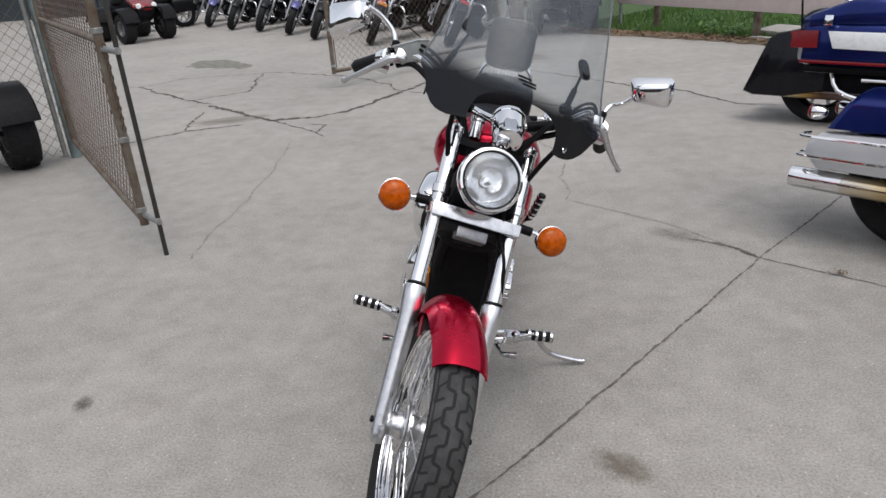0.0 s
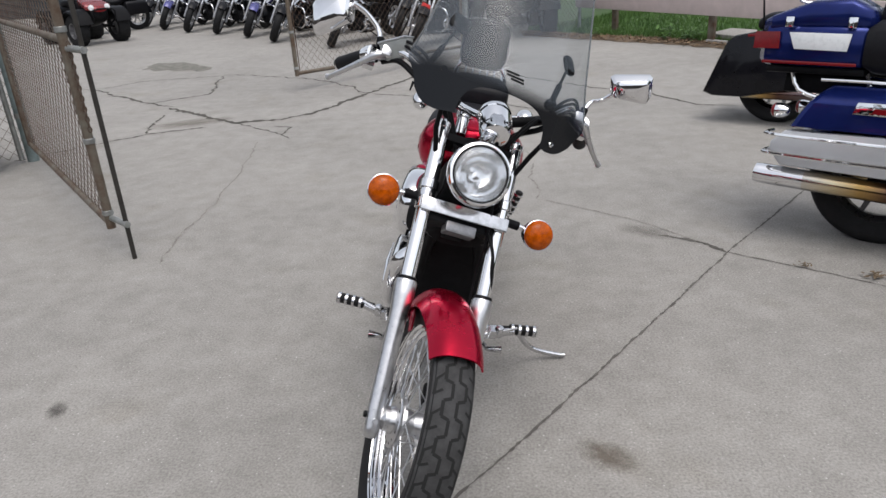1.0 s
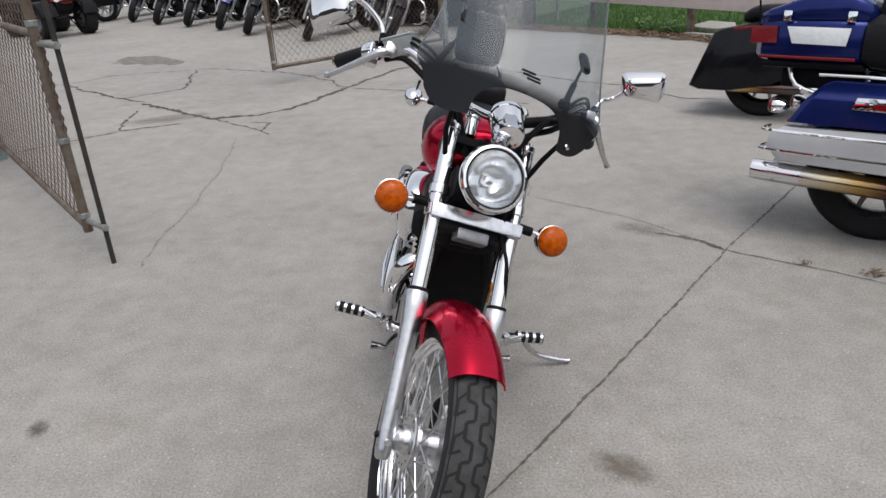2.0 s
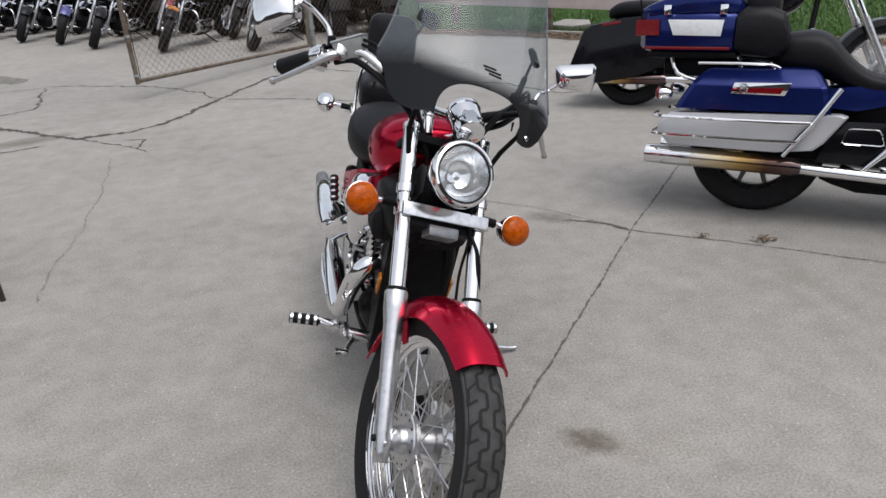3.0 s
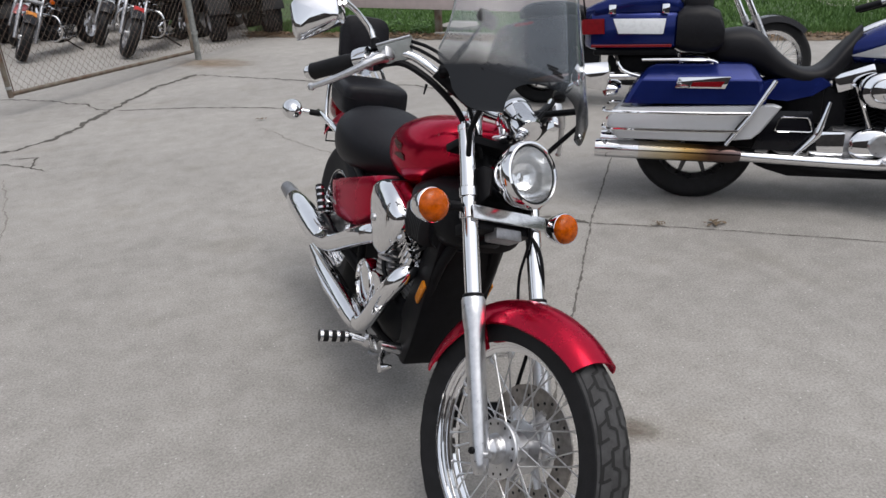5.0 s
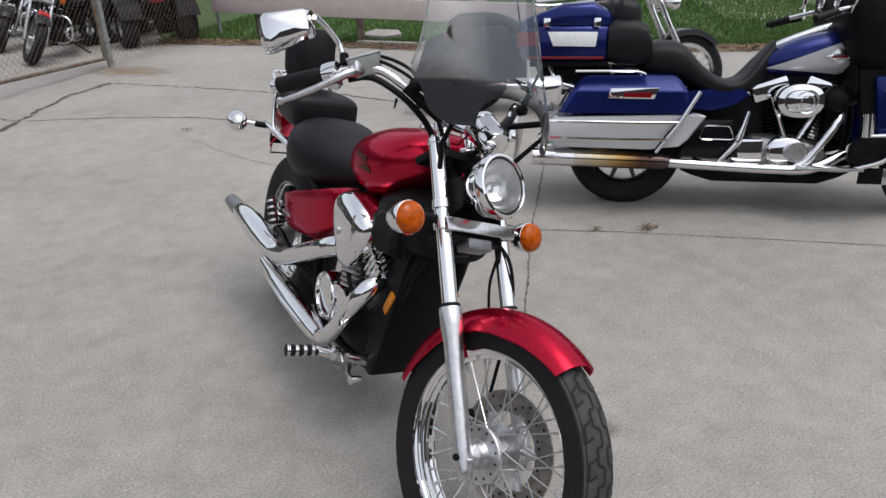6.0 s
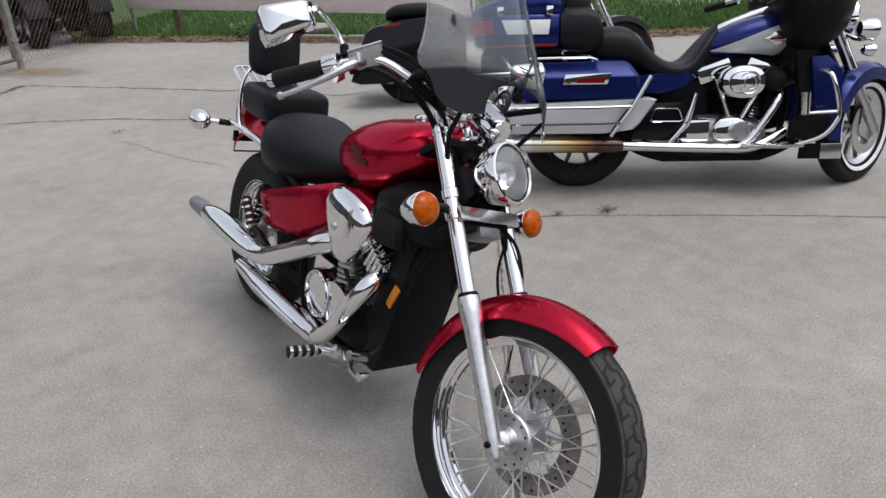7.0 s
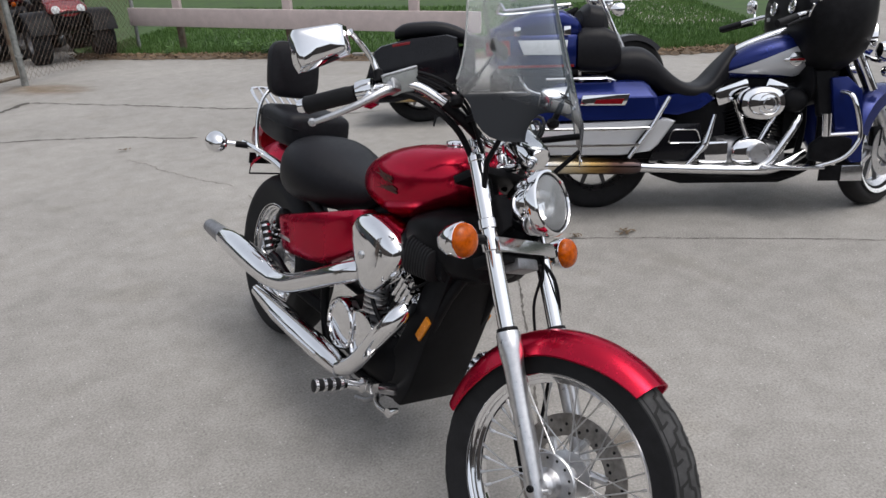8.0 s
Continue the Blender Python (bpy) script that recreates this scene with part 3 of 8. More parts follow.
# fork legs
for side in (-1, 1):
    y = 0.106 * side
    slider = Geo().lathe([(0.012, -0.055), (0.017, -0.05), (0.02, -0.03), (0.0225, 0.02), (0.0225, 0.16), (0.0245, 0.27), (0.0285, 0.305), (0.0292, 0.345), (0.0265, 0.351)], 20, FORK @ Matrix.Translation((0.06, y, 0)), True)
    slider.lathe([(0.0065, -0.012), (0.0065, 0.012)], 10, FORK @ axis_m((0.083, y, -0.012), (1, 0, 0)), True)
    slider.box((0.045, y * 0.9, 0.27), (0.03, 0.02, 0.035), FORK)
    slider.tube([(0.045, y, 0.265), (0.04, y - side * 0.03, 0.255)], [0.011, 0.009], 10, m=FORK)
    leg = part("fork_leg", slider, ALLOY, cruiser, "polished alloy fork slider")
    part("fork_tube", Geo().lathe([(0.0205, 0.35), (0.0205, 0.775), (0.0225, 0.777), (0.0225, 0.79), (0.015, 0.793), (0.013, 0.80), (0.001, 0.801)], 20, FORK @ Matrix.Translation((0.06, y, 0))), CHROME, leg, "chromed fork tube")
    part("dust_seal", Geo().lathe([(0.0215, 0.348), (0.026, 0.351), (0.025, 0.359), (0.0212, 0.361)], 20, FORK @ Matrix.Translation((0.06, y, 0))), BLACK, leg)
    clamp = Geo().lathe([(0.0215, 0.545), (0.0262, 0.547), (0.0262, 0.572), (0.0215, 0.574)], 20, FORK @ Matrix.Translation((0.06, y, 0)))
    clamp.lathe([(0.021, 0.60), (0.0245, 0.603), (0.0245, 0.625), (0.021, 0.628)], 20, FORK @ Matrix.Translation((0.06, y, 0)))
    part("clamp_ring", clamp, CHROME, leg)
    part("axle_bolt", Geo().lathe([(0.001, 0.0), (0.007, 0), (0.0085, 0.003), (0.0085, 0.02)], 12, FORK @ axis_m((0.06, y + side * 0.028, 0), (0, -side, 0))), BLACK, leg)
# cross plate between the legs, and the lower yoke
part("fork_brace", Geo().box((0.088, 0, 0.556), (0.012, 0.245, 0.036), FORK), CHROME_WORN, cruiser, "chromed plate across the fork", bevel=0.003)
yoke = Geo().box((0.03, 0, 0.535), (0.09, 0.19, 0.03), FORK).box((0.03, 0, 0.755), (0.09, 0.23, 0.022), FORK).lathe([(0.03, 0.5), (0.03, 0.79)], 16, FORK, True)
part("fork_yoke", yoke, BLACK, cruiser, "black fork yokes", bevel=0.004)
horn = Geo().box((0.06, 0.0, 0.515), (0.05, 0.085, 0.03), FORK)
part("wiring_box", horn, CAST, cruiser, bevel=0.006)

# front fender
rings = []
for k in range(25):
    t = k / 24
    a = radians(-48 + 110 * t)
    w = 0.069 * (1 - 0.06 * max(0, (t - 0.75) / 0.25) ** 2)
    r0 = 0.350
    ring = []
    for j in range(15):
        u = -1 + 2 * j / 14
        skirt = 0.046 * (1 - 0.45 * max(0.0, (t - 0.72) / 0.28) - 0.3 * max(0.0, (0.2 - t) / 0.2))
        drop = skirt * abs(u) ** 2.6 + (0.012 if 0.3 < t < 0.9 else 0.012) * abs(u) ** 6
        rr = r0 - drop
        ring.append((0.06 + rr * math.sin(a) , u * w, rr * math.cos(a)))
    for j in reversed(range(15)):
        u = -1 + 2 * j / 14
        rr = r0 - skirt * abs(u) ** 2.6 - 0.012 * abs(u) ** 6 - 0.004
        ring.append((0.06 + rr * math.sin(a), u * (w - 0.003), rr * math.cos(a)))
    rings.append(ring)
# the fender is turned so that its front tip lies well ahead of the axle
TIPPED = FORK @ Matrix.Translation((0.06, -0.007, 0)) @ Matrix.Rotation(radians(-2), 4, "Y") @ Matrix.Translation((-0.06, 0, 0))
fender = part("front_fender", Geo().loft(rings, True, TIPPED), RED, cruiser, "candy red front fender")
for side in (-1, 1):
    stay = Geo().plate([(0.005, 0.30), (0.05, 0.31), (0.062, 0.23), (0.035, 0.225)], 0.004 * side, FORK @ Matrix.Translation((0, side * 0.066, 0)) @ Matrix.Rotation(radians(90), 4, "X"))
    part("fender_stay", stay, RED, fender)

# headlamp
HL = FORK @ axis_m((0.10, -0.010, 0.652), (1, 0, -0.12)) @ Matrix.Diagonal((0.93, 0.93, 0.95, 1))
shell = Geo().lathe([(0.001, -0.03), (0.03, -0.028), (0.058, -0.012), (0.076, 0.02), (0.082, 0.05), (0.0825, 0.066), (0.089, 0.068), (0.0915, 0.076), (0.0905, 0.090), (0.087, 0.098), (0.081, 0.100), (0.0775, 0.096), (0.077, 0.088)], 44, HL)
lamp = part("headlamp", shell, CHROME, cruiser, "round chromed headlamp")
part("reflector", Geo().lathe([(0.012, 0.015), (0.035, 0.022), (0.058, 0.042), (0.070, 0.068), (0.0752, 0.09)], 40, HL), mat("lamp_reflector", (0.90, 0.91, 0.92), 0.12, 0.95, bump=0.22, bump_scale=55), lamp)
part("bulb_shield", Geo().lathe([(0.001, 0.05), (0.012, 0.048), (0.014, 0.04), (0.014, 0.02)], 16, HL), CHROME, lamp)
part("lens", Geo().lathe([(0.0755, 0.093), (0.066, 0.0985), (0.048, 0.103), (0.025, 0.1055), (0.001, 0.1062)], 40, HL), LENS, lamp, "clear glass lens")
part("lens_gasket", Geo().lathe([(0.0772, 0.090), (0.0772, 0.0955), (0.0752, 0.0962), (0.0752, 0.091)], 40, HL), BLACK, lamp, "dark gasket round the lens")
flutes = Geo()
for k in range(9):
    x = -0.052 + 0.013 * k
    h = math.sqrt(max(0.0001, 0.066**2 - x * x))
    for s0, s1 in ((0.15, 0.95), (-0.95, -0.35)):
        flutes.tube([(x, h * s0, 0.1), (x, h * (s0 + s1) / 2, 0.102), (x, h * s1, 0.097)], 0.0009, 5, m=HL)
tagged(part("lens_flute", flutes, LENS, lamp), kind="stuff")
for side in (-1, 1):
    ears = Geo().plate([(0.05, 0.58), (0.11, 0.60), (0.125, 0.66), (0.09, 0.68), (0.05, 0.67)], 0.005 * side, FORK @ Matrix.Translation((0, side * 0.082, 0)) @ Matrix.Rotation(radians(90), 4, "X"))
    part("lamp_bracket", ears, BLACK, lamp)

# turn signals
def signal(parent, m, size=0.036, side=1, rear=False, arm=0.055):
    """Bullet turn signal; z of m points along the way it faces."""
    body = Geo().lathe([(0.001, -0.058), (0.014, -0.056), (0.029, -0.042), (0.039, -0.02), (0.0425, 0.0), (0.0432, 0.006), (0.0425, 0.011), (0.0405, 0.012)], 28, m)
    lampx = part("turn_signal", body, CHROME, parent, "chromed bullet turn signal")
    part("amber_lens", Geo().lathe([(0.0412, 0.010), (0.0408, 0.017), (0.037, 0.026), (0.028, 0.033), (0.014, 0.037), (0.001, 0.038)], 28, m), AMBER, lampx, "amber lens")
    return lampx


for side in (-1, 1):
    sg = signal(cruiser, FORK @ axis_m((0.055, side * 0.222, 0.566), (1, 0, -0.25)))
    part("signal_stem", Geo().tube([(0.05, side * 0.13, 0.578), (0.05, side * 0.165, 0.576)], 0.0125, 12, m=FORK), BLACK, sg)
    part("signal_arm", Geo().tube([(0.05, side * 0.16, 0.576), (0.05, side * 0.19, 0.573)], 0.008, 12, m=FORK), CHROME, sg)

# handlebar, grips, levers, mirrors
bar_pts = [(-0.195, -0.398, 0.968), (-0.09, -0.346, 0.967), (-0.03, -0.305, 0.971), (0.023, -0.252, 0.963), (0.056, -0.205, 0.922), (0.070, -0.155, 0.882), (0.058, -0.08, 0.855), (0.045, 0.0, 0.85)]
bar_pts = bar_pts + [(x, -y, z) for x, y, z in reversed(bar_pts[:-1])]
bar = part("handlebar", Geo().tube(bar_pts, 0.0115, 12, smooth=5, m=FORK), CHROME, cruiser, "wide chromed handlebar")
riser = Geo()
for side in (-1, 1):
    riser.lathe([(0.018, 0.785), (0.018, 0.83), (0.022, 0.835), (0.022, 0.86), (0.01, 0.863)], 16, FORK @ Matrix.Translation((0.03, side * 0.05, 0)), True)
part("bar_riser", riser, CHROME, bar)
for side in (-1, 1):
    part("bar_sleeve", Geo().tube([(0.060, side * 0.196, 0.9145), (0.070, side * 0.155, 0.882), (0.066, side * 0.12, 0.868), (0.058, side * 0.08, 0.855)], 0.0145, 12, smooth=4, m=FORK), BLACK, bar, "black foam sleeve on the bar")
for side in (-1, 1):
    p0, p1 = Vector((-0.212, side * 0.406, 0.973)), Vector((-0.085, side * 0.346, 0.967))
    d = (p1 - p0)
    gm = FORK @ axis_m(p0, d)
    grip = part("grip", Geo().lathe([(0.0175, 0.006), (0.0225, 0.01), (0.0215, 0.02), (0.0215, d.length - 0.02), (0.02, d.length - 0.015), (0.02, d.length), (0.014, d.length)], 20, gm), GRIP, bar, "black foam grip")
    part("grip_end", Geo().lathe([(0.001, -0.014), (0.014, -0.012), (0.018, -0.006), (0.0185, 0.006), (0.016, 0.008)], 20, gm), CHROME, grip)
    # switch housing and lever perch
    q = p1 + d.normalized() * 0.025
    sw = Geo().lathe([(0.014, -0.02), (0.026, -0.018), (0.028, 0.0), (0.026, 0.022), (0.014, 0.026)], 16, FORK @ axis_m(q, d), True)
    sw.box((q.x + 0.01, q.y, q.z - 0.028), (0.03, 0.03, 0.03), FORK)
    part("switch_housing", sw, CHROME, bar, "chromed switch housing")
    lv = [(-0.01, side * 0.30, 0.955), (-0.01, side * 0.325, 0.945), (-0.05, side * 0.365, 0.922), (-0.11, side * (0.405 if side < 0 else 0.418), 0.906), (-0.155, side * (0.428 if side < 0 else 0.458), 0.902)]
    lever = Geo().tube(lv, [0.013, 0.012, 0.009, 0.0075, 0.0065], 10, smooth=4, m=FORK)
    lever.lathe([(0.001, -0.010), (0.007, -0.0075), (0.0105, 0), (0.007, 0.0075), (0.001, 0.010)], 14, FORK @ Matrix.Translation((-0.158, side * (0.430 if side < 0 else 0.460), 0.902)))
    part("lever", lever, ALLOY, bar, "polished lever with ball end")
    part("lever_perch", Geo().box((-0.015, side * 0.298, 0.963), (0.05, 0.03, 0.03), FORK), ALLOY, bar, bevel=0.006)
# front brake fluid box on the right bar
RES = FORK @ Matrix.Translation((0.0, -0.274, 0.984)) @ Matrix.Rotation(radians(14), 4, "X") @ Matrix.Rotation(radians(-45), 4, "Z") @ Matrix.Rotation(radians(18), 4, "Y")
fluid = part("fluid_reservoir", Geo().loft([[(p, q, z) for p, q in oval(w, l, 6, 24)] for z, w, l in ((-0.034, 0.016, 0.030), (-0.030, 0.020, 0.035), (0.012, 0.026, 0.045), (0.016, 0.026, 0.045))], True, RES), SATIN, bar, "brake fluid reservoir, grey reflection put into its colour")
part("reservoir_cap", Geo().box((0, 0, 0.0195), (0.055, 0.089, 0.006), RES), ALLOY, fluid, bevel=0.002)


def bar_mirror(side):
    y = side
    stem = Geo().tube([(-0.03, y * 0.318, 0.985), (-0.026, y * 0.325, 1.01), (-0.024, y * 0.34, 1.035), (-0.016 if y < 0 else -0.035, y * 0.38, 1.06), (-0.002, -0.42, 1.066) if y < 0 else (0.03, 0.41, 1.09)], [0.008, 0.0075, 0.007, 0.007, 0.008], 10, smooth=5, m=FORK)
    part("mirror_joint", Geo().lathe([(0.009, 0), (0.0115, 0.003), (0.0115, 0.026), (0.008, 0.03)], 12, FORK @ axis_m((-0.03, y * 0.318, 0.98), (0.01, y * 0.006, 0.045))), BLACK, cruiser)
    face = [(-0.066, -0.03), (-0.058, -0.05), (-0.04, -0.049), (0.056, -0.028), (0.063, -0.018), (0.062, 0.03), (0.05, 0.037), (-0.056, 0.037), (-0.066, 0.026)]
    mm = FORK @ Matrix.Translation((-0.072, -0.442, 1.092) if y < 0 else (0.02, 0.434, 1.105)) @ Matrix.Rotation(radians(54), 4, "Y") @ Matrix.Rotation(radians(-16 if y < 0 else -12), 4, "Z") @ Matrix.Rotation(radians(27), 4, "X") @ Matrix.Rotation(radians(90), 4, "Z") @ Matrix.Rotation(radians(90), 4, "X")
    if y > 0:
        mm = mm @ Matrix.Diagonal((-0.84, 0.88, 1, 1))
    else:
        # outer top corner, then the ways inwards and down the shell's rim
        corner, inw, down = Vector((-0.098, -0.525, 1.081)), Vector((0.092, 0.099, 0.008)).normalized(), Vector((-0.050, -0.022, -0.085))
        up = -(down - inw * down.dot(inw)).normalized()
        fwd = inw.cross(up)
        o = corner + 0.070 * inw - 0.040 * up - 0.012 * fwd
        mm = FORK @ Matrix(((inw.x, up.x, fwd.x, o.x), (inw.y, up.y, fwd.y, o.y), (inw.z, up.z, fwd.z, o.z), (0, 0, 0, 1))) @ Matrix.Diagonal((0.92, 1.0, 0.9, 1))
    shell2 = Geo()
    rings2 = []
    for s, z in ((1.12, 0.0), (1.15, 0.004), (1.12, 0.010), (0.97, 0.034), (0.90, 0.040), (0.7, 0.046), (0.4, 0.051), (0.05, 0.053)):
        rings2.append([(x * s, yy * s, z) for x, yy in face])
    shell2.loft(rings2, True, mm)
    mir = part("mirror", shell2, CHROME, cruiser, "chromed handlebar mirror")
    part("mirror_stem", stem, CHROME, mir)
    part("mirror_glass", Geo().plate([(x * 1.07, yy * 1.07) for x, yy in face], -0.002, mm), MIRROR, mir)


bar_mirror(-1)
bar_mirror(1)

# cables along the bar, and the wiring loom under it
for side in (-1, 1):
    for o in (0.0, 0.012):
        part("bar_cable", Geo().tube([(-0.05, side * 0.318, 0.978 + o), (0.02, side * 0.272, 0.986 + o), (0.072 + o, side * 0.215, 0.945 + o), (0.092 + o, side * 0.165, 0.897), (0.08, side * 0.11, 0.84 - o), (0.05, side * 0.05, 0.73 - o)], 0.0046, 8, smooth=6, m=FORK), BLACK, bar)
    part("wiring_loom", Geo().tube([(-0.04, side * 0.30, 0.948), (0.005, side * 0.262, 0.945), (0.04, side * 0.215, 0.906), (0.055, side * 0.165, 0.862), (0.035, side * 0.10, 0.825), (0.02, side * 0.05, 0.74)], 0.0085, 9, smooth=5, m=FORK), BLACK, bar)
    part("loom_tie", Geo().tube([(0.04, side * 0.212, 0.886), (0.03, side * 0.214, 0.862)], [0.004, 0.002], 6, m=FORK), BLACK, bar)
part("brake_hose", Geo().tube([(0.06, 0.06, 0.56), (0.09, 0.095, 0.48), (0.07, 0.118, 0.38), (0.03, 0.125, 0.30), (-0.03, 0.10, 0.14)], 0.005, 8, smooth=6, m=FORK), BLACK, cruiser)
part("speed_cable", Geo().tube([(0.12, 0.03, 0.80), (0.10, 0.06, 0.66), (0.08, 0.075, 0.52), (0.02, 0.085, 0.42), (0.0, 0.09, 0.28)], 0.004, 8, smooth=6, m=FORK), BLACK, cruiser)
part("brake_caliper", Geo().box((-0.06, 0.062, 0.06), (0.055, 0.05, 0.10), FORK), BLACK, cruiser, "black brake caliper", bevel=0.01)

# speedometer
SP = FORK @ axis_m((0.13, 0.013, 0.808), (-0.55, 0, 0.83)) @ Matrix.Diagonal((0.82, 0.82, 0.86, 1))
sp = Geo().lathe([(0.001, -0.075), (0.030, -0.074), (0.045, -0.066), (0.0505, -0.052), (0.0525, -0.01), (0.0535, 0.025), (0.057, 0.028), (0.057, 0.04), (0.053, 0.046), (0.048, 0.043)], 36, SP)
speedo = part("speedometer", sp, CHROME, cruiser, "chromed speedometer housing")
part("dial", Geo().lathe([(0.001, 0.040), (0.047, 0.040)], 32, SP), BLACK, speedo)
part("speedo_bracket", Geo().tube([(0.05, 0, 0.78), (0.105, 0, 0.765)], 0.012, 10, m=FORK), CHROME, speedo)

# windshield
def screen_pt(y, z, push=0.0):
    """The wrapped sheet: distance ahead falls off towards the sides; the left side hangs a little lower."""
    rise = 0.243 + 0.38 * max(0.0, min(0.1, z - 0.76))
    a = abs(y)
    e = rise - 2.05 * a * a if a < 0.22 else rise - 2.05 * 0.22**2 - 0.9 * (a - 0.22)
    return (e + push, y, z - 0.08 * y)


def half_w(z, u=1.0):
    knots = ((0.757, 0.140), (0.765, 0.168), (0.78, 0.190), (0.805, 0.214), (0.84, 0.235), (0.87, 0.254), (0.885, 0.257), (0.905, 0.253), (0.93, 0.243), (0.98, 0.230), (1.05, 0.218), (1.12, 0.207), (1.20, 0.194), (1.28, 0.178), (1.33, 0.160), (1.36, 0.135))
    for (z0, w0), (z1, w1) in zip(knots[:-1], knots[1:]):
        if z <= z1:
            w = w0 + (w1 - w0) * (z - z0) / (z1 - z0)
            return w + (0.024 * max(0.0, 0.84 - z) / 0.083 if u < 0 else 0.0)
    return knots[-1][1]


def arch(y):
    return 0.757 + 0.076 * max(0.0, 1 - (abs(y) / 0.118) ** 3.6) ** (1 / 3)


def lower_edge(u):
    """Foot of the sheet: a lobe at each side and an arch over the speedometer between them."""
    lo, hi = 0.757, 0.834
    for k in range(22):
        mid = (lo + hi) / 2
        lo, hi = (mid, hi) if arch(u * half_w(mid, u)) > mid else (lo, mid)
    return lo


def seam(u):
    return 0.868 + 0.02 * abs(u)


def dye_at(y, z):
    """Depth of the black dye: solid on the lobes, a thin band over the arch, fading upwards."""
    if y < 0:
        top, soft = 0.848 + 0.046 * min(1.0, (y / 0.19) ** 2), 0.016 + 0.12 * min(0.2, -y)
    else:
        top, soft = 0.850 + 0.040 * min(1.0, (y / 0.2) ** 2), 0.026
    t = max(0.0, min(1.0, (top + soft - z) / (2 * soft)))
    return t * t * (3 - 2 * t)


def screen_sheet(name, top, bottom, rows, cols, label, parent):
    """A sheet between two heights given for each place across, with its dye."""
    spots = []
    for i in range(rows + 1):
        for j in range(cols + 1):
            u = -1 + 2 * j / cols
            z = bottom(u) + (top(u) - bottom(u)) * i / rows
            spots.append((u * half_w(z, u), z))
    n = cols + 1
    g = Geo().add([screen_pt(y, z) for y, z in spots], [(i * n + j, i * n + j + 1, (i + 1) * n + j + 1, (i + 1) * n + j) for i in range(rows) for j in range(cols)], FORK)
    ob = part(name, g, SCREEN, parent, label, sharp=80)
    ob.data.attributes.new("dye", "FLOAT", "POINT").data.foreach_set("value", [dye_at(y, z) for y, z in spots])
    return ob


shield = screen_sheet("windshield", lambda u: 1.36 - 0.05 * abs(u) ** 4, seam, 40, 48, "clear acrylic windshield, smoked towards its foot", cruiser)
shield.visible_shadow = False
screen_sheet("shield_mask", seam, lower_edge, 24, 96, "black lower mask of the windshield", shield)
EDGE_ACRYLIC = pane("acrylic_edge", (0.45, 0.47, 0.47), haze=0.2, ior=1.6)
for side in (-1, 1):
    rim = [screen_pt(side * half_w(z), z) for z in [0.90 + 0.02 * k for k in range(22)]]
    part("shield_edge", Geo().tube(rim, 0.0026, 6, m=FORK), EDGE_ACRYLIC, shield)
for side in (-1, 1):
    part("shield_clamp", Geo().tube([(0.03, side * 0.13, 0.89), (0.10, side * 0.15, 0.87), screen_pt(side * 0.17, 0.855, -0.004)], 0.009, 10, m=FORK), BLACK, shield)
    if side > 0:
        part("shield_bolt", Geo().lathe([(0.001, 0.003), (0.0065, 0.0025), (0.008, 0)], 14, FORK @ axis_m(screen_pt(side * 0.152, 0.781, 0.002), (1, side * 0.6, 0))), CHROME, shield)

for side, pad_c, foot in ((-1, (0.216, -0.155, 0.998), (0.10, -0.20, 0.90)), (1, (0.226, 0.149, 0.985), (0.15, 0.148, 0.90))):
    pc, ft = Vector(pad_c), Vector(foot)
    d = (ft - pc).normalized()
    arm = part("shield_arm", Geo().tube([pc, pc.lerp(ft, 0.45), pc.lerp(ft, 0.5), ft], [0.0035, 0.004, 0.008, 0.009], 10, m=FORK), BLACK, shield, "black windshield support arm")
    part("shield_pad", Geo().loft([[(x, p, q) for p, q in oval((0.029 if side < 0 else 0.02) * s, (0.022 if side < 0 else 0.027) * s, 3.2, 20)] for x, s in ((-0.005, 0.9), (-0.003, 1.0), (0.003, 1.0), (0.005, 0.9))], True, FORK @ Matrix.Translation(pad_c) @ Matrix.Rotation(radians(22 * side), 4, "X") @ Matrix.Rotation(radians(-6 if side < 0 else 33), 4, "Z")), BLACK, arm, "black pad of the support arm")
    part("arm_clamp", Geo().lathe([(0.001, -0.014), (0.014, -0.011), (0.018, 0.0), (0.014, 0.011), (0.001, 0.014)], 16, FORK @ Matrix.Translation(foot)), BLACK, arm)
for side in (-1, 1):
    part("shield_strut", Geo().tube([(0.07, side * 0.112, 0.70), (0.11, side * 0.135, 0.755), screen_pt(side * 0.15, 0.81, -0.006)], [0.007, 0.007, 0.006], 10, m=FORK), BLACK, shield)
# small worn sticker above the mask, unreadable
for k, (y, z, w) in enumerate(((-0.012, 0.884, 0.036), (-0.003, 0.876, 0.046), (0.004, 0.868, 0.036))):
    c = [screen_pt(y + dy * w / 2, z + dz * 0.0028, 0.002) for dy, dz in ((-1, -1), (1, -1), (1, 1), (-1, 1))]
    part("sticker_bar", Geo().add(c, [(0, 1, 2, 3)], FORK), BLACK, shield)

# ---- body of the red cruiser ----
SIDE = Matrix.Rotation(radians(90), 4, "X")  # lays an (x, z) outline upright; depth runs towards the right side


def body_loft(rows, n=2.6, seg=28):
    """Rings across the machine: x, half width, lowest and highest z."""
    rings = []
    for x, w, z0, z1 in rows:
        rings.append([(x, p, (z0 + z1) / 2 + q) for p, q in oval(w, (z1 - z0) / 2, n, seg)])
    return rings


def smooth_rows(rows, n=4):
    xs = [Vector((r[0], r[1], r[2])) for r in rows]
    zs = [Vector((r[3], 0, 0)) for r in rows]
    return [(a.x, max(0.004, a.y), a.z, b.x) for a, b in zip(curve_pts(xs, n), curve_pts(zs, n))]


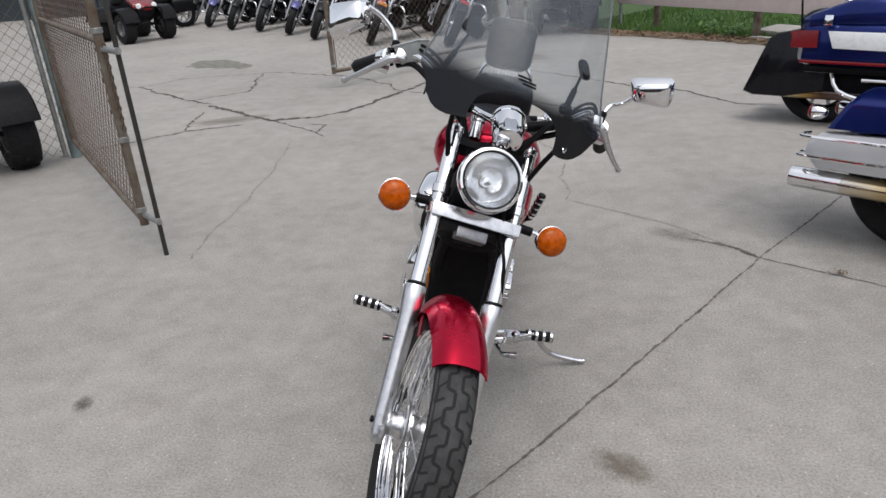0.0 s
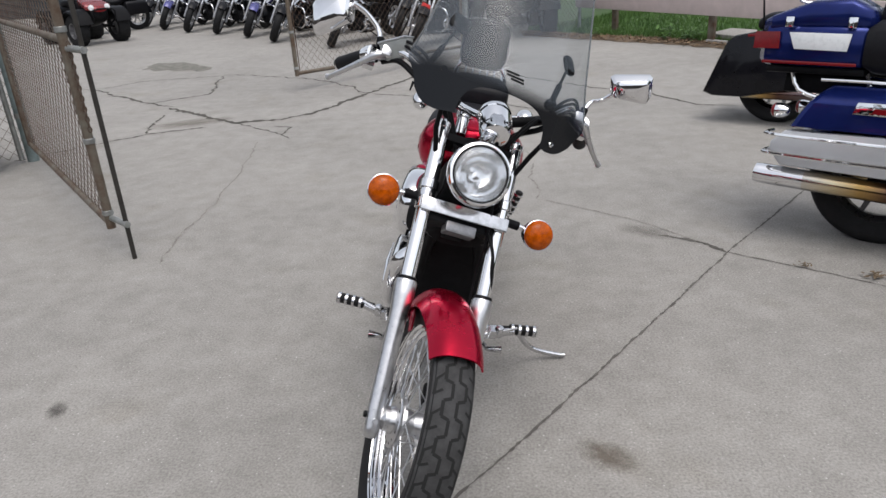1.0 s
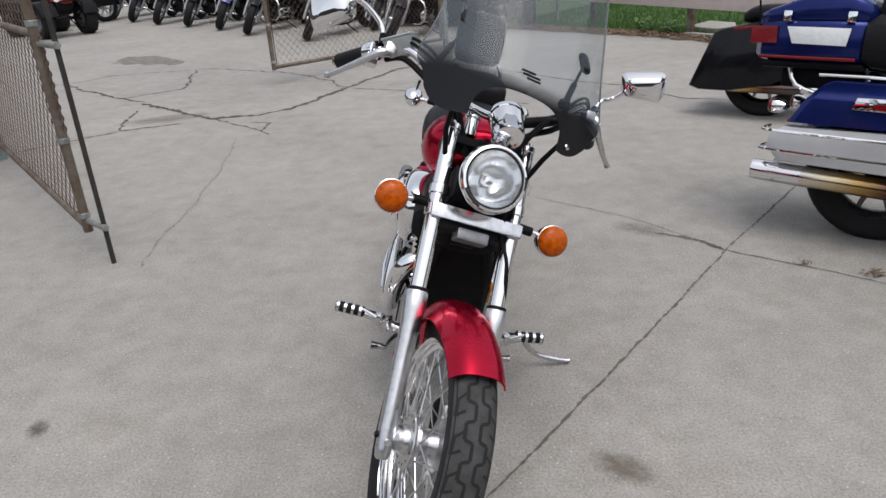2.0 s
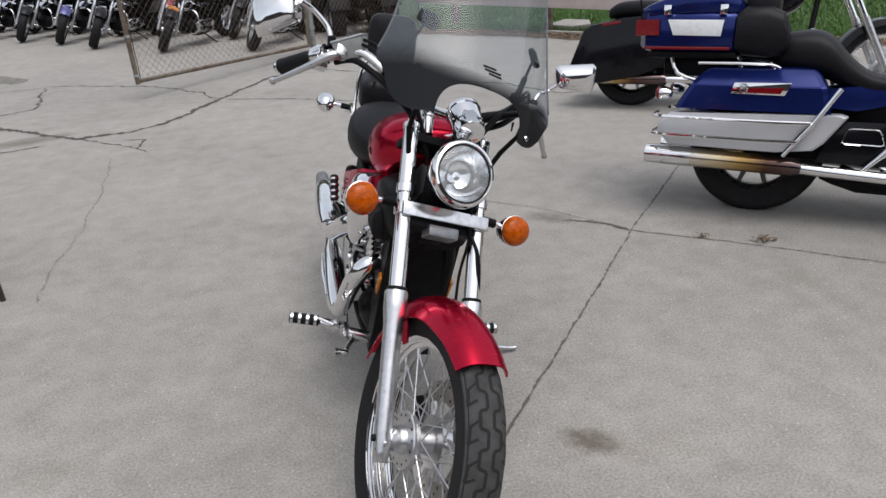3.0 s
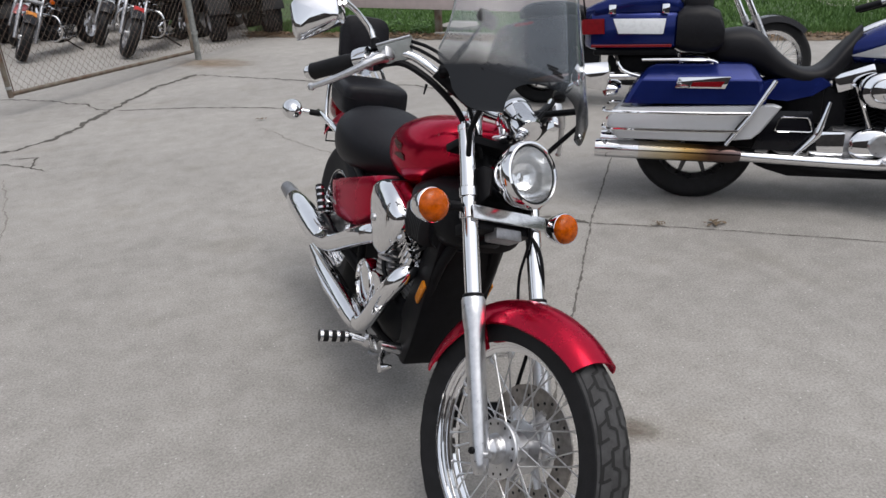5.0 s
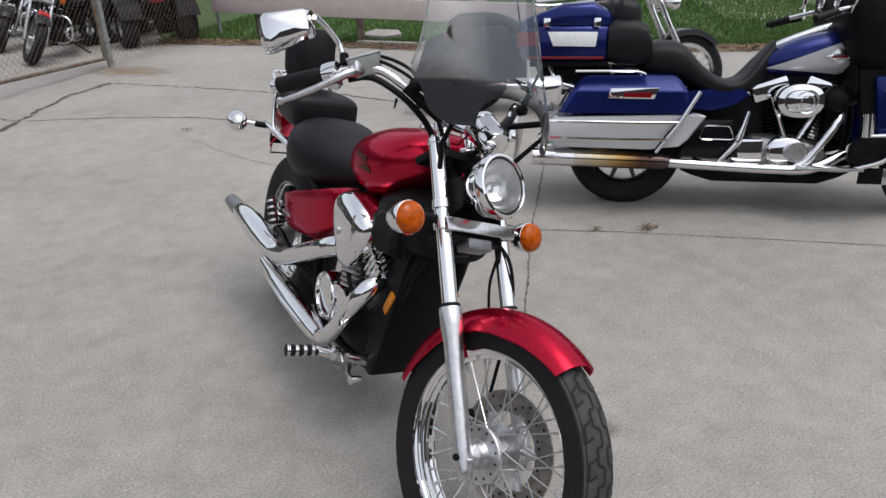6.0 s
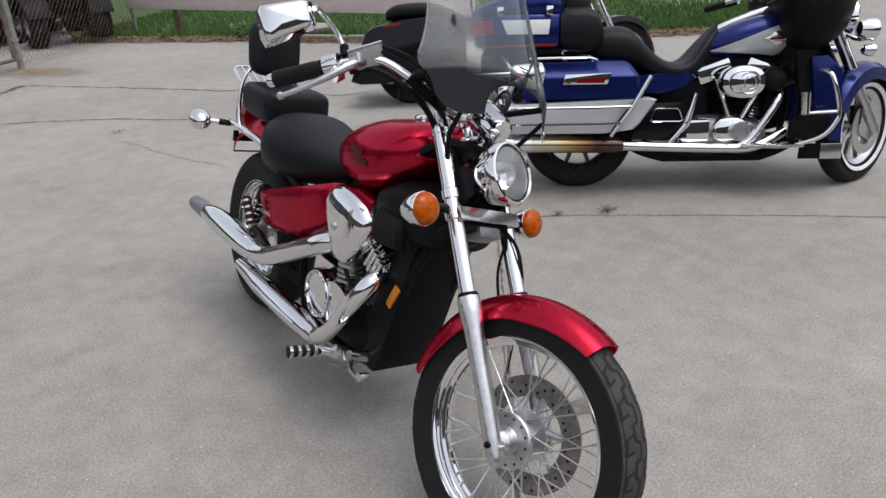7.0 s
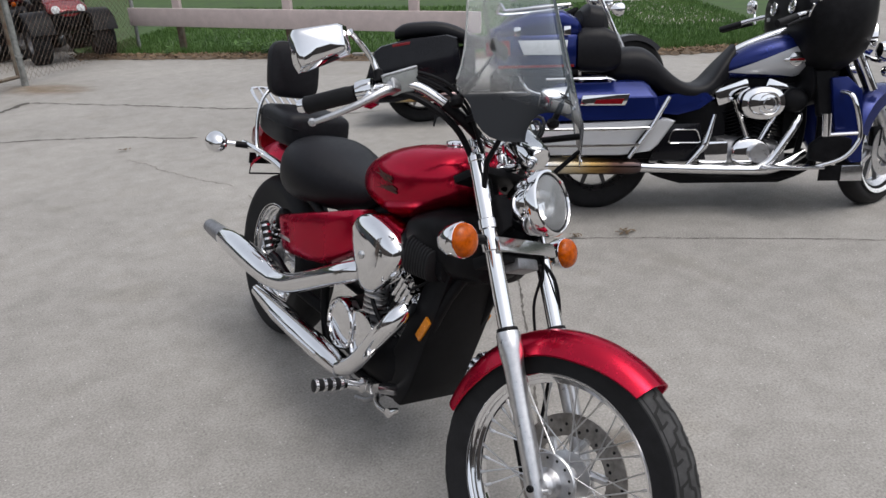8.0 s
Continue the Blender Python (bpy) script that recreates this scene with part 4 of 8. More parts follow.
# rear wheel
RAX = Matrix.Translation((-1.63, 0, 0.332))
rw_ = ride_wheel(cruiser, RAX, 0.332, 0.17, 0.205, 36, "rear_wheel", hub_w=0.10, groove=False)
part("brake_drum", Geo().lathe([(0.001, -0.115), (0.03, -0.115), (0.075, -0.10), (0.085, -0.085), (0.085, -0.05)], 32, RAX @ Matrix.Rotation(radians(-90), 4, "X") @ Matrix.Diagonal((1, 1, 1, 1))), CAST, rw_, "grey drum brake")

# tank
tank_rows = smooth_rows([(-0.475, 0.05, 0.895, 0.955), (-0.495, 0.10, 0.862, 0.985), (-0.54, 0.14, 0.828, 0.998), (-0.61, 0.158, 0.785, 0.994), (-0.72, 0.160, 0.748, 0.978), (-0.83, 0.142, 0.750, 0.943), (-0.915, 0.106, 0.766, 0.898), (-0.985, 0.05, 0.79, 0.85)])
tank = part("fuel_tank", Geo().loft(body_loft(tank_rows, 2.35, 32)), RED, cruiser, "candy red teardrop fuel tank")
part("fuel_cap", Geo().lathe([(0.034, -0.012), (0.034, 0.004), (0.036, 0.006), (0.035, 0.012), (0.022, 0.017), (0.001, 0.018)], 28, axis_m((-0.615, 0, 0.993), (-0.12, 0, 1))), CHROME, tank, "chromed filler cap")
DECAL = mat("dark_decal", (0.05, 0.016, 0.012), 0.45, vary=0.4, scale=70, spec=0.2)
for side in (-1, 1):
    er = random.Random(17)

    def on_tank(x, z):
        """A point a little outside the tank's flank."""
        ra, rb = next((p, q) for p, q in zip(tank_rows, tank_rows[1:]) if q[0] <= x <= p[0])
        row = [p + (q - p) * (x - ra[0]) / (rb[0] - ra[0]) for p, q in zip(ra, rb)]
        zc, hh = (row[2] + row[3]) / 2, (row[3] - row[2]) / 2
        q = max(-0.99, min(0.99, (z - zc) / hh))
        return (x, side * (row[1] * (1 - abs(q) ** 2.35) ** (1 / 2.35) + 0.0022), z)

    # overlapping feathers that fan out backwards from one root
    for k in range(11):
        a, ln, th = -0.16 + 0.034 * k + er.uniform(-0.05, 0.05), er.uniform(0.07, 0.135), er.uniform(0.002, 0.005)
        x0, z0 = -0.645 - 0.004 * k, 0.852 + 0.004 * k
        pts = []
        for j in range(7):
            t = j / 6
            cx, cz = x0 - ln * t * math.cos(a), z0 + ln * t * math.sin(a) * 0.6 + 0.006 * math.sin(3 * t + k)
            w = th * (1 - t) ** 0.5 * (0.6 + 0.4 * math.sin(5 * t + 2 * k))
            pts += [on_tank(cx, cz - w), on_tank(cx, cz + w)]
        feather = Geo().add(pts, [(2 * j, 2 * j + 1, 2 * j + 3, 2 * j + 2) for j in range(6)])
        part("emblem_feather", feather, DECAL, tank)

# seats
seat_rows = smooth_rows([(-0.96, 0.03, 0.735, 0.78), (-1.005, 0.062, 0.70, 0.796), (-1.07, 0.100, 0.68, 0.812), (-1.15, 0.140, 0.656, 0.833), (-1.24, 0.168, 0.64, 0.858), (-1.33, 0.177, 0.628, 0.874), (-1.41, 0.164, 0.63, 0.866), (-1.452, 0.115, 0.665, 0.838)])
part("rider_seat", Geo().loft(body_loft(seat_rows, 2.5, 28)), LEATHER, cruiser, "black vinyl rider seat")
pill_rows = smooth_rows([(-1.445, 0.09, 0.82, 0.905), (-1.462, 0.124, 0.805, 0.928), (-1.53, 0.132, 0.80, 0.936), (-1.66, 0.122, 0.80, 0.935), (-1.77, 0.105, 0.81, 0.922), (-1.80, 0.07, 0.83, 0.90)])
pillion = part("pillion_seat", Geo().loft(body_loft(pill_rows, 5, 28)), LEATHER, cruiser, "black vinyl passenger pad")
part("pad_piping", Geo().tube([(r[0], -r[1] * 1.0, (r[2] + r[3]) / 2 + 0.012) for r in pill_rows], 0.003, 6), BLACK, pillion)
# backrest and sissy bar
BR = Matrix.Translation((-1.735, 0, 1.06)) @ Matrix.Rotation(radians(-8), 4, "Y")
pad = [[(x, p, q) for p, q in oval(w, h, 4.5, 32)] for x, w, h in ((-0.03, 0.08, 0.085), (-0.026, 0.098, 0.102), (0.0, 0.104, 0.108), (0.02, 0.10, 0.104), (0.032, 0.075, 0.08))]
bk = part("backrest", Geo().loft(pad, True, BR), LEATHER, cruiser, "black padded backrest")
sissy = Geo().tube([(-1.70, -0.128, 0.72), (-1.745, -0.125, 0.80), (-1.755, -0.115, 0.91), (-1.76, -0.08, 0.97), (-1.765, 0.0, 0.99), (-1.76, 0.08, 0.97), (-1.755, 0.115, 0.91), (-1.745, 0.125, 0.80), (-1.70, 0.128, 0.72)], 0.0075, 10, smooth=5)
part("sissy_bar", sissy, CHROME, bk, "chromed sissy bar")
RACK = Matrix.Translation((-1.755, 0, 0.895)) @ Matrix.Rotation(radians(20), 4, "Y")
rack = part("luggage_rack", Geo().tube([(0.0, -0.10, 0), (-0.13, -0.10, 0.002), (-0.175, -0.075, 0.004), (-0.175, 0.075, 0.004), (-0.13, 0.10, 0.002), (0.0, 0.10, 0)], 0.0065, 8, smooth=4, m=RACK), CHROME, cruiser, "chromed luggage rack")
slat = mesh_of("rack_slat", Geo().tube([(0.0, 0, 0), (-0.172, 0, 0.003)], 0.0045, 8), CHROME)
for k in range(5):
    ob = part("rack_slat", slat, None, rack)
    ob.matrix_basis = RACK @ Matrix.Translation((0, -0.066 + 0.033 * k, 0.006))

# rear fender
rings = []
for k in range(23):
    t = k / 22
    a = radians(-42 + 80 * t)  # from behind the axle over the top to the seat
    ring = []
    wid = 0.102
    for inner in (0, 1):
        row = []
        for j in range(13):
            u = -1 + 2 * j / 12
            rr = 0.43 - 0.062 * abs(u) ** 3.0 - 0.006 * inner
            row.append((-1.60 + rr * math.sin(a), u * (wid - 0.004 * inner), 0.375 + rr * math.cos(a)))
        ring += row if not inner else row[::-1]
    rings.append(ring)
rf = part("rear_fender", Geo().loft(rings), RED, cruiser, "candy red rear fender")
for side in (-1, 1):
    part("fender_rail", Geo().tube([(-1.36, side * 0.125, 0.70), (-1.50, side * 0.132, 0.735), (-1.72, side * 0.135, 0.745), (-1.86, side * 0.13, 0.742)], [0.010, 0.013, 0.013, 0.011], 10, smooth=4), CHROME, rf, "chromed fender rail")
part("tail_lamp", Geo().loft([[(x, p, 0.755 + q) for p, q in oval(w, h, 3, 24)] for x, w, h in ((-1.88, 0.05, 0.045), (-1.92, 0.06, 0.056), (-1.965, 0.057, 0.053), (-1.985, 0.043, 0.04))]), REDLENS, cruiser, "red tail lamp")
part("plate_bracket", Geo().box((-1.90, 0, 0.672), (0.01, 0.17, 0.045)).tube([(-1.91, -0.07, 0.66), (-1.925, -0.07, 0.60), (-1.925, 0.07, 0.60), (-1.91, 0.07, 0.66)], 0.004, 8), BLACK, cruiser, "black plate bracket")
for side in (-1, 1):
    sg = signal(cruiser, axis_m((-1.848, side * 0.245, 0.742), (-1, 0, 0)))
    part("signal_stem", Geo().tube([(-1.80, side * 0.13, 0.742), (-1.825, side * 0.175, 0.742)], 0.013, 10), BLACK, sg)
    part("signal_arm", Geo().tube([(-1.82, side * 0.17, 0.742), (-1.845, side * 0.215, 0.742)], 0.011, 10), CHROME, sg)

# side covers
for side in (-1, 1):
    sc_pts = [(-1.402, 0.560), (-1.39, 0.576), (-0.85, 0.748), (-0.825, 0.742), (-0.83, 0.635), (-0.893, 0.588), (-1.03, 0.512), (-1.155, 0.482), (-1.27, 0.464), (-1.335, 0.462), (-1.352, 0.474), (-1.37, 0.51)]
    rings = []
    cx, cz = -1.08, 0.61
    for s, y in ((0.97, 0.09), (1.0, 0.10), (1.0, 0.146), (0.99, 0.155), (0.96, 0.161), (0.88, 0.167), (0.75, 0.173), (0.55, 0.178), (0.3, 0.181), (0.05, 0.182)):
        rings.append([(cx + (x - cx) * s, side * y, cz + (z - cz) * s) for x, z in sc_pts])
    cv = part("side_cover", Geo().loft(rings), RED, cruiser, "candy red side cover")
    part("cover_badge", Geo().box((-1.29, side * 0.173, 0.519), (0.095, 0.006, 0.012), Matrix.Translation((-1.29, 0, 0.519)) @ Matrix.Rotation(radians(-4), 4, "Y") @ Matrix.Translation((1.29, 0, -0.519))), ALLOY, cv, "small silver badge", bevel=0.001)

# frame and radiator
fr = Geo()
for side in (-1, 1):
    fr.tube([(-0.36, side * 0.02, 0.80), (-0.45, side * 0.08, 0.62), (-0.56, side * 0.08, 0.34), (-0.60, side * 0.085, 0.245), (-0.95, side * 0.11, 0.225), (-1.06, side * 0.11, 0.33), (-1.10, side * 0.11, 0.60), (-1.30, side * 0.115, 0.69)], 0.016, 10, smooth=4)
fr.tube([(-0.36, 0, 0.86), (-0.7, 0, 0.80), (-1.1, 0, 0.66), (-1.3, 0, 0.66)], 0.022, 10, smooth=4)
fr.tube([(-0.345, 0, 0.76), (-0.425, 0, 0.90)], 0.034, 16)
fr.tube([(-1.06, -0.105, 0.33), (-1.605, -0.118, 0.327)], 0.021, 10)
fr.tube([(-1.06, 0.105, 0.33), (-1.605, 0.118, 0.327)], 0.021, 10)
part("frame", fr, BLACK, cruiser, "black tubular frame")
rad = part("radiator", Geo().plate([(-0.60, 0.228), (-0.565, 0.232), (-0.535, 0.30), (-0.495, 0.45), (-0.455, 0.60), (-0.427, 0.70), (-0.45, 0.735), (-0.51, 0.70), (-0.57, 0.54), (-0.64, 0.38), (-0.65, 0.27)], 0.204, Matrix.Translation((0, 0.102, 0)) @ SIDE), BLACK, cruiser, "black radiator and guard", bevel=0.008)
part("tank_shroud", Geo().loft(body_loft([(-0.32, 0.05, 0.73, 0.80), (-0.345, 0.09, 0.69, 0.83), (-0.43, 0.125, 0.665, 0.855), (-0.53, 0.138, 0.69, 0.85), (-0.61, 0.135, 0.70, 0.815), (-0.68, 0.09, 0.71, 0.78)], 3.0)), BLACK, cruiser, "black plastic shroud under the tank")
for side in (-1, 1):
    part("side_reflector", Geo().box((0, 0, 0), (0.026, 0.008, 0.078), Matrix.Translation((-0.505, side * 0.106, 0.505)) @ Matrix.Rotation(radians(28), 4, "Y")), mat("amber_reflector", (0.6, 0.2, 0.01), 0.25, vary=0.2, scale=90), rad, "amber side reflector", bevel=0.003)

# engine
eng = part("engine", Geo().loft(body_loft([(-0.57, 0.07, 0.27, 0.36), (-0.60, 0.10, 0.235, 0.41), (-0.75, 0.125, 0.22, 0.45), (-0.93, 0.125, 0.23, 0.44), (-1.0, 0.09, 0.26, 0.40)], 3.4)), BLACK, cruiser, "grey and chrome V-twin engine")
for x0, z0, x1, z1 in ((-0.71, 0.39, -0.615, 0.58), (-0.80, 0.42, -0.88, 0.63)):
    axis = Vector((x1 - x0, 0, z1 - z0))
    cm = axis_m((x0, 0, z0), axis)
    prof = []
    for k in range(11):
        h = 0.02 + 0.0165 * k
        prof += [(0.066, h), (0.094, h + 0.002), (0.094, h + 0.0055), (0.066, h + 0.0075)]
    part("cylinder", Geo().lathe([(0.066, 0.0)] + prof + [(0.07, 0.205)], 28, cm), ALLOY, eng, "finned cylinder")
    part("cylinder_head", Geo().box((0, 0, 0.225), (0.17, 0.20, 0.06), cm @ Matrix.Rotation(radians(90), 4, "Z")), CHROME, eng, "chromed cylinder head cover", bevel=0.014)
for side in (-1, 1):
    cov = axis_m((-0.868, side * 0.122, 0.372), (0, side, 0))
    part("clutch_cover", Geo().lathe([(0.084, 0), (0.084, 0.03), (0.081, 0.038), (0.076, 0.041), (0.071, 0.039), (0.069, 0.033), (0.03, 0.037), (0.001, 0.038)], 36, cov), CHROME, eng, "round chromed engine cover")
    tri_pts = [(p.x, p.y) for p in curve_pts([(x, z, 0) for x, z in ((-0.80, 0.445), (-0.745, 0.458), (-0.68, 0.438), (-0.685, 0.395), (-0.76, 0.315), (-0.79, 0.318), (-0.80, 0.445))], 4)[:-1]]
    part("crank_cover", Geo().loft([[(-0.745 + (x + 0.745) * q, side * y, 0.39 + (z - 0.39) * q) for x, z in tri_pts] for q, y in ((1.0, 0.10), (1.0, 0.150), (0.96, 0.158), (0.88, 0.158), (0.84, 0.153), (0.1, 0.156))]), CHROME, eng, "three-cornered chromed engine cover")
    bolts = mesh_of("case_bolt", Geo().lathe([(0.006, 0), (0.006, 0.005), (0.001, 0.006)], 8), ALLOY)
    for k in range(7):
        a = 2 * math.pi * k / 7
        ob = part("case_bolt", bolts, None, eng)
        ob.matrix_basis = cov @ Matrix.Translation((0.074 * math.cos(a), 0.074 * math.sin(a), 0.036))
part("wiring", Geo().tube([(-0.62, -0.13, 0.42), (-0.66, -0.165, 0.50), (-0.72, -0.15, 0.52), (-0.78, -0.12, 0.48)], 0.007, 8, smooth=4), BLACK, eng)
part("spark_lead", Geo().tube([(-0.66, -0.10, 0.53), (-0.60, -0.13, 0.57), (-0.52, -0.10, 0.64), (-0.45, -0.05, 0.72)], 0.005, 8, smooth=4), BLACK, eng)

part("engine_core", Geo().box((-0.745, 0, 0.50), (0.17, 0.13, 0.22)), BLACK, eng, bevel=0.012)
for k in range(4):
    part("head_rib", Geo().tube([(-0.600 + 0.016 * k, -0.128, 0.622 - 0.010 * k), (-0.630 + 0.016 * k, -0.134, 0.560 - 0.010 * k)], 0.0066, 8), CHROME, eng, "chromed rib of the cylinder head")
for k in range(4):
    part("intake_collar", Geo().lathe([(0.030, 0), (0.037, 0.003), (0.037, 0.008), (0.030, 0.011)], 20, axis_m((-0.715, -0.135, 0.535 - 0.016 * k), (0, 0, -1))), ALLOY, eng)

# air cleaner
air_pts = [(-0.838, 0.712), (-0.815, 0.744), (-0.76, 0.762), (-0.69, 0.763), (-0.63, 0.75), (-0.592, 0.722), (-0.58, 0.69), (-0.59, 0.65), (-0.622, 0.60), (-0.67, 0.553), (-0.712, 0.534), (-0.75, 0.54), (-0.782, 0.575), (-0.812, 0.628), (-0.833, 0.675)]
acx, acz = -0.705, 0.665
smooth_air = [(p.x, p.y) for p in curve_pts([(x, z, 0) for x, z in air_pts + air_pts[:1]], 4)[:-1]]
rings = [[(acx + (x - acx) * s, y, acz + (z - acz) * s) for x, z in smooth_air] for s, y in ((0.96, -0.085), (1.0, -0.10), (1.0, -0.146), (0.992, -0.158), (0.965, -0.170), (0.91, -0.180), (0.80, -0.189), (0.6, -0.196), (0.35, -0.200), (0.1, -0.201))]
air = part("air_cleaner", Geo().loft(rings), CHROME, cruiser, "teardrop chromed air cleaner cover")
part("cover_bolt", Geo().lathe([(0.012, -0.002), (0.012, 0.006), (0.008, 0.009), (0.001, 0.0095)], 14, axis_m((-0.722, -0.199, 0.652), (0, -1, 0))), ALLOY, air)
for k in range(9):
    w = 0.050 - 0.0016 * k
    part("intake_pleat", Geo().loft([[(-0.585 + 0.0125 * k + dx, -0.115 + p * sx, 0.70 + q * sx) for p, q in oval(0.038, w + 0.008, 3, 20)] for dx, sx in ((0, 0.9), (0.003, 1.0), (0.009, 1.0), (0.012, 0.9))]), GRIP, air, "black pleated intake duct")
part("air_box", Geo().loft(body_loft([(-0.42, 0.06, 0.67, 0.75), (-0.45, 0.12, 0.645, 0.77), (-0.56, 0.132, 0.64, 0.775), (-0.80, 0.11, 0.62, 0.76), (-0.86, 0.06, 0.65, 0.74)], 3.2)), BLACK, cruiser, "black air box")

# exhausts
ex1 = part("lower_exhaust", Geo().tube([(-0.60, -0.085, 0.552), (-0.572, -0.125, 0.540), (-0.577, -0.157, 0.503), (-0.622, -0.174, 0.432), (-0.68, -0.182, 0.35), (-0.745, -0.185, 0.285), (-0.80, -0.187, 0.262)], [0.022, 0.027, 0.030, 0.029, 0.027, 0.027, 0.027], 16, smooth=5), CHROME, cruiser, "chromed front exhaust pipe")
part("silencer", Geo().tube([(-0.78, -0.187, 0.262), (-0.83, -0.188, 0.262), (-0.95, -0.190, 0.262), (-1.24, -0.192, 0.262), (-1.32, -0.192, 0.262), (-1.45, -0.193, 0.262)], [0.028, 0.034, 0.040, 0.040, 0.034, 0.022], 18), CHROME, ex1, "long chromed silencer")
part("heat_shield", Geo().tube([(-0.88, -0.224, 0.268), (-1.05, -0.231, 0.268), (-1.24, -0.231, 0.268)], [0.006, 0.012, 0.005], 10), CHROME, ex1)
ex2 = part("upper_exhaust", Geo().tube([(-0.80, -0.10, 0.60), (-0.76, -0.15, 0.595), (-0.82, -0.185, 0.562), (-0.98, -0.2, 0.482), (-1.12, -0.206, 0.415), (-1.22, -0.21, 0.385), (-1.28, -0.212, 0.378)], [0.026, 0.03, 0.033, 0.034, 0.034, 0.036, 0.038], 16, smooth=5), CHROME, cruiser, "chromed rear exhaust pipe")
part("silencer", Geo().tube([(-1.25, -0.211, 0.38), (-1.32, -0.213, 0.378), (-1.45, -0.216, 0.379), (-1.62, -0.219, 0.382), (-1.68, -0.22, 0.381), (-1.745, -0.222, 0.378)], [0.037, 0.044, 0.048, 0.047, 0.045, 0.037], 20), CHROME, ex2, "chromed silencer")
# darker metal than the silencer paints in the tip's dark reflection
part("silencer_tip", Geo().tube([(-1.742, -0.222, 0.378), (-1.83, -0.224, 0.376), (-1.915, -0.226, 0.374)], [0.0368, 0.033, 0.029], 20), CAST, ex2, "narrowing silencer tip, dark reflection put into its metal")
part("tail_pipe_hole", Geo().lathe([(0.001, 0.0), (0.023, 0.0)], 18, axis_m((-1.9165, -0.226, 0.374), (-1, 0, 0.03))), GROOVE, ex2)

# shocks, swing arm details, pegs
for side in (-1, 1):
    sm = axis_m((-1.545, side * 0.138, 0.345), Vector((0.16, 0, 0.235)))
    sh = part("shock_absorber", Geo().lathe([(0.016, 0), (0.022, 0.01), (0.022, 0.05), (0.014, 0.055), (0.014, 0.24), (0.026, 0.245), (0.026, 0.285), (0.014, 0.295)], 18, sm, True), BLACK, cruiser, "black and chrome rear shock absorber")
    coil = [(0.023 * math.cos(k * 0.55), 0.023 * math.sin(k * 0.55), 0.052 + 0.19 * k / 74) for k in range(75)]
    part("spring", Geo().tube(coil, 0.0055, 6, m=sm), CHROME_WORN, sh, "chromed coil spring")
    # folded passenger peg
    PEG_M = axis_m((-1.30, 0.215, 0.47), (0.05, 0.27, 1)) if side > 0 else axis_m((-1.356, -0.198, 0.456), (-0.055, -0.008, 0.097))
    pg = part("passenger_peg", Geo().lathe([(0.016, 0), (0.016, 0.10), (0.010, 0.104)], 14, PEG_M, True), GRIP, cruiser, "folded black passenger peg")
    band = mesh_of("peg_band", Geo().lathe([(0.016, -0.005), (0.019, -0.004), (0.019, 0.004), (0.016, 0.005)], 16), CHROME_WORN)
    for k in range(4):
        ob = part("peg_band", band, None, pg)
        ob.matrix_basis = PEG_M @ Matrix.Translation((0, 0, 0.012 + 0.025 * k))
    part("peg_bolt", Geo().lathe([(0.001, -0.018), (0.010, -0.014), (0.0135, -0.004), (0.010, 0.002)], 14, PEG_M), CHROME, pg)
    part("peg_bracket", Geo().tube([PEG_M @ Vector((0, 0, -0.012)), (-1.335, side * 0.178, 0.425), (-1.29, side * 0.15, 0.37), (-1.25, side * 0.12, 0.34)], [0.013, 0.016, 0.018, 0.018], 10, smooth=3), GLOSSBLACK, pg, "black peg bracket")
    # rider peg
    pm = axis_m((-0.628, side * (0.222 if side < 0 else 0.20), 0.299), (-0.10, side, 0.03))
    pg = part("rider_peg", Geo().lathe([(0.010, 0), (0.011, 0.035), (0.0165, 0.038), (0.0175, 0.042), (0.0175, 0.118), (0.0185, 0.12), (0.0185, 0.128), (0.012, 0.13)], 16, pm, True), GRIP, cruiser, "rider foot peg with rubber rings")
    ring_mesh = mesh_of("peg_ring", Geo().lathe([(0.0175, -0.0055), (0.0198, -0.0045), (0.0198, 0.0045), (0.0175, 0.0055)], 18), CHROME_WORN)
    for k in range(4):
        ob = part("peg_ring", ring_mesh, None, pg)
        ob.matrix_basis = pm @ Matrix.Translation((0, 0, 0.048 + 0.0245 * k))
    mount = Geo().tube([(-0.60, side * 0.09, 0.265), (-0.605, side * 0.15, 0.278), (-0.625, side * 0.255, 0.300)], [0.02, 0.016, 0.0135], 10).box((-0.612, side * 0.18, 0.288), (0.04, 0.03, 0.03))
    part("peg_mount", mount, CHROME_WORN, pg, bevel=0.003)
    part("peg_knuckle", Geo().lathe([(0.001, -0.021), (0.012, -0.019), (0.017, -0.010), (0.017, 0.010), (0.012, 0.019), (0.001, 0.021)], 14, axis_m((-0.615, side * 0.205, 0.293), (0.2, 0, 1))).tube([(-0.60, side * 0.215, 0.305), (-0.625, side * 0.262, 0.312)], 0.0055, 8).tube([(-0.64, side * 0.215, 0.290), (-0.648, side * 0.262, 0.300)], 0.0055, 8), CHROME_WORN, pg)
part("brake_pedal", Geo().tube([(-0.64, -0.13, 0.25), (-0.60, -0.16, 0.235), (-0.52, -0.175, 0.25), (-0.47, -0.18, 0.285), (-0.46, -0.215, 0.29)], [0.010, 0.009, 0.008, 0.008, 0.014], 10, smooth=4), CHROME_WORN, cruiser, "chromed brake pedal")
part("pedal_return", Geo().tube([(-0.62, -0.13, 0.25), (-0.66, -0.15, 0.21), (-0.72, -0.155, 0.19)], 0.009, 8, smooth=3), CAST, cruiser)
